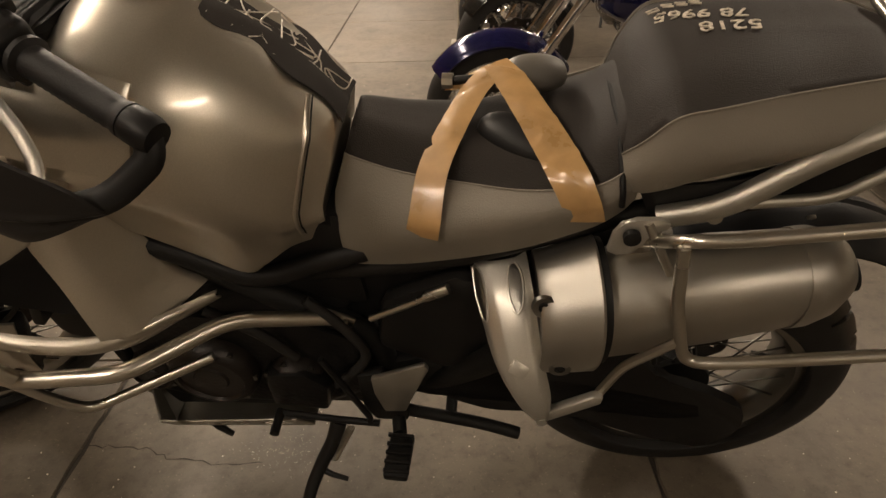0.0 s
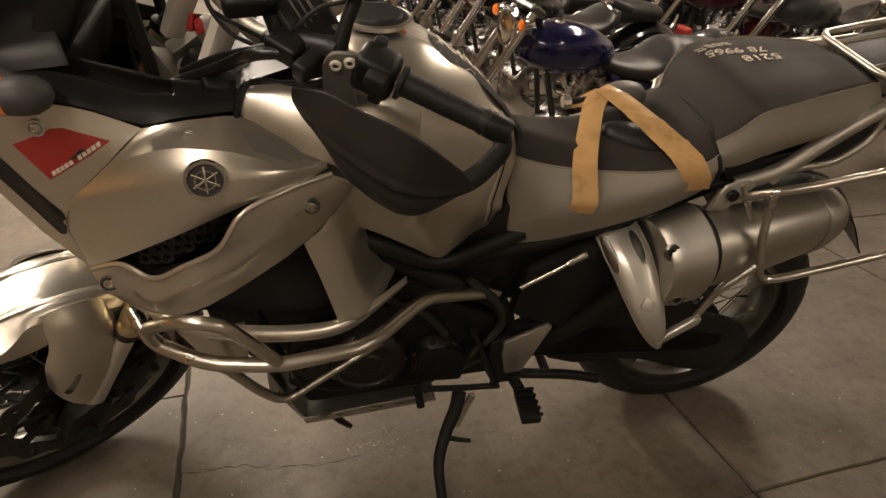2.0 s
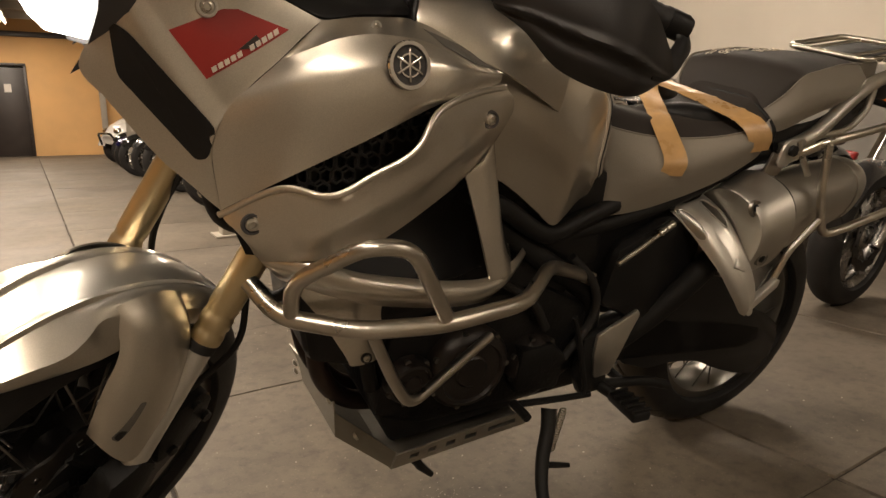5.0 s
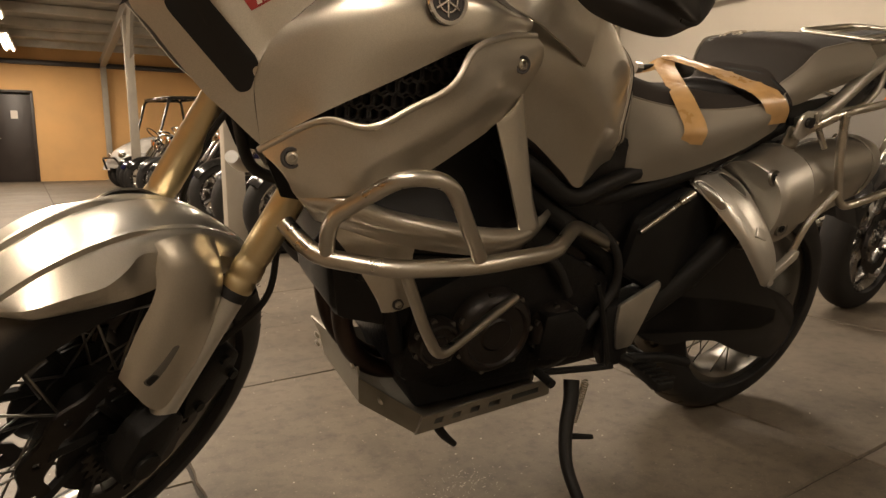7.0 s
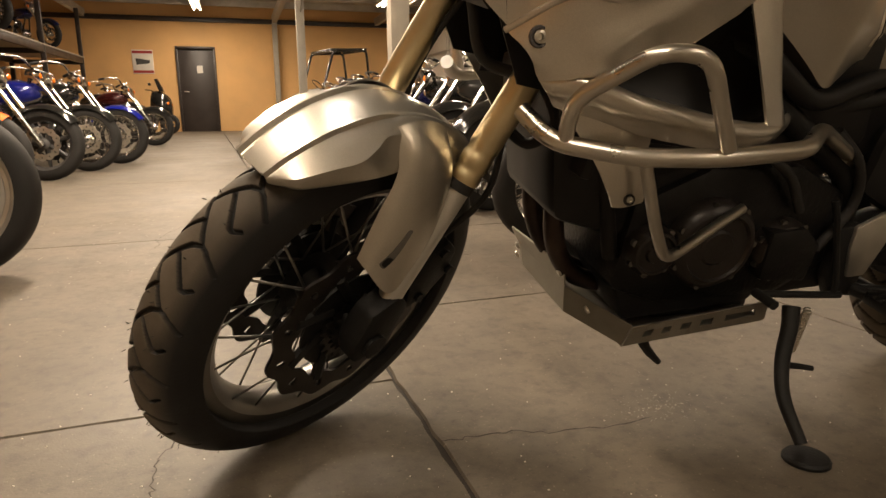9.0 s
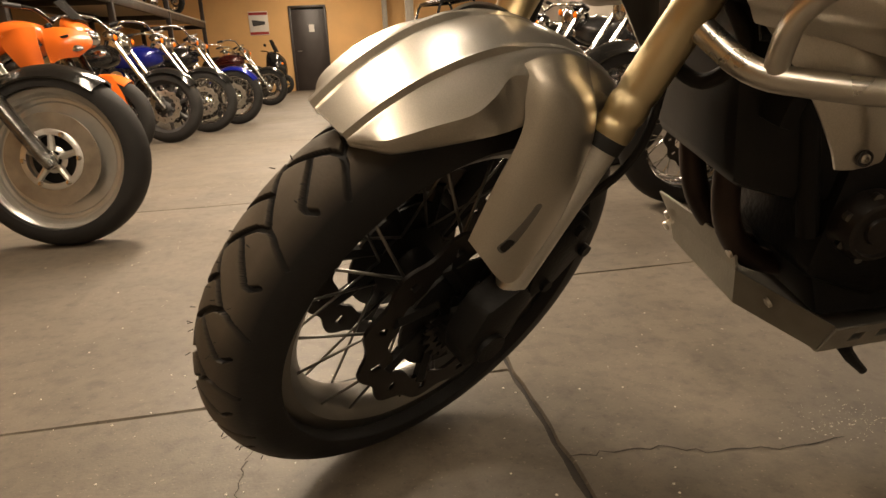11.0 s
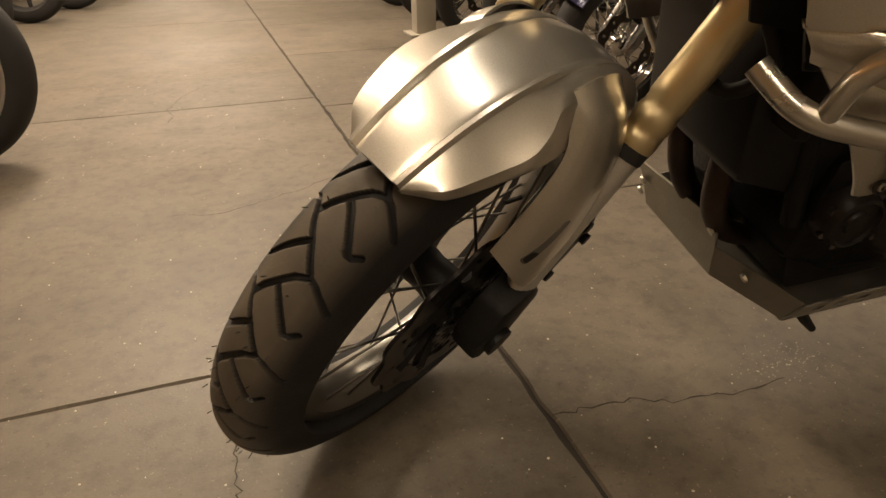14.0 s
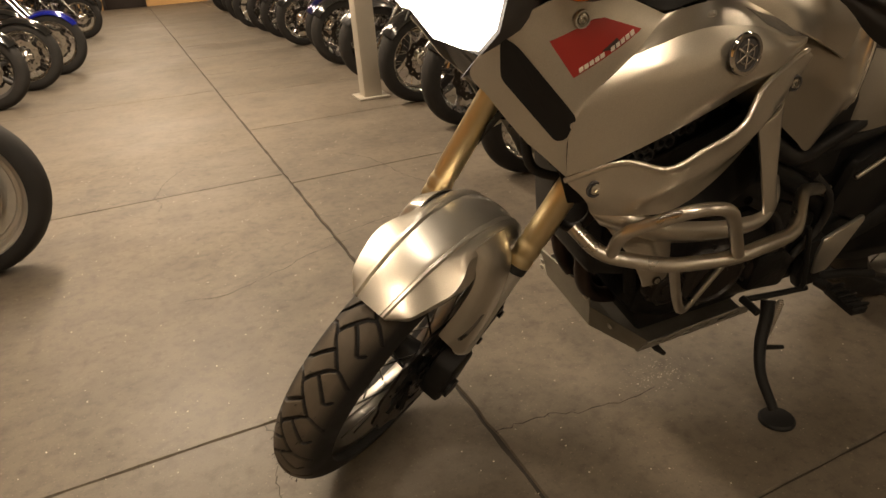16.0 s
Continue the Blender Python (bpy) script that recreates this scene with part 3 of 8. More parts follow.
def wave_disc(R, r, y, petals=12, holes=True, thick=0.005):
    """A wave brake disc with drilled holes as radial gaps."""
    bm = bmesh.new()
    n = petals * 12
    rings = []
    def ring(f, yy):
        return [bm.verts.new((f(k) * math.cos(2 * math.pi * k / n), yy, f(k) * math.sin(2 * math.pi * k / n))) for k in range(n)]
    wav = lambda k: R + 0.006 * math.sin(2 * math.pi * k * petals / n)
    inn = lambda k: r - 0.004 * math.sin(2 * math.pi * k * petals / n)
    m1 = lambda k: r + (R - r) * 0.36
    m2 = lambda k: r + (R - r) * 0.68
    faces = {}
    for yy in (y - thick / 2, y + thick / 2):
        faces[yy] = [ring(f, yy) for f in (inn, m1, m2, wav)]
    lo, hi = faces[y - thick / 2], faces[y + thick / 2]
    for k in range(n):
        j = (k + 1) % n
        hole = holes and k % 6 in (2, 3) and (k // 6) % 2 == 0
        for g in (lo, hi):
            for a in range(3):
                if a == 1 and hole:
                    continue
                bm.faces.new((g[a][k], g[a][j], g[a + 1][j], g[a + 1][k]))
        bm.faces.new((lo[0][k], lo[0][j], hi[0][j], hi[0][k]))
        bm.faces.new((lo[3][k], lo[3][j], hi[3][j], hi[3][k]))
        if hole:
            for a in (1, 2):
                bm.faces.new((lo[a][k], lo[a][j], hi[a][j], hi[a][k]))
    return bm


GROOVES = [[(0.80, -0.02), (0.62, -0.06), (0.44, -0.10), (0.34, -0.07), (0.26, 0.0), (0.17, -0.16), (0.05, -0.31), (-0.08, -0.46), (-0.21, -0.53), (-0.30, -0.50), (-0.40, -0.43), (-0.58, -0.30)],
           [(0.26, 0.0), (0.16, 0.10), (0.04, 0.20), (-0.10, 0.35), (-0.21, 0.47)], [(0.05, -0.31), (-0.08, -0.20), (-0.22, -0.05), (-0.33, 0.09), (-0.38, 0.09), (-0.46, 0.03)],
           [(0.04, 0.20), (0.18, 0.33), (0.30, 0.46), (0.42, 0.60), (0.60, 0.72)]]
FRONT = wheel("front_wheel", BIKE, STEERED @ Matrix.Translation(AXLE) @ pose(0, 0, 0, 0, 0.2, 0), 0.329, 0.056, 0.243, 0.036, GROOVES, 20, 32, 84, 150, "silver wire-spoked front wheel")
for s in (-1, 1):
    bp("brake_disc", wave_disc(0.155, 0.112, 0.068 * s), M_DISC, "wave brake disc with drilled holes", FRONT)
    for k in range(8):
        a = 2 * math.pi * k / 8
        carrier = add_tube(bmesh.new(), [V(0.05 * math.cos(a), 0.058 * s, 0.05 * math.sin(a)), V(0.122 * math.cos(a + 0.3), 0.067 * s, 0.122 * math.sin(a + 0.3))], 0.010, 6)
        bp("disc_arm", carrier, M_MATT, "", FRONT)
    bp("disc_carrier", lathe([(0.03, 0.050 * s), (0.088, 0.056 * s), (0.094, 0.060 * s), (0.094, 0.064 * s), (0.03, 0.060 * s)], 40, closed=True), M_MATT, "", FRONT)
bp("sensor_ring", wave_disc(0.062, 0.048, -0.078, 20, False, 0.003), M_DISC, "", FRONT)
nubs = bmesh.new()
fuzz = random.Random(11)
for k in range(90):
    a, sy = fuzz.uniform(0, 2 * math.pi), fuzz.choice((-1, 1)) * fuzz.uniform(0.004, 0.034)
    r0 = 0.3285 - 5.5 * sy * sy
    a2 = a + fuzz.uniform(-0.012, 0.012)
    add_tube(nubs, [V(r0 * math.cos(a), sy, r0 * math.sin(a)), V((r0 + 0.0055) * math.cos(a2), sy * 1.05, (r0 + 0.0055) * math.sin(a2))], 0.0006, 4)
tagged(bp("rubber_nubs", nubs, M_RUBBER, "", FRONT), "thin rubber moulding hairs on the tread", "", "", "stuff")
REAR_C = V(0.77, 0, 0.321)
REAR = wheel("rear_wheel", BIKE, Matrix.Translation(REAR_C), 0.321, 0.076, 0.218, 0.055, GROOVES, 15, 32, 40, 70, "silver wire-spoked rear wheel")
bp("brake_disc", wave_disc(0.141, 0.095, 0.075, 10), M_DISC, "", REAR)

# fork legs, fender, guards and brake, turned with the bars
for s in (-1, 1):
    y = 0.106 * s
    m = STEERED @ along(fork_at(0.303, y), fork_at(0.838, y))
    leg = bp("fork_leg", lathe([(0.0, 0), (0.0225, 0.0), (0.0240, 0.004), (0.0240, 0.016), (0.0226, 0.019), (0.0226, 0.026), (0.0243, 0.029), (0.0243, 0.044), (0.0226, 0.048), (0.0226, 0.056), (0.0240, 0.06),
                              (0.0240, 0.34), (0.0236, 0.36), (0.0236, 0.50), (0.0, 0.50)], 36), M_GOLD, "gold anodised upside-down fork tube", None, m)
    bp("stanchion", add_tube(bmesh.new(), [fork_at(0.04, y), fork_at(0.315, y)], 0.0205, 20), M_PANEL, "bare steel fork stanchion", leg, m.inverted() @ STEERED)
    bp("dust_seal", add_tube(bmesh.new(), [fork_at(0.288, y), fork_at(0.306, y)], 0.0228, 24), M_RUBBER, "", leg, m.inverted() @ STEERED)
    foot = bmesh.new()
    add_prism(foot, [(-0.715, 0.30), (-0.78, 0.30), (-0.785, 0.345), (-0.755, 0.40), (-0.70, 0.415), (-0.675, 0.385)], y - 0.024, y + 0.024, 0.01)
    add_lathe(foot, [(0, -0.032), (0.022, -0.032), (0.022, 0.032), (0, 0.032)], 20, Matrix.Translation(AXLE + V(0, y, 0)))
    bp("axle_clamp", foot, M_MATT, "", leg, m.inverted() @ STEERED)
    cal = bmesh.new()
    add_prism(cal, [(-0.665, 0.345), (-0.615, 0.355), (-0.575, 0.39), (-0.562, 0.44), (-0.585, 0.468), (-0.63, 0.455), (-0.665, 0.41)], y * 0.55, y * 0.55 + 0.055 * s, 0.009)
    for bx, bz in ((-0.577, 0.404), (-0.60, 0.45), (-0.64, 0.37)):
        add_lathe(cal, [(0, 0), (0.009, 0), (0.009, 0.012), (0, 0.012)], 10, along((bx, y * 0.55 + 0.05 * s, bz), (bx, y * 0.55 + 0.08 * s, bz)))
    bp("brake_caliper", cal, M_MATT, "black brake caliper", None, STEERED)
    bp("brake_hose", tube([(-0.60, y * 0.85, 0.46), (-0.53, y * 1.05, 0.54), (-0.52, y * 1.0, 0.64), (-0.50, y * 0.7, 0.76), (-0.40, y * 0.4, 0.92)], 0.0055, 8, smooth=True), M_RUBBER, "", None, STEERED)
bp("axle", add_tube(bmesh.new(), [AXLE - V(0, 0.13, 0), AXLE + V(0, 0.13, 0)], 0.012, 16), M_STEEL, "", None, STEERED)


def wheel_pt(r, deg, y):
    """A point round the front axle: degrees from straight ahead, upwards."""
    a = radians(deg)
    return AXLE + V(-r * math.cos(a), y, r * math.sin(a))


def along_d(table, d):
    """Smooth reading of a table of (degrees, value)."""
    fine = spline([V(a, b, 0) for a, b in table], 8)
    for p, q in zip(fine, fine[1:]):
        if p.x <= d <= q.x:
            return p.y + (q.y - p.y) * (d - p.x) / max(q.x - p.x, 1e-9)
    return fine[-1].y


half_fender = []
for k in range(73):
    d = 65.2 + 76 * k / 72
    ridge_y = along_d([(65, 0.0280), (75, 0.0325), (85, 0.036), (95, 0.039), (108, 0.042), (122, 0.042), (142, 0.038)], d)
    top_r = along_d([(65, 0.3555), (75, 0.3635), (85, 0.3685), (95, 0.3705), (108, 0.3685), (122, 0.361), (142, 0.346)], d)
    edge_y = along_d([(65, 0.028), (67.3, 0.046), (70, 0.061), (77, 0.073), (85, 0.081), (92, 0.083), (100, 0.080), (112, 0.076), (124, 0.073), (142, 0.062)], d)
    edge_r = along_d([(65, 0.345), (67.3, 0.338), (70, 0.331), (77, 0.320), (85, 0.311), (92, 0.307), (100, 0.308), (112, 0.312), (124, 0.314), (142, 0.318)], d)
    fold_y = along_d([(65, 0.0315), (67.3, 0.046), (70, 0.0625), (77, 0.077), (83, 0.085), (88, 0.080), (93, 0.068), (100, 0.072), (112, 0.076), (124, 0.074), (142, 0.063)], d)
    fold_r = along_d([(65, 0.350), (67.3, 0.3505), (70, 0.3495), (77, 0.347), (83, 0.3455), (88, 0.351), (93, 0.357), (100, 0.350), (112, 0.342), (124, 0.336), (142, 0.326)], d)
    fade = min(max((99 - d) / 6, 0), 1)
    back = min(max((d - 90) / 10, 0), 1)
    h = 0.0048 * fade
    foot_y, foot_r = ridge_y + 0.0050, top_r - 0.0022 * fade - 0.001
    line = [(edge_y - 0.002, edge_r), (edge_y, edge_r + 0.002)]
    line += [(edge_y + (fold_y - edge_y) * f + 0.0015 * math.sin(math.pi * f), edge_r + (fold_r - edge_r) * f) for f in (0.25, 0.5, 0.75, 0.93)]
    line.append((fold_y, fold_r))
    line += [(fold_y + (foot_y - fold_y) * f, fold_r + (foot_r - fold_r) * f + (0.0004 + 0.006 * back) * math.sin(math.pi * f)) for f in (0.06, 0.2, 0.35, 0.5, 0.65, 0.8, 0.92)]
    line += [(foot_y, foot_r), (ridge_y + 0.0036, top_r + h), (ridge_y - 0.0008, top_r + h * 1.05), (ridge_y - 0.0045, top_r - 0.0012 * fade), (ridge_y - 0.0062, top_r - 0.0006)]
    line += [((ridge_y - 0.0062) * f, top_r - 0.0006 + 0.0008 * (1 - f * f) + back * 0.004 * (1 - f * f)) for f in (0.8, 0.6, 0.4, 0.2, 0.0)]
    half_fender.append([wheel_pt(r, d, -y) for y, r in line])
bm = bmesh.new()
full = [row + [V(p.x, -p.y, p.z) for p in row[-2::-1]] for row in half_fender]
made = [[bm.verts.new(p) for p in row] for row in full]
inside = [[bm.verts.new(p + (AXLE + V(0, p.y * 0.9, 0) - p).normalized() * 0.005) for p in row] for row in full]
for g in (made, inside):
    for i in range(len(g) - 1):
        for j in range(len(g[0]) - 1):
            bm.faces.new((g[i][j], g[i + 1][j], g[i + 1][j + 1], g[i][j + 1]))
n, mm = len(made), len(made[0])
rim = [(i, 0) for i in range(n)] + [(n - 1, j) for j in range(1, mm)] + [(i, mm - 1) for i in range(n - 2, -1, -1)] + [(0, j) for j in range(mm - 2, 0, -1)]
for a, b in zip(rim, rim[1:] + rim[:1]):
    bm.faces.new((made[a[0]][a[1]], made[b[0]][b[1]], inside[b[0]][b[1]], inside[a[0]][a[1]]))
bp("front_fender", bm, M_PAINT, "champagne silver front fender with two raised ridges", None, STEERED, 24)
for s in (-1, 1):
    rails = [[(-0.716, -0.058, 0.684), (-0.7135, -0.080, 0.650), (-0.722, -0.087, 0.618), (-0.742, -0.086, 0.570), (-0.757, -0.074, 0.482)],
             [(-0.700, -0.062, 0.692), (-0.698, -0.090, 0.662), (-0.706, -0.102, 0.620), (-0.725, -0.107, 0.560), (-0.750, -0.098, 0.465)],
             [(-0.672, -0.064, 0.693), (-0.670, -0.098, 0.656), (-0.682, -0.113, 0.600), (-0.704, -0.119, 0.535), (-0.733, -0.114, 0.436)],
             [(-0.640, -0.064, 0.684), (-0.640, -0.100, 0.640), (-0.655, -0.116, 0.582), (-0.680, -0.123, 0.515), (-0.716, -0.121, 0.428)],
             [(-0.612, -0.062, 0.668), (-0.614, -0.097, 0.620), (-0.632, -0.113, 0.563), (-0.659, -0.121, 0.503), (-0.697, -0.121, 0.444)],
             [(-0.597, -0.056, 0.655), (-0.604, -0.084, 0.606), (-0.624, -0.098, 0.552), (-0.651, -0.106, 0.496), (-0.690, -0.108, 0.446)]]
    g = sheet([[V(*p) for p in r] for r in rails], 64, 44)
    guard = bp("fork_guard", add_sheet(bmesh.new(), g, 0.003, 1 if s < 0 else -1), M_PAINT, "champagne silver fork guard with a scooped slot", None, STEERED, 32)
    # the recess is not cut: its shade is coloured in with two darker patches
    scoop = dense(smooth_poly([(-0.6965, 0.546), (-0.7045, 0.548), (-0.730, 0.503), (-0.741, 0.486), (-0.734, 0.477), (-0.722, 0.494)], 0.005, 3), 0.004)
    bp("scoop", add_cover(bmesh.new(), scoop, [g], 0.0008, 0.002, 3, 1 if s < 0 else -1), M_GREYP, "grey patch laid on as the shade of a shallow scoop", guard)
    hole = dense(smooth_poly([(-0.722, 0.498), (-0.7305, 0.501), (-0.7385, 0.487), (-0.733, 0.480)], 0.004, 3), 0.004)
    bp("slot", add_cover(bmesh.new(), hole, [g], 0.0016, 0.002, 3, 1 if s < 0 else -1), M_PLASTIC, "black patch laid on as the shaded hole of the slot", guard)

# yokes, bars and controls, turned with the fork
for s0, hgt in ((0.60, 0.035), (0.79, 0.03)):
    bm = bmesh.new()
    c = fork_at(s0)
    mrot = Matrix.Translation(c) @ pose(0, 0, 0, 0, 30, 0)
    add_prism(bm, [(-0.045, -hgt / 2), (0.075, -hgt / 2), (0.075, hgt / 2), (-0.045, hgt / 2)], -0.075, 0.075, 0.008, 1, mrot)
    for s in (-1, 1):
        add_lathe(bm, [(0.029, -hgt / 2), (0.042, -hgt / 2), (0.042, hgt / 2), (0.029, hgt / 2)], 28, mrot @ Matrix.Translation((0, 0.106 * s, 0)) @ pose(0, 0, 0, 90, 0, 0), True)
        add_box(bm, (0.03, 0.05, hgt), mrot @ Matrix.Translation((0.01, 0.08 * s, 0)), 0.005)
    bp("fork_yoke", bm, M_ALU, "cast silver fork yoke", None, STEERED)
for s in (-1, 1):
    cap = fork_at(0.815, 0.106 * s)
    bp("fork_cap", lathe([(0, 0), (0.027, 0), (0.027, 0.012), (0.018, 0.016), (0.016, 0.024), (0, 0.024)], 24, along(cap, cap + AXIS)), M_MATT, "", None, STEERED)
    riser = add_prism(bmesh.new(), [(-0.366, 1.076), (-0.336, 1.064), (-0.296, 1.140), (-0.298, 1.160), (-0.316, 1.170), (-0.328, 1.164)], 0.052 * s - 0.010, 0.052 * s + 0.010, 0.003)
    bp("bar_riser", riser, M_STRUT, "pale cast handlebar riser plate", None, STEERED)
    bp("riser_foot", box((0.085, 0.030, 0.020), pose(-0.318, 0.052 * s, 1.056, 0, -24, 0), 0.004), M_ALU, "", None, STEERED)
LEVER = [(-0.249, -0.29, 1.146), (-0.235, -0.341, 1.147), (-0.227, -0.388, 1.148), (-0.227, -0.426, 1.155)]
bar_l = [(-0.276, 0, 1.132), (-0.276, -0.07, 1.132), (-0.262, -0.17, 1.178), (-0.235, -0.235, 1.20), (-0.12, -0.42, 1.176)]
for s in (-1, 1):
    pts = [V(x, -y * s, z) for x, y, z in bar_l]
    line = even(fillet(pts, 0.05), 30)
    rad = [0.0145 if i < 10 else (0.0145 - 0.0035 * min((i - 10) / 8, 1)) for i in range(30)]
    bp("handlebar", add_tube(bmesh.new(), line, rad, 18), M_ALU, "tapered silver aluminium handlebar", None, STEERED)
    d = (pts[4] - pts[3]).normalized()
    g0 = pts[3] + d * 0.075
    grip = bmesh.new()
    prof = [(0.0, 0), (0.024, 0), (0.024, 0.006), (0.0175, 0.009)]
    for k in range(12):
        prof += [(0.0175, 0.012 + k * 0.009), (0.0166, 0.0165 + k * 0.009)]
    prof += [(0.0175, 0.122), (0.019, 0.125), (0.019, 0.13), (0.0, 0.13)]
    add_lathe(grip, prof, 24, along(g0, g0 + d))
    bp("grip", grip, M_GRIP, "black rubber grip", None, STEERED)
    e0 = g0 + d * 0.131
    bp("bar_end", lathe([(0, 0), (0.0185, 0), (0.0195, 0.006), (0.0195, 0.026), (0.017, 0.034), (0.0, 0.036)], 20, along(e0, e0 + d)), M_PLASTIC, "", None, STEERED)
    sw = bmesh.new()
    ms = along(pts[3] + d * 0.02, pts[4])
    add_box(sw, (0.052, 0.058, 0.058), ms @ Matrix.Translation((0, 0.022, 0)), 0.012, 3)
    block = bp("switch_block", sw, M_PLASTIC, "black switch block", None, STEERED)
    for size, place, r in (((0.03, 0.03, 0.022), (0.028, 0.03, 0.012), 0.006), ((0.018, 0.018, 0.02), (-0.026, 0.012, 0.022), 0.005), ((0.022, 0.02, 0.03), (0.0, 0.03, -0.035), 0.005)):
        bp("switch_button", box(size, ms @ Matrix.Translation(place), r), M_GRIP, "", block)
    lev = bmesh.new()
    l0 = pts[3] + d * 0.03 + V(-0.035, 0, -0.004)
    add_tube(lev, spline([l0, l0 + d * 0.05 + V(-0.02, 0, 0.0), l0 + d * 0.12 + V(-0.018, 0, -0.004), l0 + d * 0.165 + V(-0.006, 0, -0.006)]), 0.007, 10, flat=0.7)
    if s > 0:
        bp("lever", lev, M_MATT, "black control lever", None, STEERED)
    else:
        lev.free()
        bp("lever", add_tube(bmesh.new(), spline([V(*p) for p in LEVER], 6), 0.0075, 10, flat=0.6), M_ALU, "worn silver clutch lever", None, STEERED)
    # hand guard: shell, rim stay and bracket
    shell = [[(-0.313, -0.220, 1.166), (-0.301, -0.275, 1.198), (-0.291, -0.335, 1.213), (-0.258, -0.405, 1.212), (-0.202, -0.450, 1.158)],
             [(-0.316, -0.226, 1.154), (-0.314, -0.283, 1.171), (-0.308, -0.345, 1.172), (-0.281, -0.423, 1.162), (-0.191, -0.461, 1.138)],
             [(-0.314, -0.233, 1.143), (-0.317, -0.286, 1.145), (-0.311, -0.350, 1.130), (-0.280, -0.434, 1.122), (-0.186, -0.462, 1.128)],
             [(-0.310, -0.241, 1.134), (-0.311, -0.291, 1.126), (-0.303, -0.356, 1.100), (-0.271, -0.438, 1.102), (-0.183, -0.457, 1.120)]]
    g = sheet([[V(*p) for p in r] for r in shell], 44, 40)
    for i, row in enumerate(g):
        for j, p in enumerate(row):
            along_g, v = i / 43, j / 39
            line_v = 0.80 - 0.26 * math.sin(math.pi * along_g) ** 0.8
            fade = min(along_g / 0.10, 1) * min((1 - along_g) / 0.14, 1)
            lift = 0.0045 * max(0, 1 - abs(v - line_v) / 0.07) - 0.0060 * max(0, 1 - abs(v - line_v - 0.13) / 0.10)
            p += V(-0.86, -0.50, 0.1) * lift * max(fade, 0)
    shell_bm = bmesh.new()
    skin = [[shell_bm.verts.new((p.x, -p.y * s, p.z)) for p in row] for row in g]
    back = [[shell_bm.verts.new((p.x + 0.0034, -(p.y + 0.002) * s, p.z)) for p in row] for row in g]
    for layer in (skin, back):
        for i in range(43):
            for j in range(39):
                shell_bm.faces.new((layer[i][j], layer[i + 1][j], layer[i + 1][j + 1], layer[i][j + 1]))
    for i in range(43):
        for j in (0, 39):
            shell_bm.faces.new((skin[i][j], skin[i + 1][j], back[i + 1][j], back[i][j]))
    for j in range(39):
        for i in (0, 43):
            shell_bm.faces.new((skin[i][j], skin[i][j + 1], back[i][j + 1], back[i][j]))
    bmesh.ops.recalc_face_normals(shell_bm, faces=shell_bm.faces)
    bp("hand_guard", shell_bm, M_GUARD, "dark grey plastic hand guard", None, STEERED, 40)
    e1 = e0 + d * 0.02
    guard_arm = fillet([e1, V(-0.122, 0.446 * s, 1.160), V(-0.178, 0.452 * s, 1.130), V(-0.232, 0.438 * s, 1.132)], 0.04)
    bp("guard_arm", add_tube(bmesh.new(), guard_arm, 0.015, 12, flat=0.5), M_PLASTIC, "", None, STEERED)
    bp("guard_bolt", lathe([(0, 0), (0.009, 0), (0.009, 0.005), (0.005, 0.008), (0, 0.008)], 14, along(e1 + d * 0.006, e1 + d)), M_STEEL, "", None, STEERED)
    plate_m = Matrix.Translation((-0.252, 0.246 * s, 1.208)) @ pose(0, 0, 0, 0, 0, 37.6 * s)
    outline = [(-0.016, 0.013), (0.020, 0.016), (0.024, -0.008), (0.016, -0.045), (0.028, -0.078), (-0.012, -0.072), (-0.024, -0.040), (-0.026, -0.008)]
    bracket = bp("guard_bracket", prism(smooth_poly(outline, 0.008), -0.0035 * s, 0.0035 * s, 0.0015, 1, plate_m), M_GREYP, "grey hand guard bracket with two bright bolts", None, STEERED)
    for bu, bz in ((-0.009, -0.004), (0.009, 0.003)):
        bp("bracket_bolt", lathe([(0, 0.0012), (0.0038, 0.0012), (0.0042, 0.0045), (0.0070, 0.0045), (0.0080, 0)], 18, plate_m @ Matrix.Translation((bu, 0.0035 * s, bz)) @ Matrix.Diagonal((1, s, 1, 1))), M_STRUT, "bright steel bolt", bracket)
        bp("bolt_socket", lathe([(0, 0.0022), (0.0045, 0.0022)], 12, plate_m @ Matrix.Translation((bu, 0.0035 * s, bz)) @ Matrix.Diagonal((1, s, 1, 1))), M_GREY, "", bracket)
ign = bmesh.new()
ic = fork_at(0.80) + V(0.02, 0, 0)
add_lathe(ign, [(0, -0.03), (0.042, -0.03), (0.042, 0.02), (0.036, 0.028), (0.03, 0.03), (0, 0.03)], 28, along(ic, ic + AXIS))
bp("ignition_lock", ign, M_MATT, "black ignition lock", None, STEERED)
key = bmesh.new()
kc = V(-0.334, 0.008, 1.119)
add_box(key, (0.020, 0.010, 0.026), Matrix.Translation(kc) @ pose(0, 0, 0, 0, 30, 35), 0.004)
add_box(key, (0.012, 0.034, 0.012), Matrix.Translation(kc + V(0.002, -0.016, 0.004)) @ pose(0, 0, 0, -10, 0, -20), 0.004)
key_ob = bp("ignition_key", key, M_KEY, "ignition key with a red head", None, STEERED)
bp("key_shaft", add_tube(bmesh.new(), [ic + AXIS * 0.028, kc], 0.004, 8), M_STEEL, "", key_ob)
bp("key_tag", prism([(-0.345, 1.110), (-0.338, 1.112), (-0.352, 1.060), (-0.362, 1.052), (-0.366, 1.058)], -0.0155, -0.0135, 0.0005), M_STRUT, "pale key tag", key_ob, STEERED)
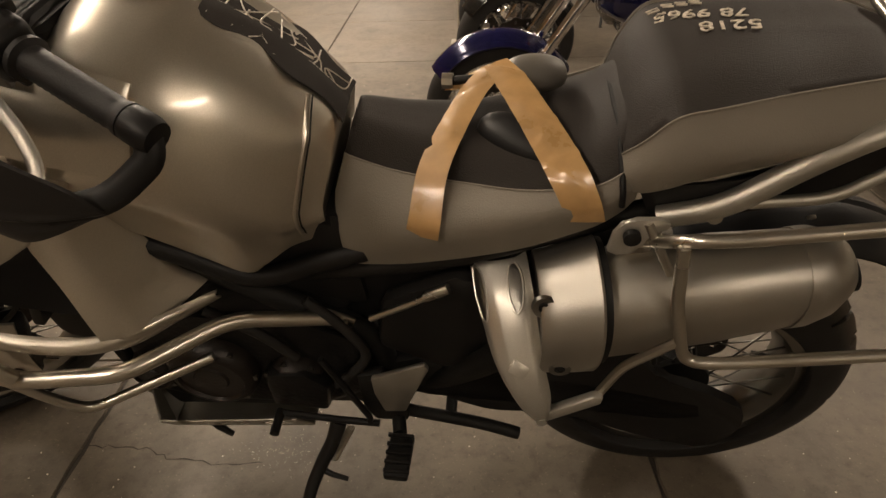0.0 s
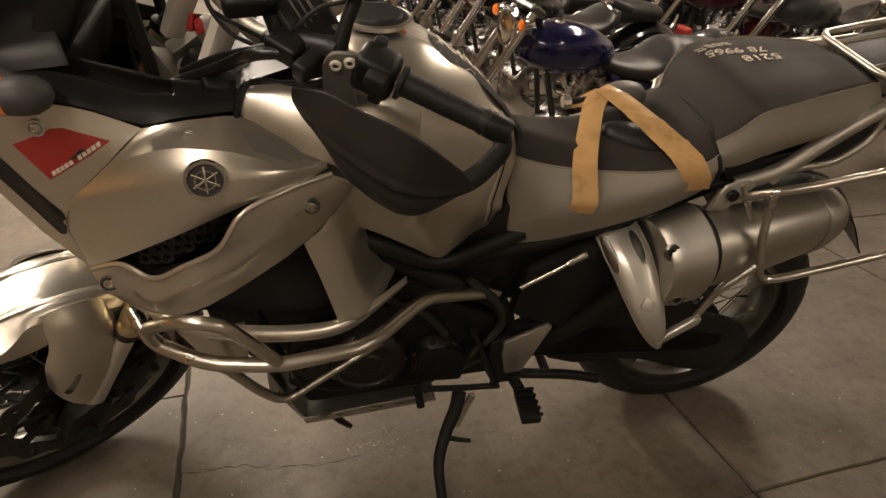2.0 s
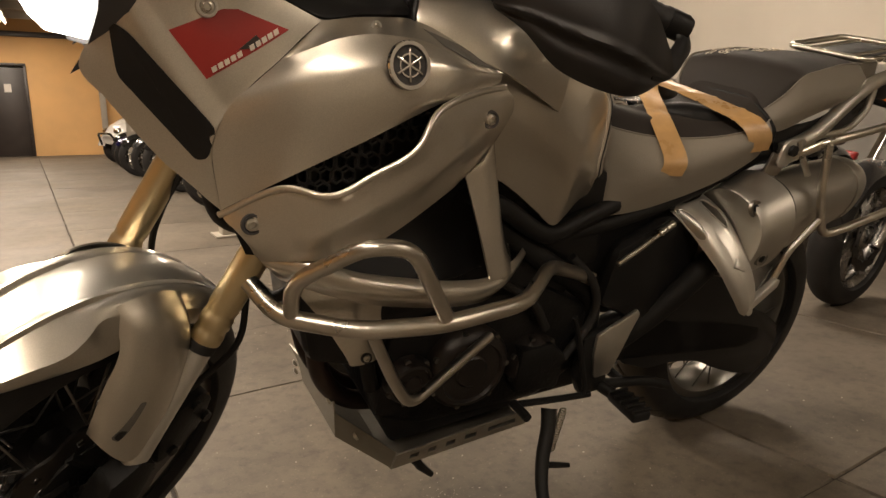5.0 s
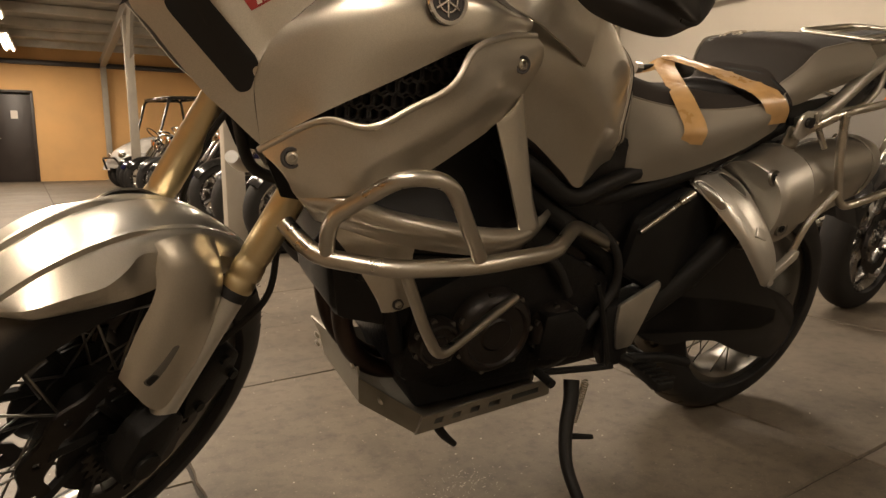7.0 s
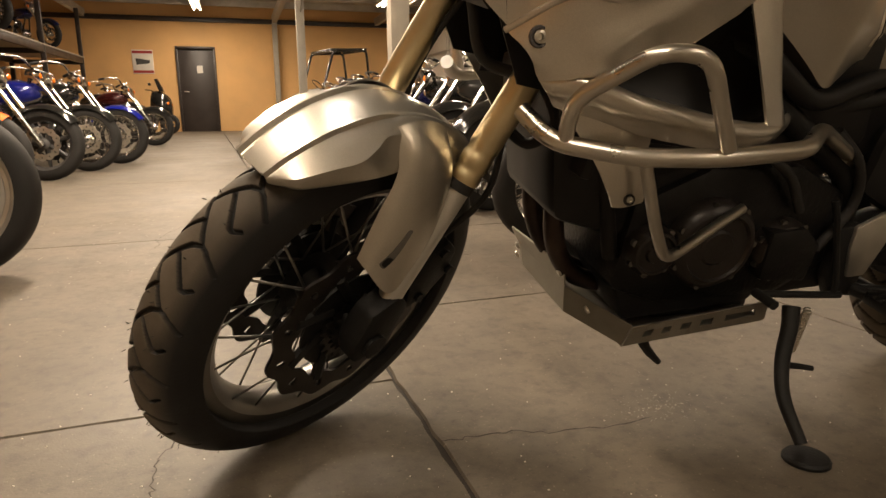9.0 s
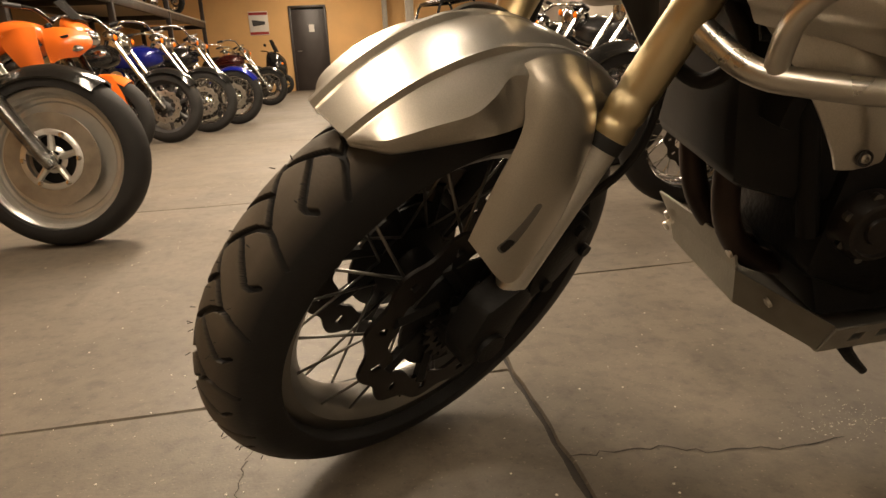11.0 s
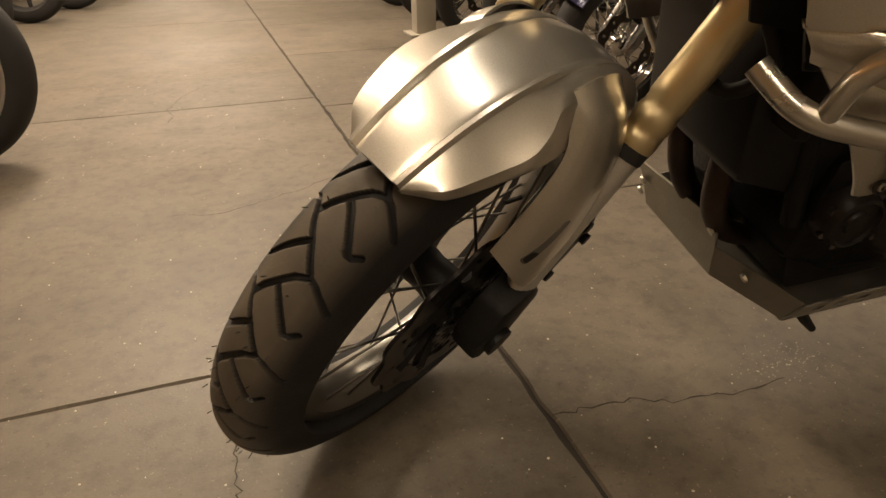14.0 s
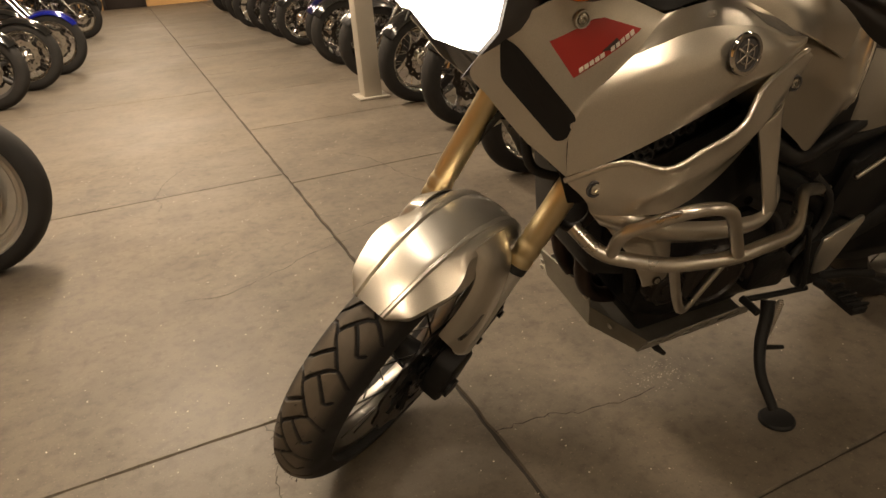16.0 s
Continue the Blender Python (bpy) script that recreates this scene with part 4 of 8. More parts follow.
bp("key_tag", prism([(-0.333, 1.112), (-0.326, 1.112), (-0.328, 1.064), (-0.337, 1.055), (-0.343, 1.062)], -0.0235, -0.0215, 0.0005), M_STRUT, "pale key tag", key_ob, STEERED)
bp("lock_ring", lathe([(0.034, 0.0), (0.046, 0.0), (0.046, 0.008), (0.034, 0.008)], 32, along(ic - AXIS * 0.012, ic + AXIS), True), M_STRUT, "pale ring round the lock", None, STEERED)
res = bmesh.new()
rc = V(-0.288, -0.072, 1.226)
rm = Matrix.Translation(rc) @ pose(0, 0, 0, 14, -6, -24)
add_box(res, (0.074, 0.100, 0.034), rm, 0.009, 3)
add_tube(res, [rc + V(0.012, -0.030, -0.012), rc + V(0.014, -0.060, -0.052)], 0.013, 12)
res_ob = bp("clutch_reservoir", res, M_PLASTIC, "black clutch fluid reservoir", None, STEERED)
bp("reservoir_lid", box((0.080, 0.106, 0.009), rm @ Matrix.Translation((0, 0, 0.021)), 0.0035), M_PLASTIC, "", res_ob, STEERED)
for u, w, hh in ((-0.012, 0.050, 0.0030), (0.000, 0.044, 0.0030), (0.012, 0.030, 0.0050)):
    bp("print_bar", box((hh, w, 0.0006), rm @ Matrix.Translation((u, 0.0, 0.0260)), 0.0002), M_GREYP, "", res_ob, STEERED)
for u, w in ((-0.035, 0.088), (0.035, 0.088)):
    bp("lid_rib", box((0.003, w, 0.003), rm @ Matrix.Translation((u, 0.0, 0.0265)), 0.001), M_GREY, "", res_ob, STEERED)
for u in (-0.028, 0.028):
    for w in (-0.042, 0.042):
        bp("lid_screw", lathe([(0, 0.002), (0.0045, 0.0015), (0.005, 0)], 12, rm @ Matrix.Translation((u, w, 0.0255)) @ pose(0, 0, 0, 90, 0, 0)), M_STEEL, "", res_ob, STEERED)
perch = bmesh.new()
add_tube(perch, even(fillet([V(-0.277, -0.112, 1.150), V(-0.262, -0.17, 1.180), V(-0.240, -0.226, 1.199)], 0.03), 12), [0.018, 0.018, 0.0185, 0.021, 0.023, 0.023, 0.022, 0.021, 0.021, 0.022, 0.022, 0.020], 18)
add_box(perch, (0.040, 0.052, 0.030), pose(-0.286, -0.168, 1.186, 0, 0, 20), 0.007, 3)
add_box(perch, (0.050, 0.024, 0.026), pose(-0.282, -0.215, 1.190, 0, 0, 20), 0.006, 3)
bp("clutch_perch", perch, M_PLASTIC, "black clutch lever perch", None, STEERED)
post = bmesh.new()
add_tube(post, [V(-0.240, -0.221, 1.205), V(-0.226, -0.213, 1.232), V(-0.203, -0.201, 1.262)], [0.012, 0.0095, 0.010], 12)
add_box(post, (0.060, 0.030, 0.024), Matrix.Translation((-0.196, -0.196, 1.270)) @ pose(0, 0, 0, 12, 6, -20), 0.006)
add_box(post, (0.026, 0.026, 0.030), Matrix.Translation((-0.214, -0.204, 1.288)) @ pose(0, 0, 0, 0, 25, -20), 0.005)
bp("mirror_mount", post, M_PLASTIC, "empty black mirror mount", None, STEERED)
for r, pts in ((0.0088, [(-0.400, -0.010, 1.035), (-0.390, -0.031, 1.057), (-0.356, -0.090, 1.114), (-0.330, -0.146, 1.172), (-0.290, -0.180, 1.188)]),
               (0.0075, [(-0.372, -0.020, 1.060), (-0.345, -0.070, 1.112), (-0.318, -0.118, 1.152), (-0.285, -0.150, 1.176)]),
               (0.0070, [(-0.335, -0.120, 1.085), (-0.315, -0.135, 1.110), (-0.290, -0.165, 1.118), (-0.255, -0.205, 1.140), (-0.245, -0.222, 1.175)])):
    bp("hose", tube(pts, r, 10, smooth=True), M_BLACK_HOSE, "glossy black hose", None, STEERED)
for pts in ([(-0.318, -0.030, 1.228), (-0.335, -0.045, 1.195), (-0.325, -0.085, 1.165), (-0.300, -0.130, 1.160)], [(-0.262, -0.150, 1.195), (-0.225, -0.150, 1.215), (-0.205, -0.185, 1.245), (-0.200, -0.196, 1.262)],
            [(-0.300, 0.030, 1.150), (-0.318, -0.020, 1.160), (-0.322, -0.060, 1.172), (-0.290, -0.120, 1.165)], [(-0.25, 0.2, 1.19), (-0.34, 0.14, 1.18), (-0.41, 0.06, 1.10), (-0.42, 0.03, 1.0)]):
    bp("control_cable", tube(pts, 0.0032, 8, smooth=True), M_RUBBER, "", None, STEERED)


# side fairing and nose, one skin each side
def R3(rows):
    return [[V(*p) for p in r] for r in rows]


cheek_skin = sheet(R3([
    [(-0.603, -0.166, 1.020), (-0.565, -0.182, 1.042), (-0.525, -0.189, 1.052), (-0.46, -0.190, 1.040), (-0.392, -0.196, 1.012)],
    [(-0.632, -0.150, 0.985), (-0.57, -0.182, 0.995), (-0.51, -0.199, 0.998), (-0.455, -0.206, 0.995), (-0.417, -0.208, 0.994)],
    [(-0.655, -0.135, 0.940), (-0.60, -0.168, 0.940), (-0.545, -0.194, 0.943), (-0.49, -0.208, 0.952), (-0.446, -0.214, 0.967)],
    [(-0.630, -0.148, 0.905), (-0.585, -0.174, 0.900), (-0.545, -0.196, 0.900), (-0.515, -0.206, 0.907), (-0.490, -0.212, 0.925)],
    [(-0.600, -0.164, 0.865), (-0.575, -0.178, 0.855), (-0.555, -0.191, 0.850), (-0.538, -0.201, 0.855), (-0.525, -0.207, 0.868)],
    [(-0.575, -0.178, 0.835), (-0.560, -0.186, 0.822), (-0.548, -0.192, 0.811), (-0.532, -0.199, 0.795), (-0.517, -0.204, 0.781)]]), 40, 44)
BROW = [(-0.446, -0.214, 0.966), (-0.412, -0.226, 0.983), (-0.382, -0.233, 0.996), (-0.346, -0.240, 1.004), (-0.310, -0.246, 1.004), (-0.275, -0.249, 1.000), (-0.240, -0.250, 0.988), (-0.197, -0.247, 0.970), (-0.146, -0.2285, 0.9615)]
facet_skin = sheet(R3([[(-0.392, -0.196, 1.012), (-0.343, -0.193, 1.019), (-0.306, -0.190, 1.021), (-0.265, -0.187, 1.020), (-0.210, -0.202, 1.000), (-0.146, -0.224, 0.967)], BROW]), 56, 10)
bulge_skin = sheet(R3([
    BROW,
    [(-0.476, -0.214, 0.939), (-0.43, -0.238, 0.957), (-0.38, -0.255, 0.970), (-0.33, -0.266, 0.978), (-0.275, -0.269, 0.979), (-0.22, -0.262, 0.972), (-0.146, -0.229, 0.9585)],
    [(-0.503, -0.211, 0.912), (-0.45, -0.239, 0.925), (-0.40, -0.258, 0.938), (-0.345, -0.271, 0.950), (-0.285, -0.275, 0.958), (-0.225, -0.268, 0.960), (-0.146, -0.229, 0.956)],
    [(-0.525, -0.208, 0.868), (-0.47, -0.234, 0.880), (-0.42, -0.256, 0.898), (-0.36, -0.271, 0.915), (-0.30, -0.277, 0.932), (-0.235, -0.272, 0.945), (-0.146, -0.228, 0.953)],
    [(-0.517, -0.204, 0.781), (-0.456, -0.249, 0.829), (-0.36, -0.268, 0.880), (-0.261, -0.273, 0.929), (-0.20, -0.258, 0.942), (-0.146, -0.226, 0.950)]]), 64, 34)
low_skin = sheet(R3([
    [(-0.519, -0.206, 0.775), (-0.456, -0.256, 0.822), (-0.405, -0.294, 0.822), (-0.355, -0.302, 0.848), (-0.304, -0.306, 0.878), (-0.268, -0.288, 0.922), (-0.205, -0.262, 0.940), (-0.140, -0.232, 0.944)],
    [(-0.497, -0.232, 0.752), (-0.440, -0.272, 0.785), (-0.385, -0.297, 0.792), (-0.335, -0.303, 0.815), (-0.280, -0.300, 0.848), (-0.225, -0.285, 0.885), (-0.17, -0.264, 0.912), (-0.120, -0.228, 0.930)],
    [(-0.475, -0.225, 0.715), (-0.425, -0.268, 0.728), (-0.375, -0.287, 0.738), (-0.320, -0.284, 0.762), (-0.260, -0.268, 0.790), (-0.190, -0.238, 0.820), (-0.14, -0.222, 0.862), (-0.105, -0.208, 0.905)]]), 56, 16)
lip_skin = sheet(R3([
    [(-0.470, -0.212, 0.721), (-0.422, -0.258, 0.731), (-0.362, -0.276, 0.711), (-0.279, -0.278, 0.691), (-0.200, -0.270, 0.674), (-0.132, -0.254, 0.667), (-0.068, -0.214, 0.668), (-0.008, -0.154, 0.658)],
    [(-0.474, -0.224, 0.716), (-0.425, -0.272, 0.726), (-0.364, -0.290, 0.706), (-0.280, -0.292, 0.686), (-0.200, -0.284, 0.669), (-0.132, -0.268, 0.662), (-0.068, -0.226, 0.664), (-0.008, -0.164, 0.655)],
    [(-0.460, -0.224, 0.698), (-0.41, -0.276, 0.698), (-0.355, -0.292, 0.685), (-0.280, -0.294, 0.668), (-0.200, -0.288, 0.652), (-0.130, -0.270, 0.645), (-0.065, -0.224, 0.652), (-0.006, -0.164, 0.649)],
    [(-0.445, -0.215, 0.680), (-0.395, -0.255, 0.670), (-0.345, -0.266, 0.655), (-0.275, -0.268, 0.640), (-0.198, -0.262, 0.626), (-0.128, -0.245, 0.620), (-0.060, -0.205, 0.636), (-0.004, -0.158, 0.643)]]), 48, 18)
pillar_skin = sheet(R3([
    [(-0.190, -0.236, 0.822), (-0.168, -0.248, 0.755), (-0.152, -0.260, 0.70), (-0.140, -0.268, 0.658)],
    [(-0.150, -0.232, 0.855), (-0.125, -0.236, 0.770), (-0.105, -0.240, 0.70), (-0.085, -0.240, 0.656)],
    [(-0.120, -0.178, 0.905), (-0.090, -0.160, 0.795), (-0.062, -0.150, 0.71), (-0.026, -0.136, 0.66)]]), 24, 12)
tail_skin = sheet(R3([[(-0.445, -0.214, 0.690), (-0.40, -0.24, 0.63), (-0.365, -0.25, 0.572), (-0.352, -0.25, 0.545)], [(-0.36, -0.25, 0.668), (-0.345, -0.256, 0.62), (-0.33, -0.255, 0.575), (-0.322, -0.25, 0.545)],
                      [(-0.30, -0.235, 0.655), (-0.305, -0.24, 0.62), (-0.303, -0.245, 0.58), (-0.300, -0.245, 0.55)]]), 20, 10)
def crease(grid, a, b, rise, width):
    """Raises a sharp ridge along the line a to b of (x, z), fading at its ends."""
    L = math.hypot(b[0] - a[0], b[1] - a[1])
    ux, uz = (b[0] - a[0]) / L, (b[1] - a[1]) / L
    for row in grid:
        for p in row:
            t = (p.x - a[0]) * ux + (p.z - a[1]) * uz
            d = abs((p.x - a[0]) * uz - (p.z - a[1]) * ux)
            ends = min(max(t / 0.012 + 1, 0), 1) * min(max((L - t) / 0.012 + 1, 0), 1)
            p.y -= rise * max(0, 1 - d / width) * ends


def relax(grid, times):
    """Evens out a panel inside its edges."""
    for _ in range(times):
        old = [[p.copy() for p in row] for row in grid]
        for i in range(1, len(grid) - 1):
            for j in range(1, len(grid[0]) - 1):
                grid[i][j] = (old[i - 1][j] + old[i + 1][j] + old[i][j - 1] + old[i][j + 1]) * 0.25


relax(bulge_skin, 6)
relax(low_skin, 40)
relax(lip_skin, 6)
crease(cheek_skin, (-0.610, 1.015), (-0.512, 0.86), 0.006, 0.028)
crease(low_skin, (-0.43, 0.762), (-0.22, 0.872), 0.006, 0.026)
SKINS = [cheek_skin, facet_skin, bulge_skin]
for s in (1, -1):
    skin_bm = bmesh.new()
    for skin_ in SKINS:
        add_sheet(skin_bm, skin_, 0.0035, s)
    fairing = bp("side_fairing", skin_bm, M_PAINT, "champagne silver side fairing with a bulged flank", sharp=34)
    lower = bp("lower_fairing", add_sheet(bmesh.new(), low_skin, 0.004, s), M_PAINT, "champagne silver lower fairing round the air scoop", sharp=34)
    bp("scoop_lip", add_sheet(bmesh.new(), lip_skin, 0.004, s), M_PAINT, "", lower, sharp=34)
    bp("scoop_pillar", add_sheet(bmesh.new(), pillar_skin, 0.004, s), M_PAINT, "", lower, sharp=34)
    bp("fairing_tail", add_sheet(bmesh.new(), tail_skin, 0.004, s), M_PAINT, "", lower, sharp=34)
    inlet = dense(smooth_poly([(-0.622, 0.995), (-0.604, 0.985), (-0.520, 0.885), (-0.530, 0.848), (-0.542, 0.844), (-0.618, 0.935)], 0.009, 3))
    bp("air_inlet", add_cover(bmesh.new(), inlet, SKINS, 0.0015, 0.003, 5, s), M_PLASTIC, "matt black air inlet mesh", fairing)
    decal = dense([(-0.563, 0.990), (-0.506, 1.017), (-0.490, 1.018), (-0.434, 1.000), (-0.527, 0.940)], 0.008)
    d_ob = bp("decal", add_cover(bmesh.new(), decal, SKINS, 0.0008, 0.001, 6, s), M_RED, "dark red decal with a pale lettering bar", fairing)
    for k in range(11):
        f0, f1 = (k + 0.12) / 11, (k + 0.86) / 11
        a0, a1 = V(-0.521, 0, 0.947).lerp(V(-0.445, 0, 0.996), f0), V(-0.521, 0, 0.947).lerp(V(-0.445, 0, 0.996), f1)
        o = V(-0.0016, 0, 0.0056)
        if k != 5:
            bp("letter_bar", add_cover(bmesh.new(), [(a0.x, a0.z), (a1.x, a1.z), (a1.x + o.x, a1.z + o.z), (a0.x + o.x, a0.z + o.z)], SKINS, 0.0022, 0.001, 2, s), M_WHITE, "", d_ob)
    bp("decal_peak", add_cover(bmesh.new(), dense([(-0.492, 0.975), (-0.472, 0.992), (-0.466, 0.986), (-0.472, 0.978)]), SKINS, 0.0018, 0.001, 3, s), M_DOOR, "", d_ob)
    # round badge: ring and three bars
    ex, ez, er = -0.309, 0.974, 0.029
    ey = depth_at([bulge_skin], ex, ez) - 0.003
    tilt = along((ex, ey * s, ez), (ex + 0.10, (ey - 1.0) * s, ez + 0.22))
    badge = bp("badge", lathe([(0, 0.0), (er, 0.0), (er, 0.003), (er - 0.002, 0.005), (er - 0.006, 0.005), (er - 0.007, 0.003), (0, 0.003)], 40, tilt), M_GREY, "round black and chrome badge", fairing)
    bp("badge_ring", lathe([(er - 0.006, 0.004), (er - 0.0055, 0.006), (er - 0.001, 0.006), (er, 0.003)], 40, tilt, True), M_CHROME, "", badge)
    bp("badge_inner_ring", lathe([(0.0125, 0.003), (0.0125, 0.0052), (0.0145, 0.0052), (0.0145, 0.003)], 32, tilt, True), M_CHROME, "", badge)
    for k in range(3):
        bp("badge_bar", box((0.0036, 0.003, 0.040), tilt @ Matrix.Translation((0, 0.0042, 0)) @ pose(0, 0, 0, 0, 60 * k, 0), 0.001), M_CHROME, "", badge)
    for bx, bz, r, grids in ((-0.330, 1.012, 0.006, SKINS), (-0.523, 1.018, 0.0115, SKINS), (-0.486, 0.772, 0.013, [low_skin]), (-0.172, 0.905, 0.012, [low_skin]), (-0.330, 0.558, 0.008, [tail_skin])):
        by = depth_at(grids, bx, bz)
        mb = along((bx, (by - 0.001) * s, bz), (bx, (by - 0.1) * s, bz + 0.012))
        screw = bp("fairing_screw", lathe([(0, 0.0005), (r * 0.72, 0.0005), (r * 0.78, 0.0035), (r, 0.0035), (r * 1.08, 0)], 22, mb), M_PANEL if bz > 1.0 else M_GREY, "", fairing)
        bp("screw_head", lathe([(0, 0.0015), (r * 0.30, 0.0015), (r * 0.34, 0.005), (r * 0.62, 0.004), (r * 0.64, 0.001)], 18, mb), M_STEEL, "", screw)
    bp("matt_wedge", add_cover(bmesh.new(), dense([(-0.262, 1.012), (-0.245, 0.995), (-0.197, 0.975), (-0.152, 0.9655), (-0.205, 0.994)], 0.008), [facet_skin], 0.0012, 0.001, 5, s), M_GREYP, "matt grey wedge panel", fairing)
    lip_line = [V(r[0].x, (r[0].y + 0.0015) * s, r[0].z) for r in low_skin]
    bp("vent_lip", add_tube(bmesh.new(), lip_line, 0.0045, 10), M_PAINT, "", lower)
    # honeycomb vent, set back behind its lip
    vent = [(-0.452, 0.832), (-0.40, 0.826), (-0.352, 0.85), (-0.302, 0.882), (-0.264, 0.928), (-0.36, 0.884)]
    back = bmesh.new()
    add_prism(back, dense([(-0.50, 0.79), (-0.40, 0.79), (-0.30, 0.85), (-0.20, 0.93), (-0.25, 0.96), (-0.40, 0.90)], 0.02), -0.224 * s, -0.215 * s, 0)
    vb = bp("vent", back, M_PLASTIC, "black honeycomb vent")
    for i in range(15):
        for j in range(-2, 5):
            hx, hz = -0.455 + i * 0.0168 + j * 0.004, 0.812 + j * 0.0185 + i * 0.0088 + (i % 2) * 0.009
            low = 0.802 + max(hx + 0.40, 0) * 0.6 + max(hx + 0.30, 0) * 0.2
            high = 0.846 + (hx + 0.452) * 0.48
            if low < hz < high + 0.030 and -0.428 < hx < -0.215:
                cell = lathe([(0.0112, 0), (0.0112, 0.009), (0.0082, 0.009), (0.0078, 0)], 6, Matrix.Translation((hx, -0.2255 * s, hz)) @ pose(0, 0, 0, 0, 28, 0) @ Matrix.Diagonal((1, -s, 1, 1)), True)
                bp("honeycomb", cell, M_GREY, "", vb)
    bp("vent_shade", add_sheet(bmesh.new(), sheet(R3([[(-0.53, -0.168, 0.99), (-0.36, -0.165, 0.99), (-0.18, -0.168, 0.97)], [(-0.53, -0.170, 0.84), (-0.35, -0.172, 0.82), (-0.17, -0.172, 0.82)], [(-0.48, -0.165, 0.70), (-0.32, -0.165, 0.67), (-0.10, -0.150, 0.67)]]), 12, 10), 0.003, s), M_PLASTIC, "", vb)
    # black duct inside the scoop
    duct = sheet(R3([[(-0.44, -0.19, 0.75), (-0.33, -0.205, 0.79), (-0.2, -0.2, 0.83), (-0.10, -0.17, 0.86)], [(-0.42, -0.17, 0.70), (-0.30, -0.17, 0.72), (-0.18, -0.165, 0.74), (-0.09, -0.15, 0.76)],
                     [(-0.42, -0.19, 0.66), (-0.30, -0.2, 0.65), (-0.17, -0.2, 0.64), (-0.05, -0.15, 0.65)]]), 20, 14)
    bp("scoop_duct", add_sheet(bmesh.new(), duct, 0.004, s), M_PLASTIC, "matt black scoop duct")
    rad = bmesh.new()
    add_box(rad, (0.02, 0.12, 0.30), pose(-0.31, -0.10 * s, 0.70, 0, 16, 0), 0.004)
    bp("radiator", rad, M_PLASTIC)
    # trough-shaped rail from the nose to the tank
    rail_g = sheet(R3([[(-0.590, -0.172, 1.040), (-0.525, -0.188, 1.055), (-0.46, -0.189, 1.043), (-0.392, -0.193, 1.016), (-0.343, -0.189, 1.022), (-0.262, -0.178, 1.025)],
                       [(-0.590, -0.166, 1.085), (-0.525, -0.178, 1.074), (-0.43, -0.176, 1.044), (-0.345, -0.170, 1.034), (-0.264, -0.160, 1.036)],
                       [(-0.590, -0.120, 1.112), (-0.525, -0.126, 1.098), (-0.43, -0.128, 1.070), (-0.345, -0.130, 1.048), (-0.266, -0.126, 1.044)],
                       [(-0.585, -0.108, 1.085), (-0.520, -0.112, 1.070), (-0.43, -0.114, 1.040), (-0.345, -0.116, 1.020), (-0.268, -0.116, 1.020)]]), 60, 30)
    for row in rail_g[10:44]:
        for k in range(12, 20):
            row[k] = row[k] + V(0.002, 0.004, -0.011)
    bp("cowl_rail", add_sheet(bmesh.new(), rail_g, 0.004, s), M_PLASTIC, "black plastic rail with a long recess behind the nose", sharp=25)
    # silver shoulder ahead of the tank with its black collar
    sh = sheet(R3([[(-0.262, -0.184, 1.004), (-0.215, -0.208, 0.988), (-0.150, -0.233, 0.966), (-0.08, -0.222, 0.935), (-0.02, -0.206, 0.905)],
                   [(-0.262, -0.182, 1.022), (-0.205, -0.204, 1.016), (-0.135, -0.222, 1.002), (-0.07, -0.216, 0.980), (-0.01, -0.205, 0.950)],
                   [(-0.254, -0.170, 1.046), (-0.195, -0.184, 1.048), (-0.125, -0.196, 1.042), (-0.06, -0.195, 1.026), (0.0, -0.188, 1.000)],
                   [(-0.246, -0.156, 1.052), (-0.188, -0.166, 1.058), (-0.118, -0.176, 1.058), (-0.055, -0.176, 1.046), (0.005, -0.170, 1.022)]]), 30, 24)
    shoulder = bp("tank_shoulder", add_sheet(bmesh.new(), sh, 0.004, s), M_PAINT, "champagne silver tank shoulder with a black collar", sharp=40)
    bp("collar", add_tube(bmesh.new(), [V(p.x - 0.004, (p.y + 0.001) * s, p.z) for p in sh[0]], 0.0085, 10, flat=0.6), M_PLASTIC, "black rubber collar", shoulder)
    # turn signal
    ts = V(-0.538, -0.205 * s, 1.070)
    sig = bp("turn_signal", add_loft(bmesh.new(), [[ts + V(0.045 * f + 0.0, -0.0 * s, 0) + V(0.0, q.y, q.z) * rr for q in (V(0, math.cos(a), math.sin(a) * 0.8) for a in (2 * math.pi * k / 16 for k in range(16)))]
                                                    for f, rr in ((0.05, 0.030), (0.35, 0.031), (0.75, 0.029), (1.05, 0.020), (1.2, 0.006))]), M_GREY, "grey turn signal with an amber lens")
    bp("lens", add_loft(bmesh.new(), [[ts + V(-0.034 * f, 0, 0) + V(0.0, q.y, q.z) * rr for q in (V(0, math.cos(a), math.sin(a) * 0.8) for a in (2 * math.pi * k / 16 for k in range(16)))]
                                      for f, rr in ((-0.05, 0.0295), (0.3, 0.029), (0.7, 0.023), (0.93, 0.012), (1.0, 0.003))]), M_AMBER, "amber lens", sig)
    bp("stalk", add_tube(bmesh.new(), [ts + V(0.012, 0.02 * s, 0), V(-0.53, -0.12 * s, 1.07)], 0.012, 10), M_PLASTIC, "", sig)
    # headlamp with lens
    hc = V(-0.634, -0.100 * s, 1.030)
    ring8 = [(0.094, 0.022), (0.045, 0.036), (-0.035, 0.036), (-0.072, 0.022), (-0.068, -0.024), (-0.040, -0.062), (0.030, -0.066), (0.085, -0.034)]
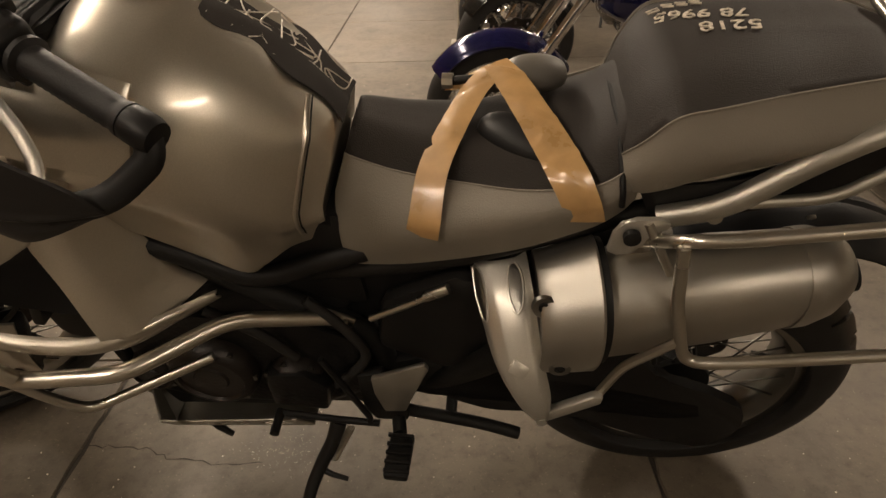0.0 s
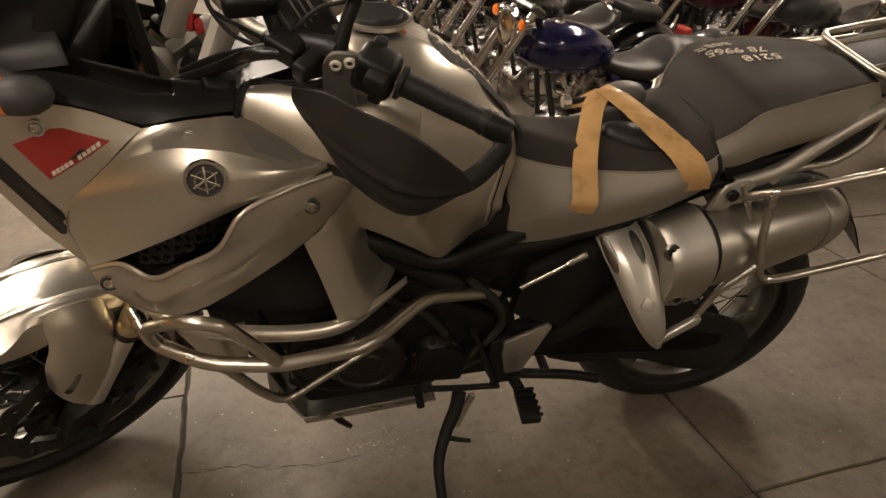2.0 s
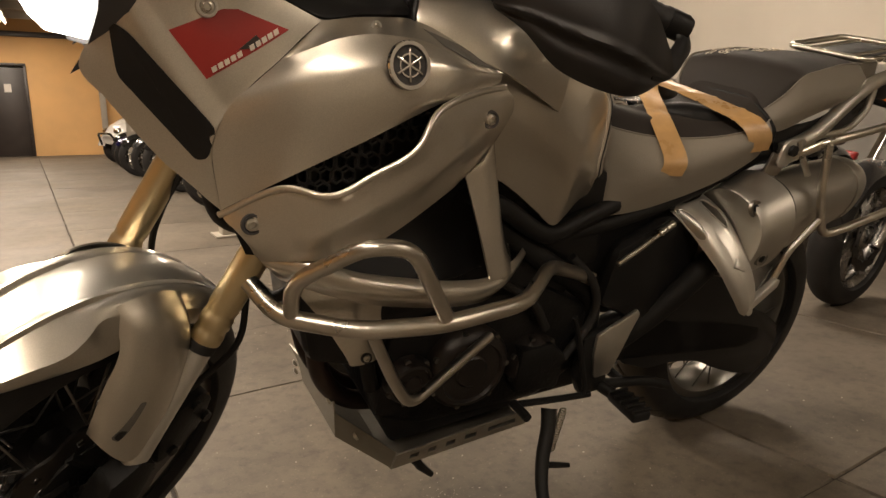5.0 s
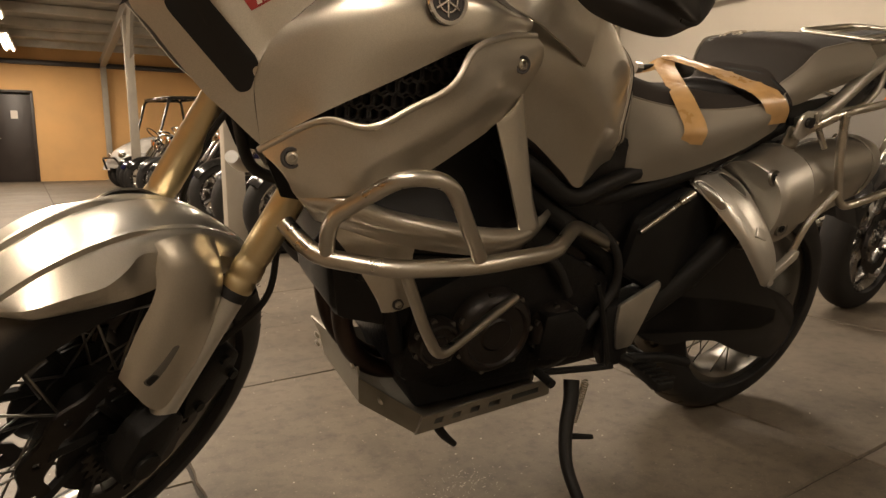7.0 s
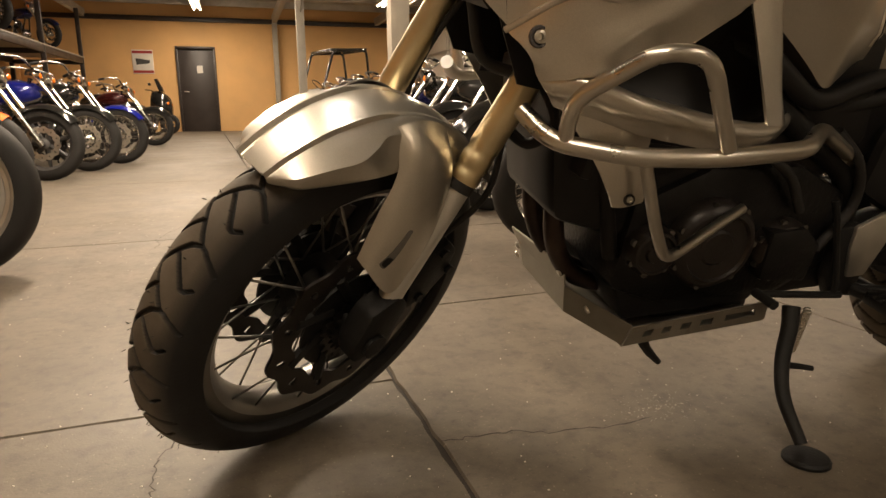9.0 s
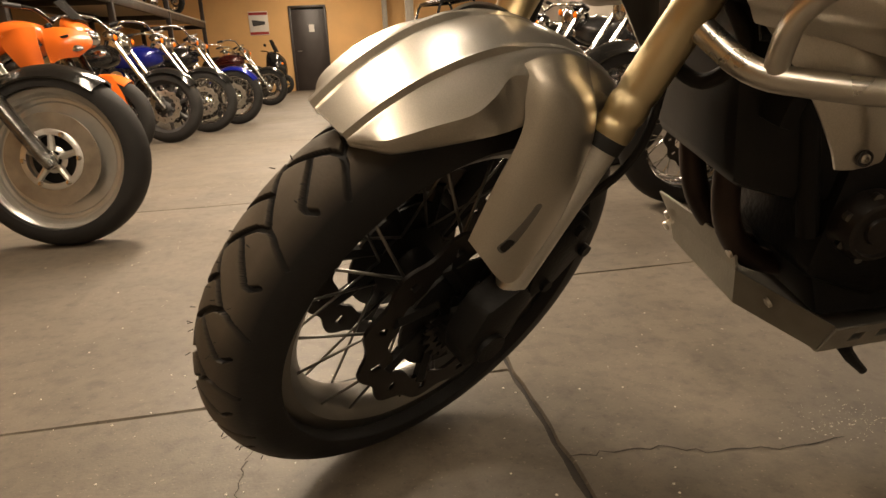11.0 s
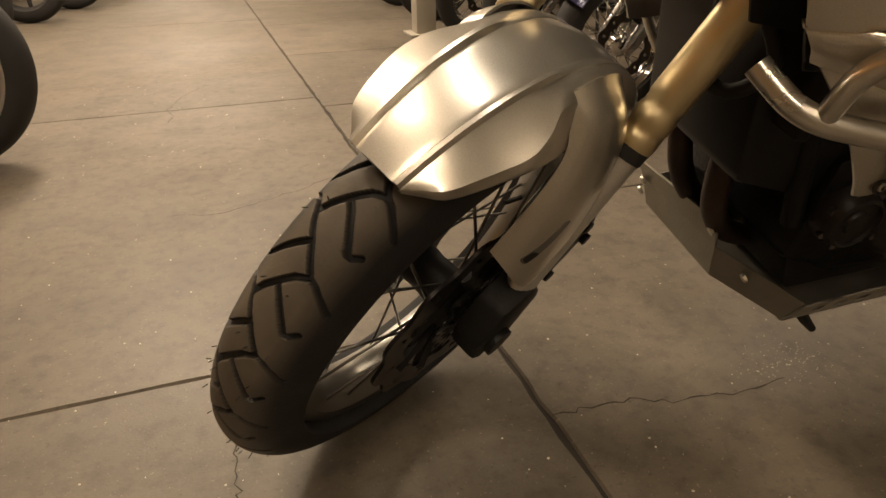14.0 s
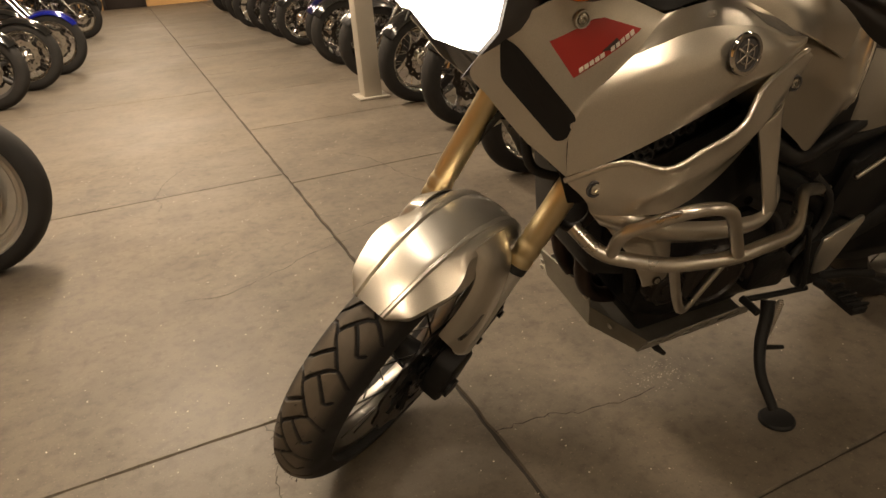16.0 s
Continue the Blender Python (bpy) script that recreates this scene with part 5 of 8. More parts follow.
    lamp_bm = add_loft(bmesh.new(), [[hc + V(dx + 0.12 * z - 0.30 * (y + 0.02), y * f * s, z * f) for y, z in ring8] for dx, f in ((-0.050, 0.20), (-0.045, 0.62), (-0.030, 0.90), (-0.004, 0.98))])
    head = bp("headlamp", add_loft(bmesh.new(), [[hc + V(dx + 0.12 * z - 0.30 * (y + 0.02), y * f * s, z * f) for y, z in ring8] for dx, f in ((-0.008, 1.06), (0.03, 1.06), (0.10, 0.6))]), M_GREY, "dark headlamp housing with a lit lens")
    bp("lens", lamp_bm, M_LAMP, "lit headlamp lens", head, sharp=60)

# nose: beak, cheeks, dash and screen
beak = sheet(R3([[(-0.705, 0.0, 1.062), (-0.660, 0.0, 1.10), (-0.590, 0.0, 1.135), (-0.510, 0.0, 1.15)], [(-0.695, -0.06, 1.062), (-0.650, -0.068, 1.096), (-0.580, -0.075, 1.128), (-0.500, -0.08, 1.142)],
                 [(-0.665, -0.125, 1.060), (-0.625, -0.138, 1.085), (-0.560, -0.145, 1.108), (-0.480, -0.14, 1.118)], [(-0.642, -0.15, 1.05), (-0.610, -0.158, 1.062), (-0.550, -0.165, 1.082), (-0.470, -0.16, 1.09)]]), 24, 16)
cheek = sheet(R3([[(-0.640, -0.15, 1.05), (-0.625, -0.156, 1.06), (-0.58, -0.163, 1.075), (-0.50, -0.165, 1.075)], [(-0.625, -0.15, 1.0), (-0.61, -0.155, 1.02), (-0.57, -0.165, 1.035), (-0.50, -0.165, 1.04)],
                  [(-0.665, -0.13, 0.93), (-0.64, -0.14, 0.945), (-0.60, -0.15, 0.96), (-0.55, -0.15, 0.97)]]), 14, 12)
for s in (1, -1):
    bp("beak", add_sheet(bmesh.new(), beak, 0.004, s), M_GUARD, "dark grey nose cowl above the headlamps")
    bp("cheek", add_sheet(bmesh.new(), cheek, 0.004, s), M_GUARD)
    bp("screw_boss", lathe([(0, 0.003), (0.007, 0.003), (0.010, 0.008), (0.015, 0.008), (0.018, 0)], 24, along((-0.634, -0.156 * s, 1.074), (-0.66, -0.26 * s, 1.09))), M_GUARD)
chin = sheet(R3([[(-0.625, 0.135, 0.945), (-0.62, 0.06, 0.935), (-0.62, 0.0, 0.93), (-0.62, -0.06, 0.935), (-0.625, -0.135, 0.945)], [(-0.585, 0.16, 0.87), (-0.575, 0.07, 0.87), (-0.57, 0, 0.87), (-0.575, -0.07, 0.87), (-0.585, -0.16, 0.87)],
                 [(-0.535, 0.19, 0.80), (-0.53, 0.08, 0.80), (-0.53, 0.0, 0.80), (-0.53, -0.08, 0.80), (-0.535, -0.19, 0.80)]]), 20, 12)
bp("chin", add_sheet(bmesh.new(), chin, 0.004), M_PLASTIC, "black chin between the fairings")
screen = sheet(R3([[(-0.60, -0.13, 1.13), (-0.615, -0.07, 1.14), (-0.62, 0.0, 1.142), (-0.615, 0.07, 1.14), (-0.60, 0.13, 1.13)], [(-0.55, -0.16, 1.24), (-0.575, -0.08, 1.25), (-0.58, 0, 1.252), (-0.575, 0.08, 1.25), (-0.55, 0.16, 1.24)],
                   [(-0.49, -0.165, 1.36), (-0.515, -0.085, 1.375), (-0.52, 0, 1.38), (-0.515, 0.085, 1.375), (-0.49, 0.165, 1.36)], [(-0.44, -0.12, 1.45), (-0.455, -0.06, 1.47), (-0.46, 0, 1.475), (-0.455, 0.06, 1.47), (-0.44, 0.12, 1.45)]]), 24, 20)
bp("windscreen", add_sheet(bmesh.new(), screen, 0.004), M_SMOKE, "dark smoked windscreen")
dash = bmesh.new()
add_box(dash, (0.05, 0.26, 0.13), pose(-0.475, 0, 1.15, 0, 28, 0), 0.016, 3)
add_box(dash, (0.16, 0.24, 0.10), pose(-0.55, 0, 1.07, 0, 10, 0), 0.02, 3)
bp("dashboard", dash, M_PLASTIC, "black instrument housing")
for y in (-0.05, 0.05):
    bp("instrument_glass", box((0.004, 0.085, 0.085), pose(-0.447, y, 1.163, 0, 28, 0), 0.001), M_SMOKE)
for s in (-1, 1):
    bp("screen_stay", tube([(-0.385, 0.085 * s, 1.02), (-0.398, 0.092 * s, 1.2), (-0.43, 0.098 * s, 1.36)], 0.0095, 10, 0.05), M_PLASTIC, "black screen stay")
bp("relay_box", box((0.06, 0.05, 0.045), pose(-0.292, -0.120, 1.028, 10, 20, 15), 0.008, 3), M_PLASTIC, "black relay box")
bp("steering_head", add_tube(bmesh.new(), [PIVOT + AXIS * 0.60, PIVOT + AXIS * 0.82], 0.035, 20), M_MATT)


# fuel tank
def section(x, zt, ym, zm, yb, zb, flat=0.35, n=26):
    half = []
    for p in spline([V(x, 0, zt), V(x, -ym * flat, zt - 0.004), V(x, -ym * 0.80, (zt + zm) / 2 + 0.022), V(x, -ym, zm), V(x, -(ym * 0.55 + yb * 0.45), (zm + zb) / 2), V(x, -yb, zb)], 8):
        half.append(p)
    half = even(half, n)
    return half + [V(p.x, -p.y, p.z) for p in half[::-1]][: -1]


def joint_lean(z):
    """How far the joint of tank and seat leans forward at height z."""
    return 0.034 * min(max((0.905 - z) / 0.105, 0), 1)


tank_sec = [(-0.268, 0.985, 0.150, 0.955, 0.13, 0.90), (-0.25, 1.012, 0.175, 0.968, 0.15, 0.84), (-0.20, 1.000, 0.190, 0.950, 0.165, 0.82), (-0.14, 1.045, 0.204, 0.935, 0.168, 0.805), (-0.08, 1.080, 0.208, 0.915, 0.168, 0.785), (0.0, 1.07, 0.202, 0.875, 0.16, 0.730),
            (0.05, 1.048, 0.190, 0.850, 0.152, 0.694), (0.09, 1.022, 0.176, 0.832, 0.144, 0.708), (0.14, 0.982, 0.155, 0.80, 0.130, 0.730), (0.185, 0.93, 0.128, 0.79, 0.116, 0.735), (0.208, 0.897, 0.116, 0.785, 0.108, 0.738)]
rows = []
fine_rows = [spline([V(tank_sec[i][c], 0, 0) for i in range(len(tank_sec))], 5) for c in range(6)]
for k in range(len(fine_rows[0])):
    rows.append(section(*[fine_rows[c][k].x for c in range(6)]))
for sec in rows:
    for p in sec:
        p.x -= joint_lean(p.z) * min(max((p.x - 0.06) / 0.13, 0), 1)
tank = bp("fuel_tank", add_loft(bmesh.new(), rows), M_PAINT, "champagne silver fuel tank", sharp=50)


bp("tank_front_cover", prism(smooth_poly([(-0.37, 0.965), (-0.34, 1.000), (-0.25, 1.045), (-0.16, 1.074), (-0.118, 1.070), (-0.11, 1.03), (-0.25, 0.94)], 0.012), -0.128, 0.128, 0.018), M_PLASTIC, "black cover ahead of the tank")


for sec in rows:
    if 0.160 < sec[0].x < 0.172:
        edge_line = [p + V(0, -0.001, 0.0005) for p in sec[5:24]]
bp("tank_seam", add_tube(bmesh.new(), edge_line, 0.0032, 8), M_PAINT, "", tank)
# thin black tube draws the groove's shade beside the raised seam
bp("tank_seam_shade", add_tube(bmesh.new(), [p + V(0.006, 0.0005, 0) for p in edge_line], 0.0013, 8), M_MATT, "", tank)


def tank_top(x):
    for a, b in zip(range(len(fine_rows[0])), range(1, len(fine_rows[0]))):
        if fine_rows[0][a].x <= x <= fine_rows[0][b].x:
            f = (x - fine_rows[0][a].x) / (fine_rows[0][b].x - fine_rows[0][a].x)
            return fine_rows[1][a].x * (1 - f) + fine_rows[1][b].x * f
    return 0.9


pad = bmesh.new()
prow = []
for k in range(22):
    x = 0.045 + 0.162 * k / 21
    wdt = 0.046 + 0.008 * math.sin(k / 21 * 12.5) + 0.010 * k / 21
    prow.append([V(x, y * wdt, tank_top(x) + 0.0035 - 0.006 * abs(y) ** 2) for y in (-1, -0.6, -0.2, 0.2, 0.6, 1)])
add_sheet(pad, prow, -0.003)
pad_ob = bp("tank_pad", pad, M_SEAT, "black tank pad printed with pale grass blades", tank, sharp=60)
rnd = random.Random(11)
for k in range(16):
    x0 = 0.055 + 0.14 * k / 15
    y0 = -0.05 + 0.02 * rnd.random()
    pts = []
    for f in (0, 0.35, 0.7, 1.0):
        x, y = x0 + f * rnd.uniform(-0.03, 0.05), y0 + f * rnd.uniform(0.04, 0.085)
        x = min(max(x, 0.048), 0.203)
        pts.append(V(x, y, tank_top(x) + 0.0045 - 0.006 * (abs(y) / 0.05) ** 2 * 0.6))
    bp("grass_blade", add_tube(bmesh.new(), spline(pts, 5), 0.0012, 5), M_WHITE, "", pad_ob)
bp("tank_label", add_sheet(bmesh.new(), [[V(x, y, tank_top(x) + 0.0022 - 0.0) for y in (-0.028, 0, 0.028)] for x in (-0.015, 0.005, 0.025, 0.040)], -0.0012), M_PAPER, "pale warning label", tank)
bp("tank_label_mark", add_sheet(bmesh.new(), [[V(x, y, tank_top(x) + 0.0040) for y in (-0.026, -0.012)] for x in (-0.012, 0.0)], -0.001), M_AMBER, "", tank)
cap_c = V(-0.045, 0, 1.086)
cap_bm = lathe([(0, 0.014), (0.040, 0.014), (0.043, 0.010), (0.048, 0.010), (0.056, 0.006), (0.058, 0), (0, 0)], 40, Matrix.Translation(cap_c) @ pose(0, 0, 0, 90, 0, 0))
cap_ob = bp("fuel_cap", cap_bm, M_PLASTIC, "round black fuel cap with a steel ring", tank)
bp("cap_ring", lathe([(0.052, 0.0085), (0.058, 0.0065), (0.060, 0.001), (0.052, 0.001)], 40, Matrix.Translation(cap_c) @ pose(0, 0, 0, 90, 0, 0), True), M_STEEL, "", cap_ob)
for s in (-1, 1):
    lowtrim = tube([(-0.16, 0.150 * s, 0.775), (-0.06, 0.148 * s, 0.735), (0.05, 0.138 * s, 0.672), (0.15, 0.124 * s, 0.692), (0.225, 0.112 * s, 0.71)], 0.018, 10, smooth=True)
    bp("tank_trim", lowtrim, M_PLASTIC, "black trim under the tank")


# seats
def seat_half(x, zt, ys, zs, ym, zm, yb, zb, crown=0.0):
    top = even(spline([V(x, 0, zt), V(x, -ys * 0.6, zt - 0.004 + crown), V(x, -ys, zs)], 8), 12)
    side = even(spline([V(x, -ys, zs), V(x, -ym, zm), V(x, -yb, zb)], 8), 10)
    return top, side


def seat(name, table, label, cut_front, base_z):
    fine = [spline([V(r[c], 0, 0) for r in table], 6) for c in range(8)]
    tops, sides = [], []
    for k in range(len(fine[0])):
        t, sd = seat_half(*[fine[c][k].x for c in range(8)])
        for p in t + sd:
            p.x -= joint_lean(p.z) * min(max((0.38 - p.x) / 0.14, 0), 1)
        tops.append(t)
        sides.append(sd)
    bm = bmesh.new()
    rows = [[V(p.x, -p.y, p.z) for p in t[::-1]] + t[1:] for t in tops]
    rings = []
    for row, sd in zip(rows, sides):
        lowl = sd[1:]
        rings.append([V(p.x, p.y * 0.985, p.z) for p in row] + [V(p.x, p.y * 0.97, p.z) for p in lowl] + [V(p.x, -p.y * 0.97, p.z) for p in lowl[::-1]])
    add_loft(bm, rings)
    ob = bp(name, bm, M_SEAT, label, sharp=60)
    for s in (1, -1):
        g = [[V(p.x, p.y - 0.002, p.z + 0.001) for p in sd] for sd in sides]
        bp("seat_side", add_sheet(bmesh.new(), g, 0.003, s), M_TAUPE, "taupe leatherette seat side", ob, sharp=60)
        seam = [V(sd[0].x, (sd[0].y - 0.0025) * s, sd[0].z + 0.0015) for sd in sides]
        bp("piping", add_tube(bmesh.new(), seam, 0.0016, 6), M_TAUPE, "", ob)
    return ob, fine


SEAT, seat_fine = seat("rider_seat", [(0.222, 0.888, 0.062, 0.852, 0.105, 0.765, 0.108, 0.700), (0.235, 0.888, 0.066, 0.848, 0.118, 0.76, 0.118, 0.688), (0.30, 0.874, 0.084, 0.836, 0.138, 0.775, 0.128, 0.698),
                                      (0.38, 0.868, 0.102, 0.832, 0.152, 0.798, 0.138, 0.725), (0.46, 0.872, 0.128, 0.842, 0.160, 0.818, 0.146, 0.755), (0.53, 0.884, 0.140, 0.858, 0.158, 0.836, 0.144, 0.785), (0.56, 0.902, 0.140, 0.868, 0.154, 0.845, 0.142, 0.80),
                                      (0.585, 0.924, 0.130, 0.882, 0.146, 0.855, 0.134, 0.815), (0.602, 0.932, 0.115, 0.886, 0.128, 0.852, 0.122, 0.826)], "dark cloth rider seat with taupe sides", 0, 0)
PILLION, pil_fine = seat("pillion_seat", [(0.576, 0.905, 0.115, 0.893, 0.134, 0.875, 0.128, 0.862), (0.595, 0.950, 0.138, 0.928, 0.152, 0.890, 0.142, 0.853), (0.625, 0.985, 0.147, 0.966, 0.163, 0.912, 0.150, 0.864), (0.67, 0.996, 0.146, 0.978, 0.166, 0.925, 0.150, 0.882),
                                          (0.74, 1.003, 0.137, 0.990, 0.166, 0.935, 0.148, 0.902), (0.80, 1.004, 0.122, 0.993, 0.158, 0.942, 0.14, 0.912), (0.875, 1.003, 0.10, 0.993, 0.138, 0.948, 0.12, 0.922), (0.915, 0.995, 0.078, 0.985, 0.105, 0.952, 0.09, 0.93)],
                         "dark cloth pillion seat with taupe sides and chalk writing", 0, 0)
# the seats meet without a gap; a black tube draws the crease's shade
bp("seat_crease_shade", add_tube(bmesh.new(), spline([V(0.574, 0.10, 0.897), V(0.574, 0.03, 0.909), V(0.574, -0.03, 0.910), V(0.575, -0.071, 0.908), V(0.576, -0.119, 0.888), V(0.578, -0.150, 0.862), V(0.580, -0.152, 0.838)], 6), 0.0042, 8), M_MATT, "black strip drawn in as the shaded crease between the seats", PILLION)


def pillion_z(x, y):
    for a in range(len(pil_fine[0]) - 1):
        if pil_fine[0][a].x <= x <= pil_fine[0][a + 1].x:
            zt, ys, zs = (pil_fine[c][a].x for c in (1, 2, 3))
            f = min(abs(y) / ys, 1)
            return zt - 0.004 * min(f / 0.6, 1) - max(f - 0.6, 0) / 0.4 * (zt - 0.004 - zs)
    return 0.97


def writing(text, x, y, size, turn, parent):
    """Hand lettering laid on the seat."""
    cu = bpy.data.curves.new("writing", "FONT")
    cu.body, cu.size, cu.extrude, cu.offset = text, size, 0.0006, 0.0002
    tmp = new("writing_tmp", cu)
    mesh = bpy.data.meshes.new_from_object(tmp.evaluated_get(bpy.context.evaluated_depsgraph_get()))
    bpy.data.objects.remove(tmp)
    bm = bmesh.new()
    bm.from_mesh(mesh)
    bpy.data.meshes.remove(mesh)
    bmesh.ops.subdivide_edges(bm, edges=bm.edges, cuts=1)
    rot = pose(x, y, 0, 0, 0, turn)
    for v in bm.verts:
        w = rot @ v.co
        v.co = V(w.x, w.y, pillion_z(w.x, w.y) + 0.0025 + v.co.z)
    return part("writing", bm, M_CHALK, parent, "pale hand-drawn chalk writing")


writing("5218", 0.748, 0.020, 0.038, 174, PILLION)
writing("78 9965", 0.742, 0.058, 0.036, 170, PILLION)
bars = bmesh.new()
for k in range(4):
    x = 0.69 - 0.018 * k
    for dy in (0.088, 0.100):
        add_tube(bars, [V(x, dy, pillion_z(x, dy) + 0.003), V(x - 0.014, dy + 0.004, pillion_z(x - 0.014, dy) + 0.003)], 0.0016, 5)
bp("writing_bars", bars, M_CHALK, "", PILLION)

# rear frame, rack, pannier rails
for s in (-1, 1):
    bp("grab_rail", tube([(0.63, 0.145 * s, 0.815), (0.70, 0.16 * s, 0.845), (0.80, 0.155 * s, 0.925), (0.90, 0.135 * s, 0.965), (1.02, 0.125 * s, 0.985)], 0.0155, 14, 0.06), M_ALU, "cast satin silver pillion grab rail")
    bp("grab_rail_stay", tube([(0.735, 0.15 * s, 0.845), (0.83, 0.15 * s, 0.855), (0.90, 0.14 * s, 0.90), (0.905, 0.135 * s, 0.955)], 0.008, 10, 0.03), M_ALU)
    rail = bp("pannier_rail", tube([(0.60, 0.165 * s, 0.79), (0.64, 0.235 * s, 0.856), (0.70, 0.245 * s, 0.87), (0.95, 0.262 * s, 0.925), (1.08, 0.266 * s, 0.93), (1.10, 0.285 * s, 0.79), (1.05, 0.296 * s, 0.765), (0.72, 0.272 * s, 0.675), (0.672, 0.262 * s, 0.662), (0.648, 0.245 * s, 0.76), (0.640, 0.236 * s, 0.85)], 0.0085, 10, 0.025), M_STEEL, "bare steel pannier rail")
    bp("rail_stay", tube([(0.664, 0.255 * s, 0.70), (0.60, 0.25 * s, 0.63), (0.576, 0.25 * s, 0.565)], 0.007, 8, 0.02), M_STEEL, "", rail)
    bp("rail_stay", tube([(1.05, 0.262 * s, 0.93), (1.03, 0.18 * s, 0.965), (1.0, 0.12 * s, 0.98)], 0.008, 8, 0.02), M_STEEL, "", rail)
    lug = bmesh.new()
    add_lathe(lug, [(0, 0), (0.014, 0), (0.014, 0.03), (0.009, 0.033), (0.009, 0.045), (0, 0.045)], 16, along((0.692, 0.125 * s, 0.835), (0.692, 0.2 * s, 0.835)))
    bp("rail_tab", box((0.05, 0.008, 0.05), pose(0.605, 0.157 * s, 0.783, 0, 20, 0), 0.003), M_STEEL, "", rail)
    bp("rail_lug", lug, M_STEEL, "", rail)
    bp("subframe", tube([(0.10, 0.10 * s, 0.64), (0.35, 0.12 * s, 0.70), (0.60, 0.12 * s, 0.80), (0.95, 0.09 * s, 0.90)], 0.016, 10, 0.1), M_MATT, "black subframe tube")
    bp("tail_cover", add_sheet(bmesh.new(), sheet(R3([[(0.60, -0.135, 0.855), (0.75, -0.145, 0.885), (0.92, -0.10, 0.925), (1.02, -0.06, 0.94)], [(0.62, -0.135, 0.81), (0.76, -0.145, 0.83), (0.92, -0.105, 0.87), (1.03, -0.06, 0.89)]]), 16, 8), 0.004, -s), M_PLASTIC, "black tail cover")
rack = bp("luggage_rack", tube([(0.90, -0.10, 1.002), (0.90, 0.10, 1.012), (1.13, 0.115, 1.042), (1.13, -0.115, 1.036)], 0.0075, 10, 0.03, closed=True), M_STEEL, "bare steel tube luggage rack")
plate = bmesh.new()
add_box(plate, (0.20, 0.17, 0.006), pose(1.01, 0, 1.018, 0, -8, 0), 0.002)
bp("rack_plate", plate, M_MATT, "", rack)
for y in (-0.06, 0.06):
    bp("rack_bar", add_tube(bmesh.new(), [V(0.90, y, 1.005), V(1.13, y, 1.038)], 0.006, 8), M_STEEL, "", rack)
bp("rack_foot", box((0.12, 0.10, 0.06), pose(0.99, 0, 0.975, 0, -8, 0), 0.01), M_ALU, "", rack)
tail = bmesh.new()
add_box(tail, (0.07, 0.13, 0.06), pose(1.08, 0, 0.935), 0.015, 3)
tl = bp("tail_lamp", tail, M_PLASTIC, "tail lamp with a red lens")
bp("lens", box((0.02, 0.12, 0.05), pose(1.118, 0, 0.937), 0.008, 2), M_RED, "red tail lens", tl)
rear_guard = sheet(R3([[(0.70, -0.085, 0.65), (0.86, -0.085, 0.70), (1.02, -0.08, 0.66), (1.13, -0.075, 0.53)], [(0.70, 0, 0.67), (0.87, 0, 0.73), (1.04, 0, 0.685), (1.15, 0, 0.53)], [(0.70, 0.085, 0.65), (0.86, 0.085, 0.70), (1.02, 0.08, 0.66), (1.13, 0.075, 0.53)]]), 20, 12)
bp("rear_mudguard", add_sheet(bmesh.new(), rear_guard, 0.004), M_PLASTIC, "black rear mudguard")
for s in (-1, 1):
    ts = V(1.07, 0.13 * s, 0.90)
    sig = bp("turn_signal", add_loft(bmesh.new(), [[ts + V(0.02 * math.cos(a), dy * s, 0.018 * math.sin(a)) * 1.0 for a in (2 * math.pi * k / 14 for k in range(14))] for dy in (-0.03, 0.0, 0.03)]), M_GREY)
    bp("lens", add_loft(bmesh.new(), [[ts + V(0.022 + 0.001 * f, 0.024 * math.cos(a) * s * f2, 0.017 * math.sin(a) * f2) for a in (2 * math.pi * k / 14 for k in range(14))] for f, f2 in ((0, 1), (10, 0.8), (14, 0.2))]), M_AMBER, "amber lens", sig)
    bp("stalk", add_tube(bmesh.new(), [ts - V(0, 0.03 * s, 0), V(1.05, 0.03 * s, 0.91)], 0.008, 8), M_PLASTIC, "", sig)

# muffler on the near side with its front cover and finned shield
c0, c1 = V(0.565, -0.166, 0.664), V(0.955, -0.152, 0.750)
ax_m = (c1 - c0).normalized()
up_m = V(0, -0.30, 1).normalized()
sd_m = ax_m.cross(up_m).normalized()


def can_ring(c, w, h, n=36, e=0.86):
    out = []
    for k in range(n):
        a = 2 * math.pi * k / n
        ca, sa = math.cos(a), math.sin(a)
        out.append(c + sd_m * w * math.copysign(abs(ca) ** e, ca) + up_m * h * math.copysign(abs(sa) ** e, sa))
    return out


can = add_loft(bmesh.new(), [can_ring(c0 + ax_m * d, w, h) for d, w, h in ((-0.08, 0.062, 0.080), (0.0, 0.074, 0.090), (0.15, 0.071, 0.088), (0.24, 0.064, 0.076), (0.275, 0.061, 0.071))])
MUF = bp("muffler", can, M_CAN, "satin steel muffler on the near side", sharp=45)
cap_m = add_loft(bmesh.new(), [can_ring(c0 + ax_m * d, w, h) for d, w, h in ((0.255, 0.065, 0.0755), (0.275, 0.0645, 0.0745), (0.302, 0.056, 0.064), (0.322, 0.040, 0.046), (0.324, 0.028, 0.03))])
bp("end_cap", cap_m, M_CAN, "", MUF)
bp("outlet", add_tube(bmesh.new(), [c0 + ax_m * 0.30 - up_m * 0.01, c0 + ax_m * 0.345 - up_m * 0.01], 0.026, 20), M_MATT, "", MUF)
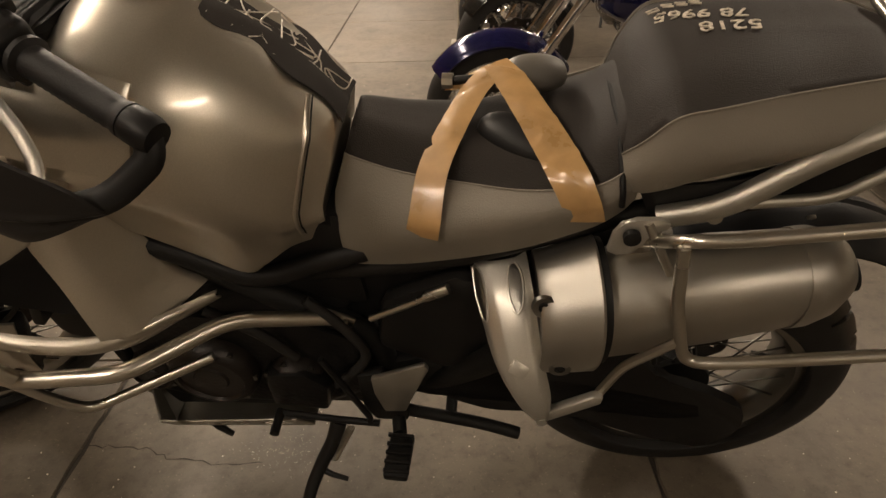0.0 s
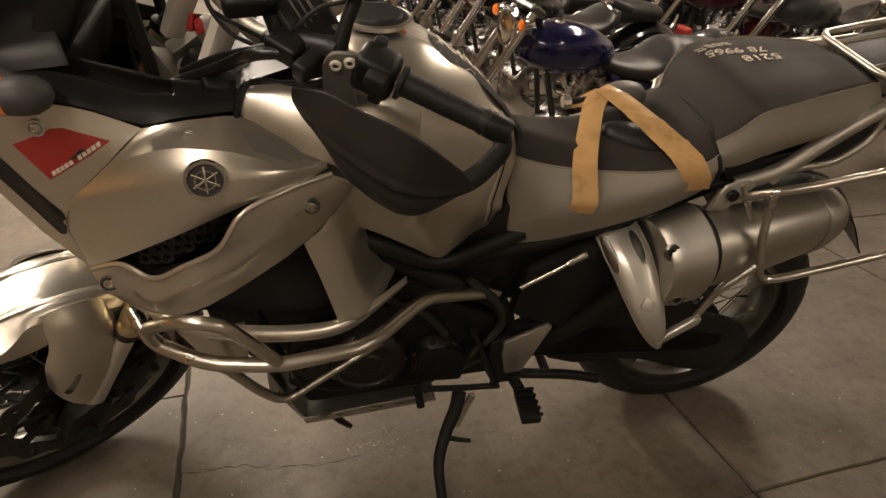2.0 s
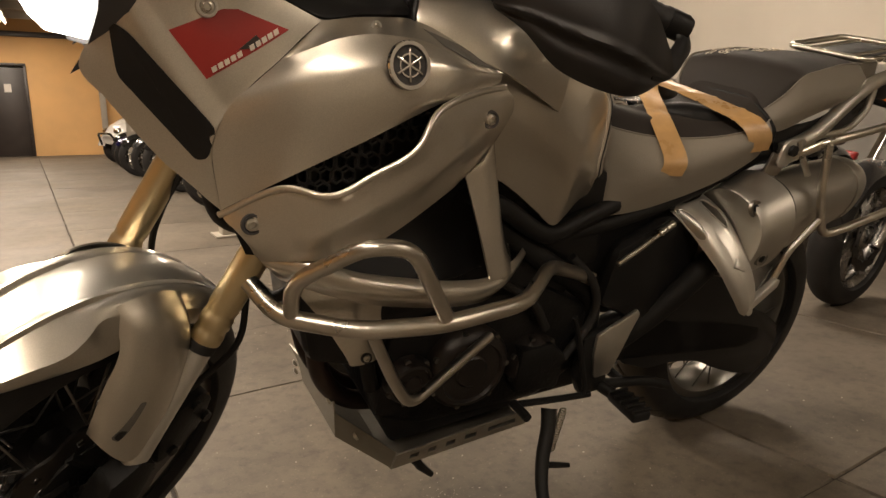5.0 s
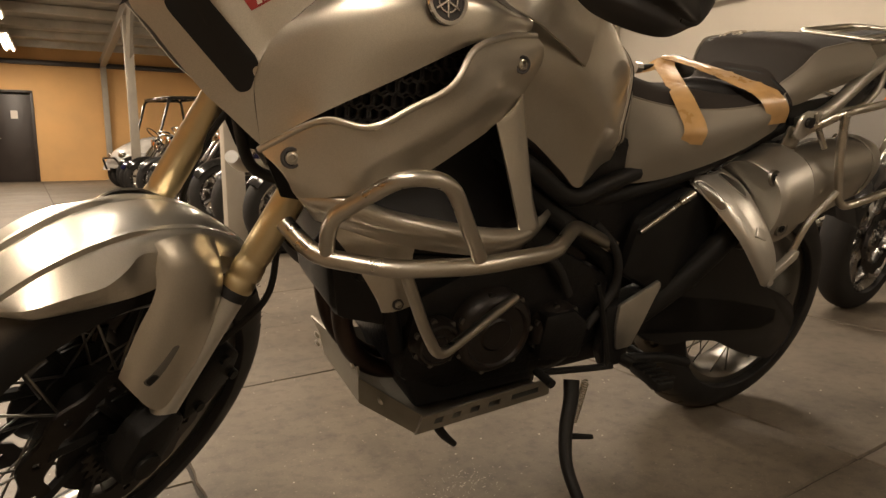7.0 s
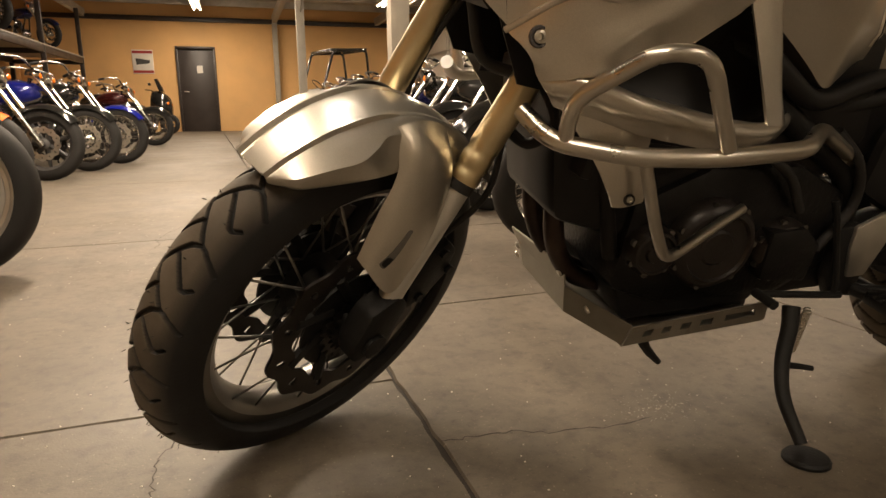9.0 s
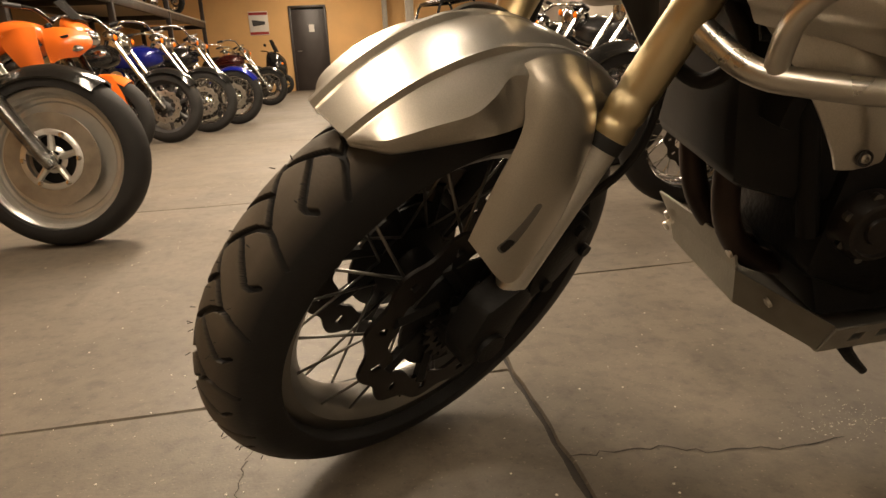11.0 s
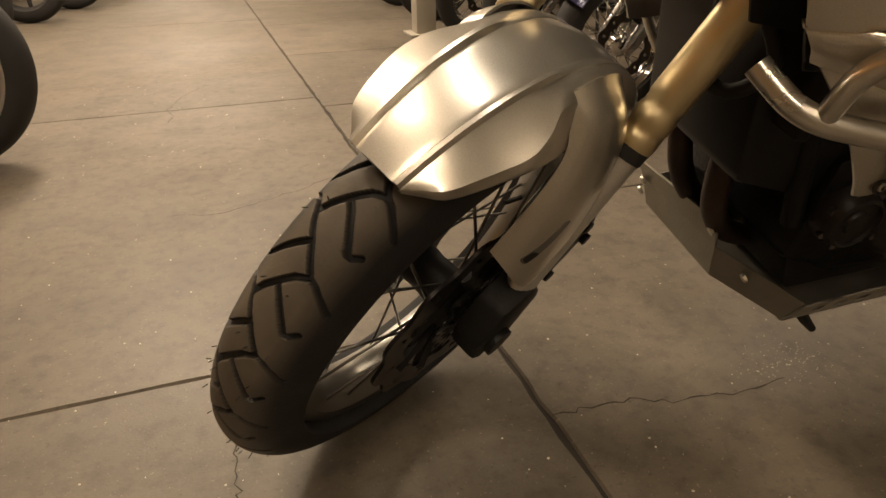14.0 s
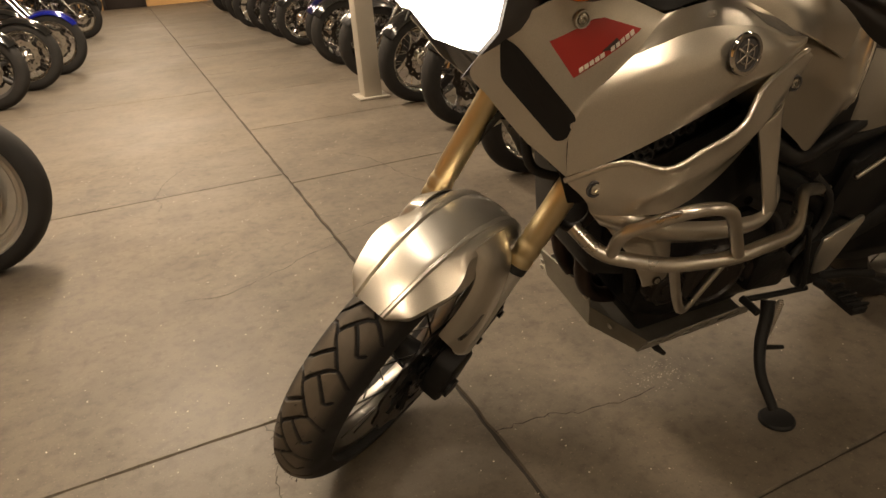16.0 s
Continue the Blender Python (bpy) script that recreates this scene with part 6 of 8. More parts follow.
bp("cap_rivet", lathe([(0, 0), (0.006, 0), (0.006, 0.004), (0, 0.004)], 10, along(c0 + ax_m * 0.292 - sd_m * 0.064 + up_m * 0.04, c0 + ax_m * 0.292 - sd_m * 0.1 + up_m * 0.05)), M_STEEL, "", MUF)
cover = [can_ring(c0 + ax_m * d + up_m * u, w, h) for d, w, h, u in ((-0.084, 0.070, 0.076, 0.004), (-0.088, 0.084, 0.090, 0.004), (-0.085, 0.087, 0.093, 0.004), (-0.065, 0.089, 0.096, 0.005), (-0.04, 0.092, 0.101, 0.007), (-0.010, 0.094, 0.106, 0.010), (-0.006, 0.091, 0.103, 0.010), (-0.005, 0.080, 0.092, 0.010))]
bp("muffler_cover", add_loft(bmesh.new(), cover), M_CAN, "satin silver muffler front cover", MUF, sharp=40)
# black band puts the shade behind the cover's rear edge into colour
bp("cover_gap_shade", add_loft(bmesh.new(), [can_ring(c0 + ax_m * d + up_m * 0.012, w, h) for d, w, h in ((-0.008, 0.086, 0.098), (0.004, 0.085, 0.097))]), M_MATT, "", MUF)
for bx, bz in ((0.487, 0.722), (0.514, 0.622)):
    near = min((p for ring in cover for p in ring if p.y < -0.16), key=lambda p: (p.x - bx) ** 2 + (p.z - bz) ** 2)
    by = near.y + 0.002
    mb = along((bx, by, bz), (bx + 0.0, by - 0.1, bz + (0.03 if bz > 0.65 else -0.01)))
    # darker alloy than the cover colours in the dimple's shade
    bp("cover_recess", lathe([(0, 0.0006), (0.011, 0.0006), (0.0155, 0.0022), (0.0175, -0.004)], 24, mb), M_RIM, "", MUF)
    bp("cover_bolt", lathe([(0, 0.0008), (0.0075, 0.0008), (0.0075, 0.0024), (0.0038, 0.0030), (0.0036, 0.001), (0, 0.001)], 14, mb), M_MATT, "", MUF)
bp("muffler_bracket", prism(smooth_poly([(0.560, 0.796), (0.568, 0.836), (0.583, 0.850), (0.628, 0.852), (0.636, 0.838), (0.612, 0.828), (0.600, 0.800), (0.582, 0.790)], 0.008), -0.194, -0.186, 0.003), M_PANEL, "satin silver muffler bracket")
bp("bracket_strut", tube([(0.606, -0.192, 0.846), (0.622, -0.200, 0.815), (0.642, -0.212, 0.778)], 0.006, 10, 0.02), M_STEEL, "bright steel strut")
bp("bracket_bolt", lathe([(0, 0), (0.011, 0), (0.011, 0.008), (0.006, 0.010), (0, 0.010)], 16, along((0.588, -0.196, 0.828), (0.588, -0.3, 0.828))), M_MATT)
blade = sheet(R3([[(0.378, -0.098, 0.692), (0.393, -0.155, 0.660), (0.421, -0.225, 0.60), (0.452, -0.254, 0.547), (0.484, -0.262, 0.506)], [(0.396, -0.114, 0.699), (0.411, -0.180, 0.666), (0.436, -0.244, 0.604), (0.464, -0.268, 0.549), (0.489, -0.268, 0.507)],
                  [(0.446, -0.122, 0.712), (0.458, -0.190, 0.682), (0.478, -0.250, 0.616), (0.497, -0.272, 0.556), (0.502, -0.269, 0.509)],
                  [(0.464, -0.112, 0.718), (0.476, -0.174, 0.688), (0.491, -0.232, 0.624), (0.506, -0.258, 0.562), (0.508, -0.262, 0.511)]]), 80, 44)
for row in blade:
    for j, p in enumerate(row):
        p.y -= 0.0055 * max(0, 1 - abs(j / 43 - 0.42) / 0.42)
shield = bp("heat_shield", add_sheet(bmesh.new(), blade, 0.006), M_PANEL, "satin silver heat shield blade with two teardrop scoops", sharp=35)
for pts in ([(0.385, 0.690), (0.391, 0.664), (0.404, 0.642), (0.411, 0.652), (0.409, 0.676), (0.399, 0.693)], [(0.437, 0.706), (0.440, 0.688), (0.453, 0.672), (0.462, 0.684), (0.461, 0.702), (0.450, 0.711)]):
    # darker alloy patch stands for the shaded hollow, ringed by a raised rim
    outline = dense(smooth_poly(pts, 0.007, 3), 0.004)
    scoop = bp("scoop", add_cover(bmesh.new(), outline, [blade], 0.0010, 0.002, 4), M_RIM, "teardrop patch in darker alloy for a scoop's shade", shield)
    rim_line = [V(x, depth_at([blade], x, z) - 0.0012, z) for x, z in outline]
    bp("scoop_rim", add_tube(bmesh.new(), rim_line, 0.0018, 6, closed=True), M_PANEL, "", scoop)
for f in (0.0, 1.0):
    fx = 0.388 + 0.062 * f
    bp("shield_bolt", lathe([(0, 0), (0.012, 0), (0.012, 0.008), (0.006, 0.010), (0, 0.010)], 16, along((fx, -0.106, 0.692 + 0.024 * f), (fx - 0.02, -0.2, 0.75 + 0.024 * f))), M_MATT, "", shield)
bp("shield_boss", box((0.027, 0.010, 0.022), pose(0.457, -0.249, 0.612, -34, 0, 0) @ pose(0, 0, 0, 0, 28, 0), 0.003), M_PANEL, "", shield)
peg_r = bmesh.new()
add_prism(peg_r, [(0.488, 0.512), (0.498, 0.498), (0.578, 0.556), (0.580, 0.572), (0.565, 0.573), (0.505, 0.527)], -0.266, -0.252, 0.003)
add_lathe(peg_r, [(0, 0), (0.008, 0), (0.008, 0.01), (0, 0.01)], 12, along((0.495, -0.266, 0.514), (0.495, -0.3, 0.514)))
bp("shield_stay", peg_r, M_PANEL, "silver stay from the shield")

# engine, frame, swingarm
eng = bmesh.new()
add_prism(eng, [(-0.26, 0.34), (-0.16, 0.30), (0.10, 0.30), (0.20, 0.36), (0.20, 0.50), (0.08, 0.56), (-0.10, 0.56), (-0.24, 0.50)], -0.135, 0.135, 0.02)
add_prism(eng, [(-0.27, 0.52), (-0.10, 0.55), (-0.06, 0.76), (-0.25, 0.74)], -0.12, 0.12, 0.015)
add_box(eng, (0.22, 0.18, 0.10), pose(-0.02, 0, 0.28), 0.02)
# added block keeps the bay dark, so no floor shows through
bp("engine_filler", prism([(-0.41, 0.71), (-0.375, 0.47), (-0.25, 0.43), (0.10, 0.46), (0.20, 0.60), (-0.1, 0.74)], -0.118, 0.118, 0.02), M_PLASTIC, "black filler block round the engine")
ENG = bp("engine", eng, M_ENGINE, "dark sooty parallel twin engine")
for k in range(4):
    bp("cooling_fin", box((0.20, 0.25, 0.006), pose(-0.165, 0, 0.565 + 0.03 * k, 0, 8, 0), 0.002), M_ENGINE, "", ENG)
for cx, cz, r, y in ((-0.085, 0.425, 0.082, -0.135), (0.065, 0.405, 0.058, -0.13), (-0.20, 0.42, 0.045, -0.13)):
    cov = lathe([(0, 0.034), (r * 0.35, 0.034), (r * 0.4, 0.030), (r * 0.72, 0.030), (r * 0.76, 0.036), (r * 0.86, 0.034), (r, 0.02), (r * 1.02, 0)], 40, along((cx, y, cz), (cx, y - 1, cz)))
    co = bp("engine_cover", cov, M_COVER, "round dark casing cover", ENG)
    for k in range(7):
        a = 2 * math.pi * k / 7
        bp("cover_bolt", lathe([(0, 0), (0.006, 0), (0.006, 0.008), (0, 0.008)], 8, along((cx + r * 0.95 * math.cos(a), y - 0.018, cz + r * 0.95 * math.sin(a)), (cx + r * 0.95 * math.cos(a), y - 1, cz + r * 0.95 * math.sin(a)))), M_SPOKE, "", co)
bp("gear_case", prism([(0.015, 0.355), (0.12, 0.345), (0.13, 0.42), (0.09, 0.455), (0.02, 0.45)], -0.172, -0.13, 0.01), M_ENGINE, "", ENG)
for s in (-1, 1):
    bp("frame_spar", tube([(-0.30, 0.06 * s, 0.93), (-0.14, 0.115 * s, 0.76), (0.05, 0.125 * s, 0.62), (0.22, 0.115 * s, 0.52), (0.23, 0.105 * s, 0.36)], 0.022, 10, 0.1), M_MATT, "black frame spar")
    bp("down_tube", tube([(-0.36, 0.05 * s, 0.86), (-0.31, 0.11 * s, 0.62), (-0.26, 0.12 * s, 0.40)], 0.014, 10, 0.06), M_MATT)
    arm_p = [(0.20, 0.425), (0.30, 0.46), (0.62, 0.39), (0.80, 0.355), (0.815, 0.30), (0.74, 0.285), (0.30, 0.345), (0.21, 0.36)]
    bp("swingarm", prism(arm_p, 0.09 * s, 0.125 * s, 0.012), M_MATT, "black swingarm")
bp("final_drive", lathe([(0, -0.05), (0.06, -0.05), (0.085, -0.03), (0.09, 0.0), (0.08, 0.03), (0, 0.035)], 32, Matrix.Translation((0.77, 0.11, 0.321))), M_MATT, "black final drive housing")
# added filler that keeps the space between tank and pillar black
bp("tank_underside", prism([(-0.24, 0.86), (-0.02, 0.80), (0.20, 0.78), (0.22, 0.58), (-0.14, 0.60), (-0.22, 0.70)], -0.118, 0.118, 0.02), M_PLASTIC, "black filler block under the tank")
airbox = bmesh.new()
add_prism(airbox, [(0.06, 0.56), (0.22, 0.52), (0.42, 0.60), (0.46, 0.72), (0.24, 0.70), (0.08, 0.67)], -0.105, 0.105, 0.02)
bp("side_cover", airbox, M_PLASTIC, "black side covers under the seat")
hug = sheet(R3([[(0.36, -0.10, 0.50), (0.45, -0.115, 0.60), (0.60, -0.10, 0.66)], [(0.37, 0, 0.53), (0.46, 0, 0.65), (0.62, 0, 0.70)], [(0.36, 0.10, 0.50), (0.45, 0.115, 0.60), (0.60, 0.10, 0.66)]]), 14, 12)
bp("inner_fender", add_sheet(bmesh.new(), hug, 0.004), M_PLASTIC)
bp("rear_cover", prism([(0.22, 0.50), (0.34, 0.44), (0.46, 0.44), (0.50, 0.52), (0.44, 0.66), (0.36, 0.68), (0.24, 0.62)], -0.14, -0.10, 0.02), M_PLASTIC, "black inner cover ahead of the wheel")
bp("chain_side_cover", prism(smooth_poly([(0.33, 0.60), (0.37, 0.66), (0.55, 0.60), (0.63, 0.52), (0.71, 0.42), (0.80, 0.385), (0.875, 0.335), (0.885, 0.265), (0.835, 0.195), (0.735, 0.222), (0.675, 0.245), (0.585, 0.288), (0.50, 0.302), (0.42, 0.30), (0.33, 0.33)], 0.02), -0.125, -0.104, 0.006), M_PLASTIC, "black swingarm and wheel cover")
rod = bp("link_rod", add_tube(bmesh.new(), [V(0.225, -0.156, 0.600), V(0.285, -0.156, 0.634), V(0.350, -0.155, 0.674)], 0.0055, 10), M_STEEL, "bare steel link rod")
bp("rod_end", add_tube(bmesh.new(), [V(0.316, -0.156, 0.655), V(0.352, -0.154, 0.674)], 0.0085, 10), M_STEEL, "", rod)

# foot controls and stands
bp("heel_plate", prism([(0.207, 0.445), (0.305, 0.492), (0.312, 0.478), (0.278, 0.395), (0.262, 0.345), (0.222, 0.342), (0.208, 0.40)], -0.166, -0.154, 0.005), M_ALU, "bead-blasted aluminium heel plate")
TEETH = []
peg = bmesh.new()
add_tube(peg, [V(0.246, -0.165, 0.318), V(0.252, -0.195, 0.318)], 0.013, 12)
add_box(peg, (0.044, 0.085, 0.02), pose(0.256, -0.24, 0.318, 0, 0, -3), 0.005)
for k in range(5):
    TEETH.append(box((0.046, 0.006, 0.008), pose(0.256, -0.206 - k * 0.017, 0.331, 0, 0, -3), 0.001))
PEG = bp("foot_peg", peg, M_MATT, "serrated black foot peg")
for tooth in TEETH:
    bp("peg_tooth", tooth, M_MATT, "", PEG)
bp("peg_bracket", prism([(0.18, 0.44), (0.225, 0.45), (0.265, 0.34), (0.262, 0.30), (0.20, 0.30), (0.18, 0.34)], -0.158, -0.135, 0.006), M_MATT)
shift = bmesh.new()
add_tube(shift, fillet([V(0.13, -0.17, 0.505), V(0.145, -0.172, 0.47), V(0.195, -0.172, 0.33), V(0.19, -0.172, 0.31)], 0.02), 0.006, 8)
add_tube(shift, [V(0.02, -0.17, 0.33), V(0.14, -0.172, 0.318), V(0.21, -0.172, 0.312)], 0.007, 8)
add_tube(shift, [V(0.022, -0.165, 0.33), V(0.022, -0.215, 0.33)], 0.009, 10)
bp("shift_lever", shift, M_MATT, "black gear lever and link")
root_inv = BIKE.matrix_basis.inverted()
foot_l = root_inv @ V(-0.07, 0.985, 0.012)
st_top = V(0.124, -0.156, 0.285)
stand = bmesh.new()
leg_line = spline([st_top, V(0.112, -0.178, 0.250), V(0.086, -0.208, 0.205), V(0.064, -0.254, 0.158), foot_l + V(0.004, 0.008, 0.016)], 6)
add_tube(stand, leg_line, [0.017 - 0.0055 * k / (len(leg_line) - 1) for k in range(len(leg_line))], 12, flat=0.8)
add_lathe(stand, [(0, 0.014), (0.020, 0.013), (0.036, 0.010), (0.040, 0.005), (0.040, 0.0), (0, 0.0)], 24, root_inv @ pose(-0.058, 0.982, 0.0008) @ pose(0, 0, 0, 90, 0, 0))
add_tube(stand, [V(0.078, -0.208, 0.196), V(0.112, -0.222, 0.196), V(0.142, -0.226, 0.190)], [0.0075, 0.006, 0.005], 8)
ST = bp("side_stand", stand, M_MATT, "black side stand on the concrete")
spring = bmesh.new()
a0, a1 = st_top + V(0.026, -0.014, 0.0), V(0.112, -0.196, 0.212)
coil = []
for k in range(150):
    f = k / 149
    coil.append(a0.lerp(a1, f) + V(0.007 * math.cos(f * 110), 0.007 * math.sin(f * 110), 0))
add_tube(spring, coil, 0.0016, 5)
bp("stand_spring", spring, M_STEEL, "", ST)
cs = bmesh.new()
add_tube(cs, fillet([V(0.24, -0.13, 0.30), V(0.40, -0.145, 0.285), V(0.47, -0.15, 0.262)], 0.05), 0.012, 10)
add_tube(cs, fillet([V(0.24, 0.13, 0.30), V(0.40, 0.145, 0.285), V(0.47, 0.15, 0.262)], 0.05), 0.012, 10)
add_tube(cs, [V(0.34, -0.14, 0.29), V(0.34, 0.14, 0.29)], 0.011, 10)
bp("centre_stand", cs, M_MATT, "folded black centre stand")
bp("sump", prism([(0.03, 0.315), (0.06, 0.292), (0.22, 0.298), (0.25, 0.33), (0.25, 0.44), (0.04, 0.44)], -0.122, 0.122, 0.012), M_MATT, "black casting behind the foot controls")
hook = bmesh.new()
add_tube(hook, fillet([V(-0.17, -0.12, 0.235), V(-0.155, -0.13, 0.205), V(-0.125, -0.135, 0.175)], 0.015), [0.009, 0.010, 0.010, 0.009, 0.009, 0.009, 0.008, 0.006], 8)
bp("drain_hook", hook, M_MATT)

# exhaust headers and skid plate
for y in (-0.055, 0.055):
    bp("exhaust_header", tube([(-0.25, y, 0.58), (-0.315, y * 1.0, 0.565), (-0.348, y * 1.0, 0.48), (-0.328, y * 0.8, 0.38), (-0.27, y * 0.5, 0.31), (-0.1, y * 0.3, 0.275)], 0.0185, 16, 0.08), M_HEADER, "heat-tinted exhaust header")
bp("exhaust_link", tube([(-0.1, -0.01, 0.27), (0.15, -0.04, 0.27), (0.30, -0.1, 0.36), (0.42, -0.15, 0.50), (0.50, -0.175, 0.62)], 0.026, 14, 0.1), M_MATT)


def plate_quad(bm, quad, thick, rows=1):
    """A flat plate from four corners."""
    q = [Vector(p) for p in quad]
    nrm = (q[1] - q[0]).cross(q[3] - q[0]).normalized() * thick
    a = [bm.verts.new(p) for p in q]
    b = [bm.verts.new(p + nrm) for p in q]
    fs = [bm.faces.new(a), bm.faces.new(b[::-1])]
    for i in range(4):
        fs.append(bm.faces.new((a[i], b[i], b[(i + 1) % 4], a[(i + 1) % 4])))
    return fs


skid = bmesh.new()
A0, A1, A2, A3 = (-0.335, 0.15, 0.345), (-0.306, -0.045, 0.350), (-0.303, -0.065, 0.263), (-0.312, 0.12, 0.268)
plate_quad(skid, [A0, A1, (-0.3035, -0.055, 0.312), (-0.320, 0.135, 0.312)], 0.004)
plate_quad(skid, [(-0.320, 0.135, 0.312), (-0.3035, -0.055, 0.312), A2, A3], 0.004)
plate_quad(skid, [A2, (-0.3035, -0.055, 0.312), (-0.228, -0.176, 0.292), (-0.224, -0.150, 0.235)], 0.004)
plate_quad(skid, [A3, A2, (-0.224, -0.150, 0.235), (-0.224, 0.150, 0.235)], 0.004)
plate_quad(skid, [A3, (-0.224, 0.150, 0.235), (-0.228, 0.176, 0.292), (-0.320, 0.135, 0.312)], 0.004)
plate_quad(skid, [(-0.224, -0.150, 0.235), (-0.224, 0.150, 0.235), (0.07, 0.150, 0.260), (0.07, -0.150, 0.260)], 0.004)
for s in (-1, 1):
    lo0, lo1 = V(-0.224, 0.151 * s, 0.235), V(0.072, 0.151 * s, 0.262)
    hi0, hi1 = V(-0.228, 0.177 * s, 0.290), V(0.05, 0.172 * s, 0.314)
    def fl(u, v):
        return lo0.lerp(lo1, u).lerp(hi0.lerp(hi1, u), v)
    cuts = [0.0, 0.11, 0.17, 0.24, 0.30, 0.37, 0.44, 0.51, 0.60, 0.69, 0.91, 1.0]
    for k in range(len(cuts) - 1):
        u0, u1 = cuts[k], cuts[k + 1]
        for v0, v1 in ((0, 0.35), (0.35, 0.7), (0.7, 1.0)):
            if (v0, k % 2) == (0.35, 1):
                continue
            plate_quad(skid, [fl(u0, v0), fl(u1, v0), fl(u1, v1), fl(u0, v1)], 0.003)
bmesh.ops.remove_doubles(skid, verts=skid.verts, dist=1e-4)
bp("sump_guard_liner", prism([(-0.255, 0.37), (-0.215, 0.268), (0.05, 0.285), (0.10, 0.36), (-0.2, 0.42)], -0.125, 0.125, 0.01), M_PLASTIC, "black shield inside the skid plate")
SKID = bp("skid_plate", skid, M_SKID, "bent aluminium skid plate with slots", sharp=15)
for bx, by_, bz in ((-0.322, 0.125, 0.314), (-0.319, 0.128, 0.292), (-0.306, -0.045, 0.335), (-0.272, -0.105, 0.288)):
    bp("skid_bolt", lathe([(0, 0), (0.008, 0), (0.007, 0.004), (0, 0.006)], 12, along((bx - 0.004, by_, bz), (bx - 0.1, by_, bz - 0.05))), M_STEEL, "", SKID)

# crash bars
for s in (-1, 1):
    def cb(pts):
        return [V(x, -y * s, z) for x, y, z in pts]
    main = fillet(cb([(-0.482, -0.195, 0.672), (-0.455, -0.243, 0.640), (-0.36, -0.300, 0.634), (-0.246, -0.322, 0.637), (-0.100, -0.305, 0.640), (0.022, -0.200, 0.640), (0.160, -0.138, 0.577)]), 0.035)
    bar = bp("crash_bar", add_tube(bmesh.new(), main, 0.0128, 14), M_STEEL, "bare steel tube crash bar")
    bp("bar_loop", add_tube(bmesh.new(), fillet(cb([(-0.440, -0.252, 0.645), (-0.446, -0.272, 0.702), (-0.375, -0.335, 0.772), (-0.315, -0.345, 0.768), (-0.246, -0.326, 0.650)]), 0.04), 0.0108, 12), M_STEEL, "", bar)
    bp("bar_v", add_tube(bmesh.new(), fillet(cb([(-0.345, -0.296, 0.632), (-0.292, -0.275, 0.52), (-0.254, -0.258, 0.458), (-0.058, -0.168, 0.498)]), 0.03), 0.0090, 12), M_STEEL, "", bar)
    flatend = bmesh.new()
    add_box(flatend, (0.055, 0.008, 0.028), Matrix.Translation((0.165, 0.136 * s, 0.573)) @ pose(0, 0, 0, 0, 25, 0), 0.003)
    add_lathe(flatend, [(0, 0), (0.010, 0), (0.010, 0.010), (0, 0.010)], 12, along((0.172, 0.138 * s, 0.57), (0.172, 0.3 * s, 0.57)))
    bp("bar_tab", flatend, M_STEEL, "", bar)
for k, pts in enumerate([[(-0.42, -0.10, 0.70), (-0.40, -0.13, 0.64), (-0.43, -0.11, 0.60), (-0.46, -0.06, 0.62)], [(-0.52, -0.06, 0.80), (-0.50, -0.07, 0.72), (-0.44, -0.10, 0.70)],
                         [(0.12, -0.14, 0.62), (0.18, -0.15, 0.56), (0.20, -0.145, 0.48), (0.14, -0.15, 0.40)], [(-0.05, -0.15, 0.60), (0.03, -0.155, 0.55), (0.08, -0.15, 0.48)]]):
    bp("hose", tube(pts, 0.009, 10, smooth=True), M_RUBBER, "black hose")

# loose mirrors taped down on the seat
def egg(a, b, c, n=20, rings=14):
    """A mirror shell, flattened on one side."""
    out = []
    for i in range(rings + 1):
        t = math.pi * i / rings
        r = math.sin(t) ** 0.7
        out.append([V(-a * math.cos(t), b * r * math.cos(2 * math.pi * k / n), c * r * math.sin(2 * math.pi * k / n) * (1 if math.sin(2 * math.pi * k / n) > 0 else 0.75)) for k in range(n)])
    return add_loft(bmesh.new(), out, cap=False)


for k, (px, py, pz, yaw, mat_m, lab) in enumerate([(0.462, -0.045, 0.860, -30, M_PLASTIC, "loose black mirror taped to the seat"), (0.470, 0.072, 0.898, 12, M_GREYP, "loose grey mirror shell taped to the seat")]):
    mir = thing("mirror", lab, "mirror", BIKE.matrix_basis @ pose(px, py, pz, 0, 4, yaw), "taped mirrors")
    part("shell", egg(0.078 - 0.030 * k, 0.040 - 0.006 * k, 0.030), mat_m, mir)
    part("stem", tube([(-0.03, 0, 0.0), (-0.09, 0.006, -0.006), (-0.12, 0.015, -0.012)], 0.007, 10, 0.03), M_PLASTIC, mir)
    part("stem_nut", lathe([(0, 0), (0.012, 0), (0.012, 0.016), (0, 0.016)], 8, along((-0.118, 0.014, -0.012), (-0.14, 0.02, -0.014))), M_STEEL, mir, "bright steel nut")

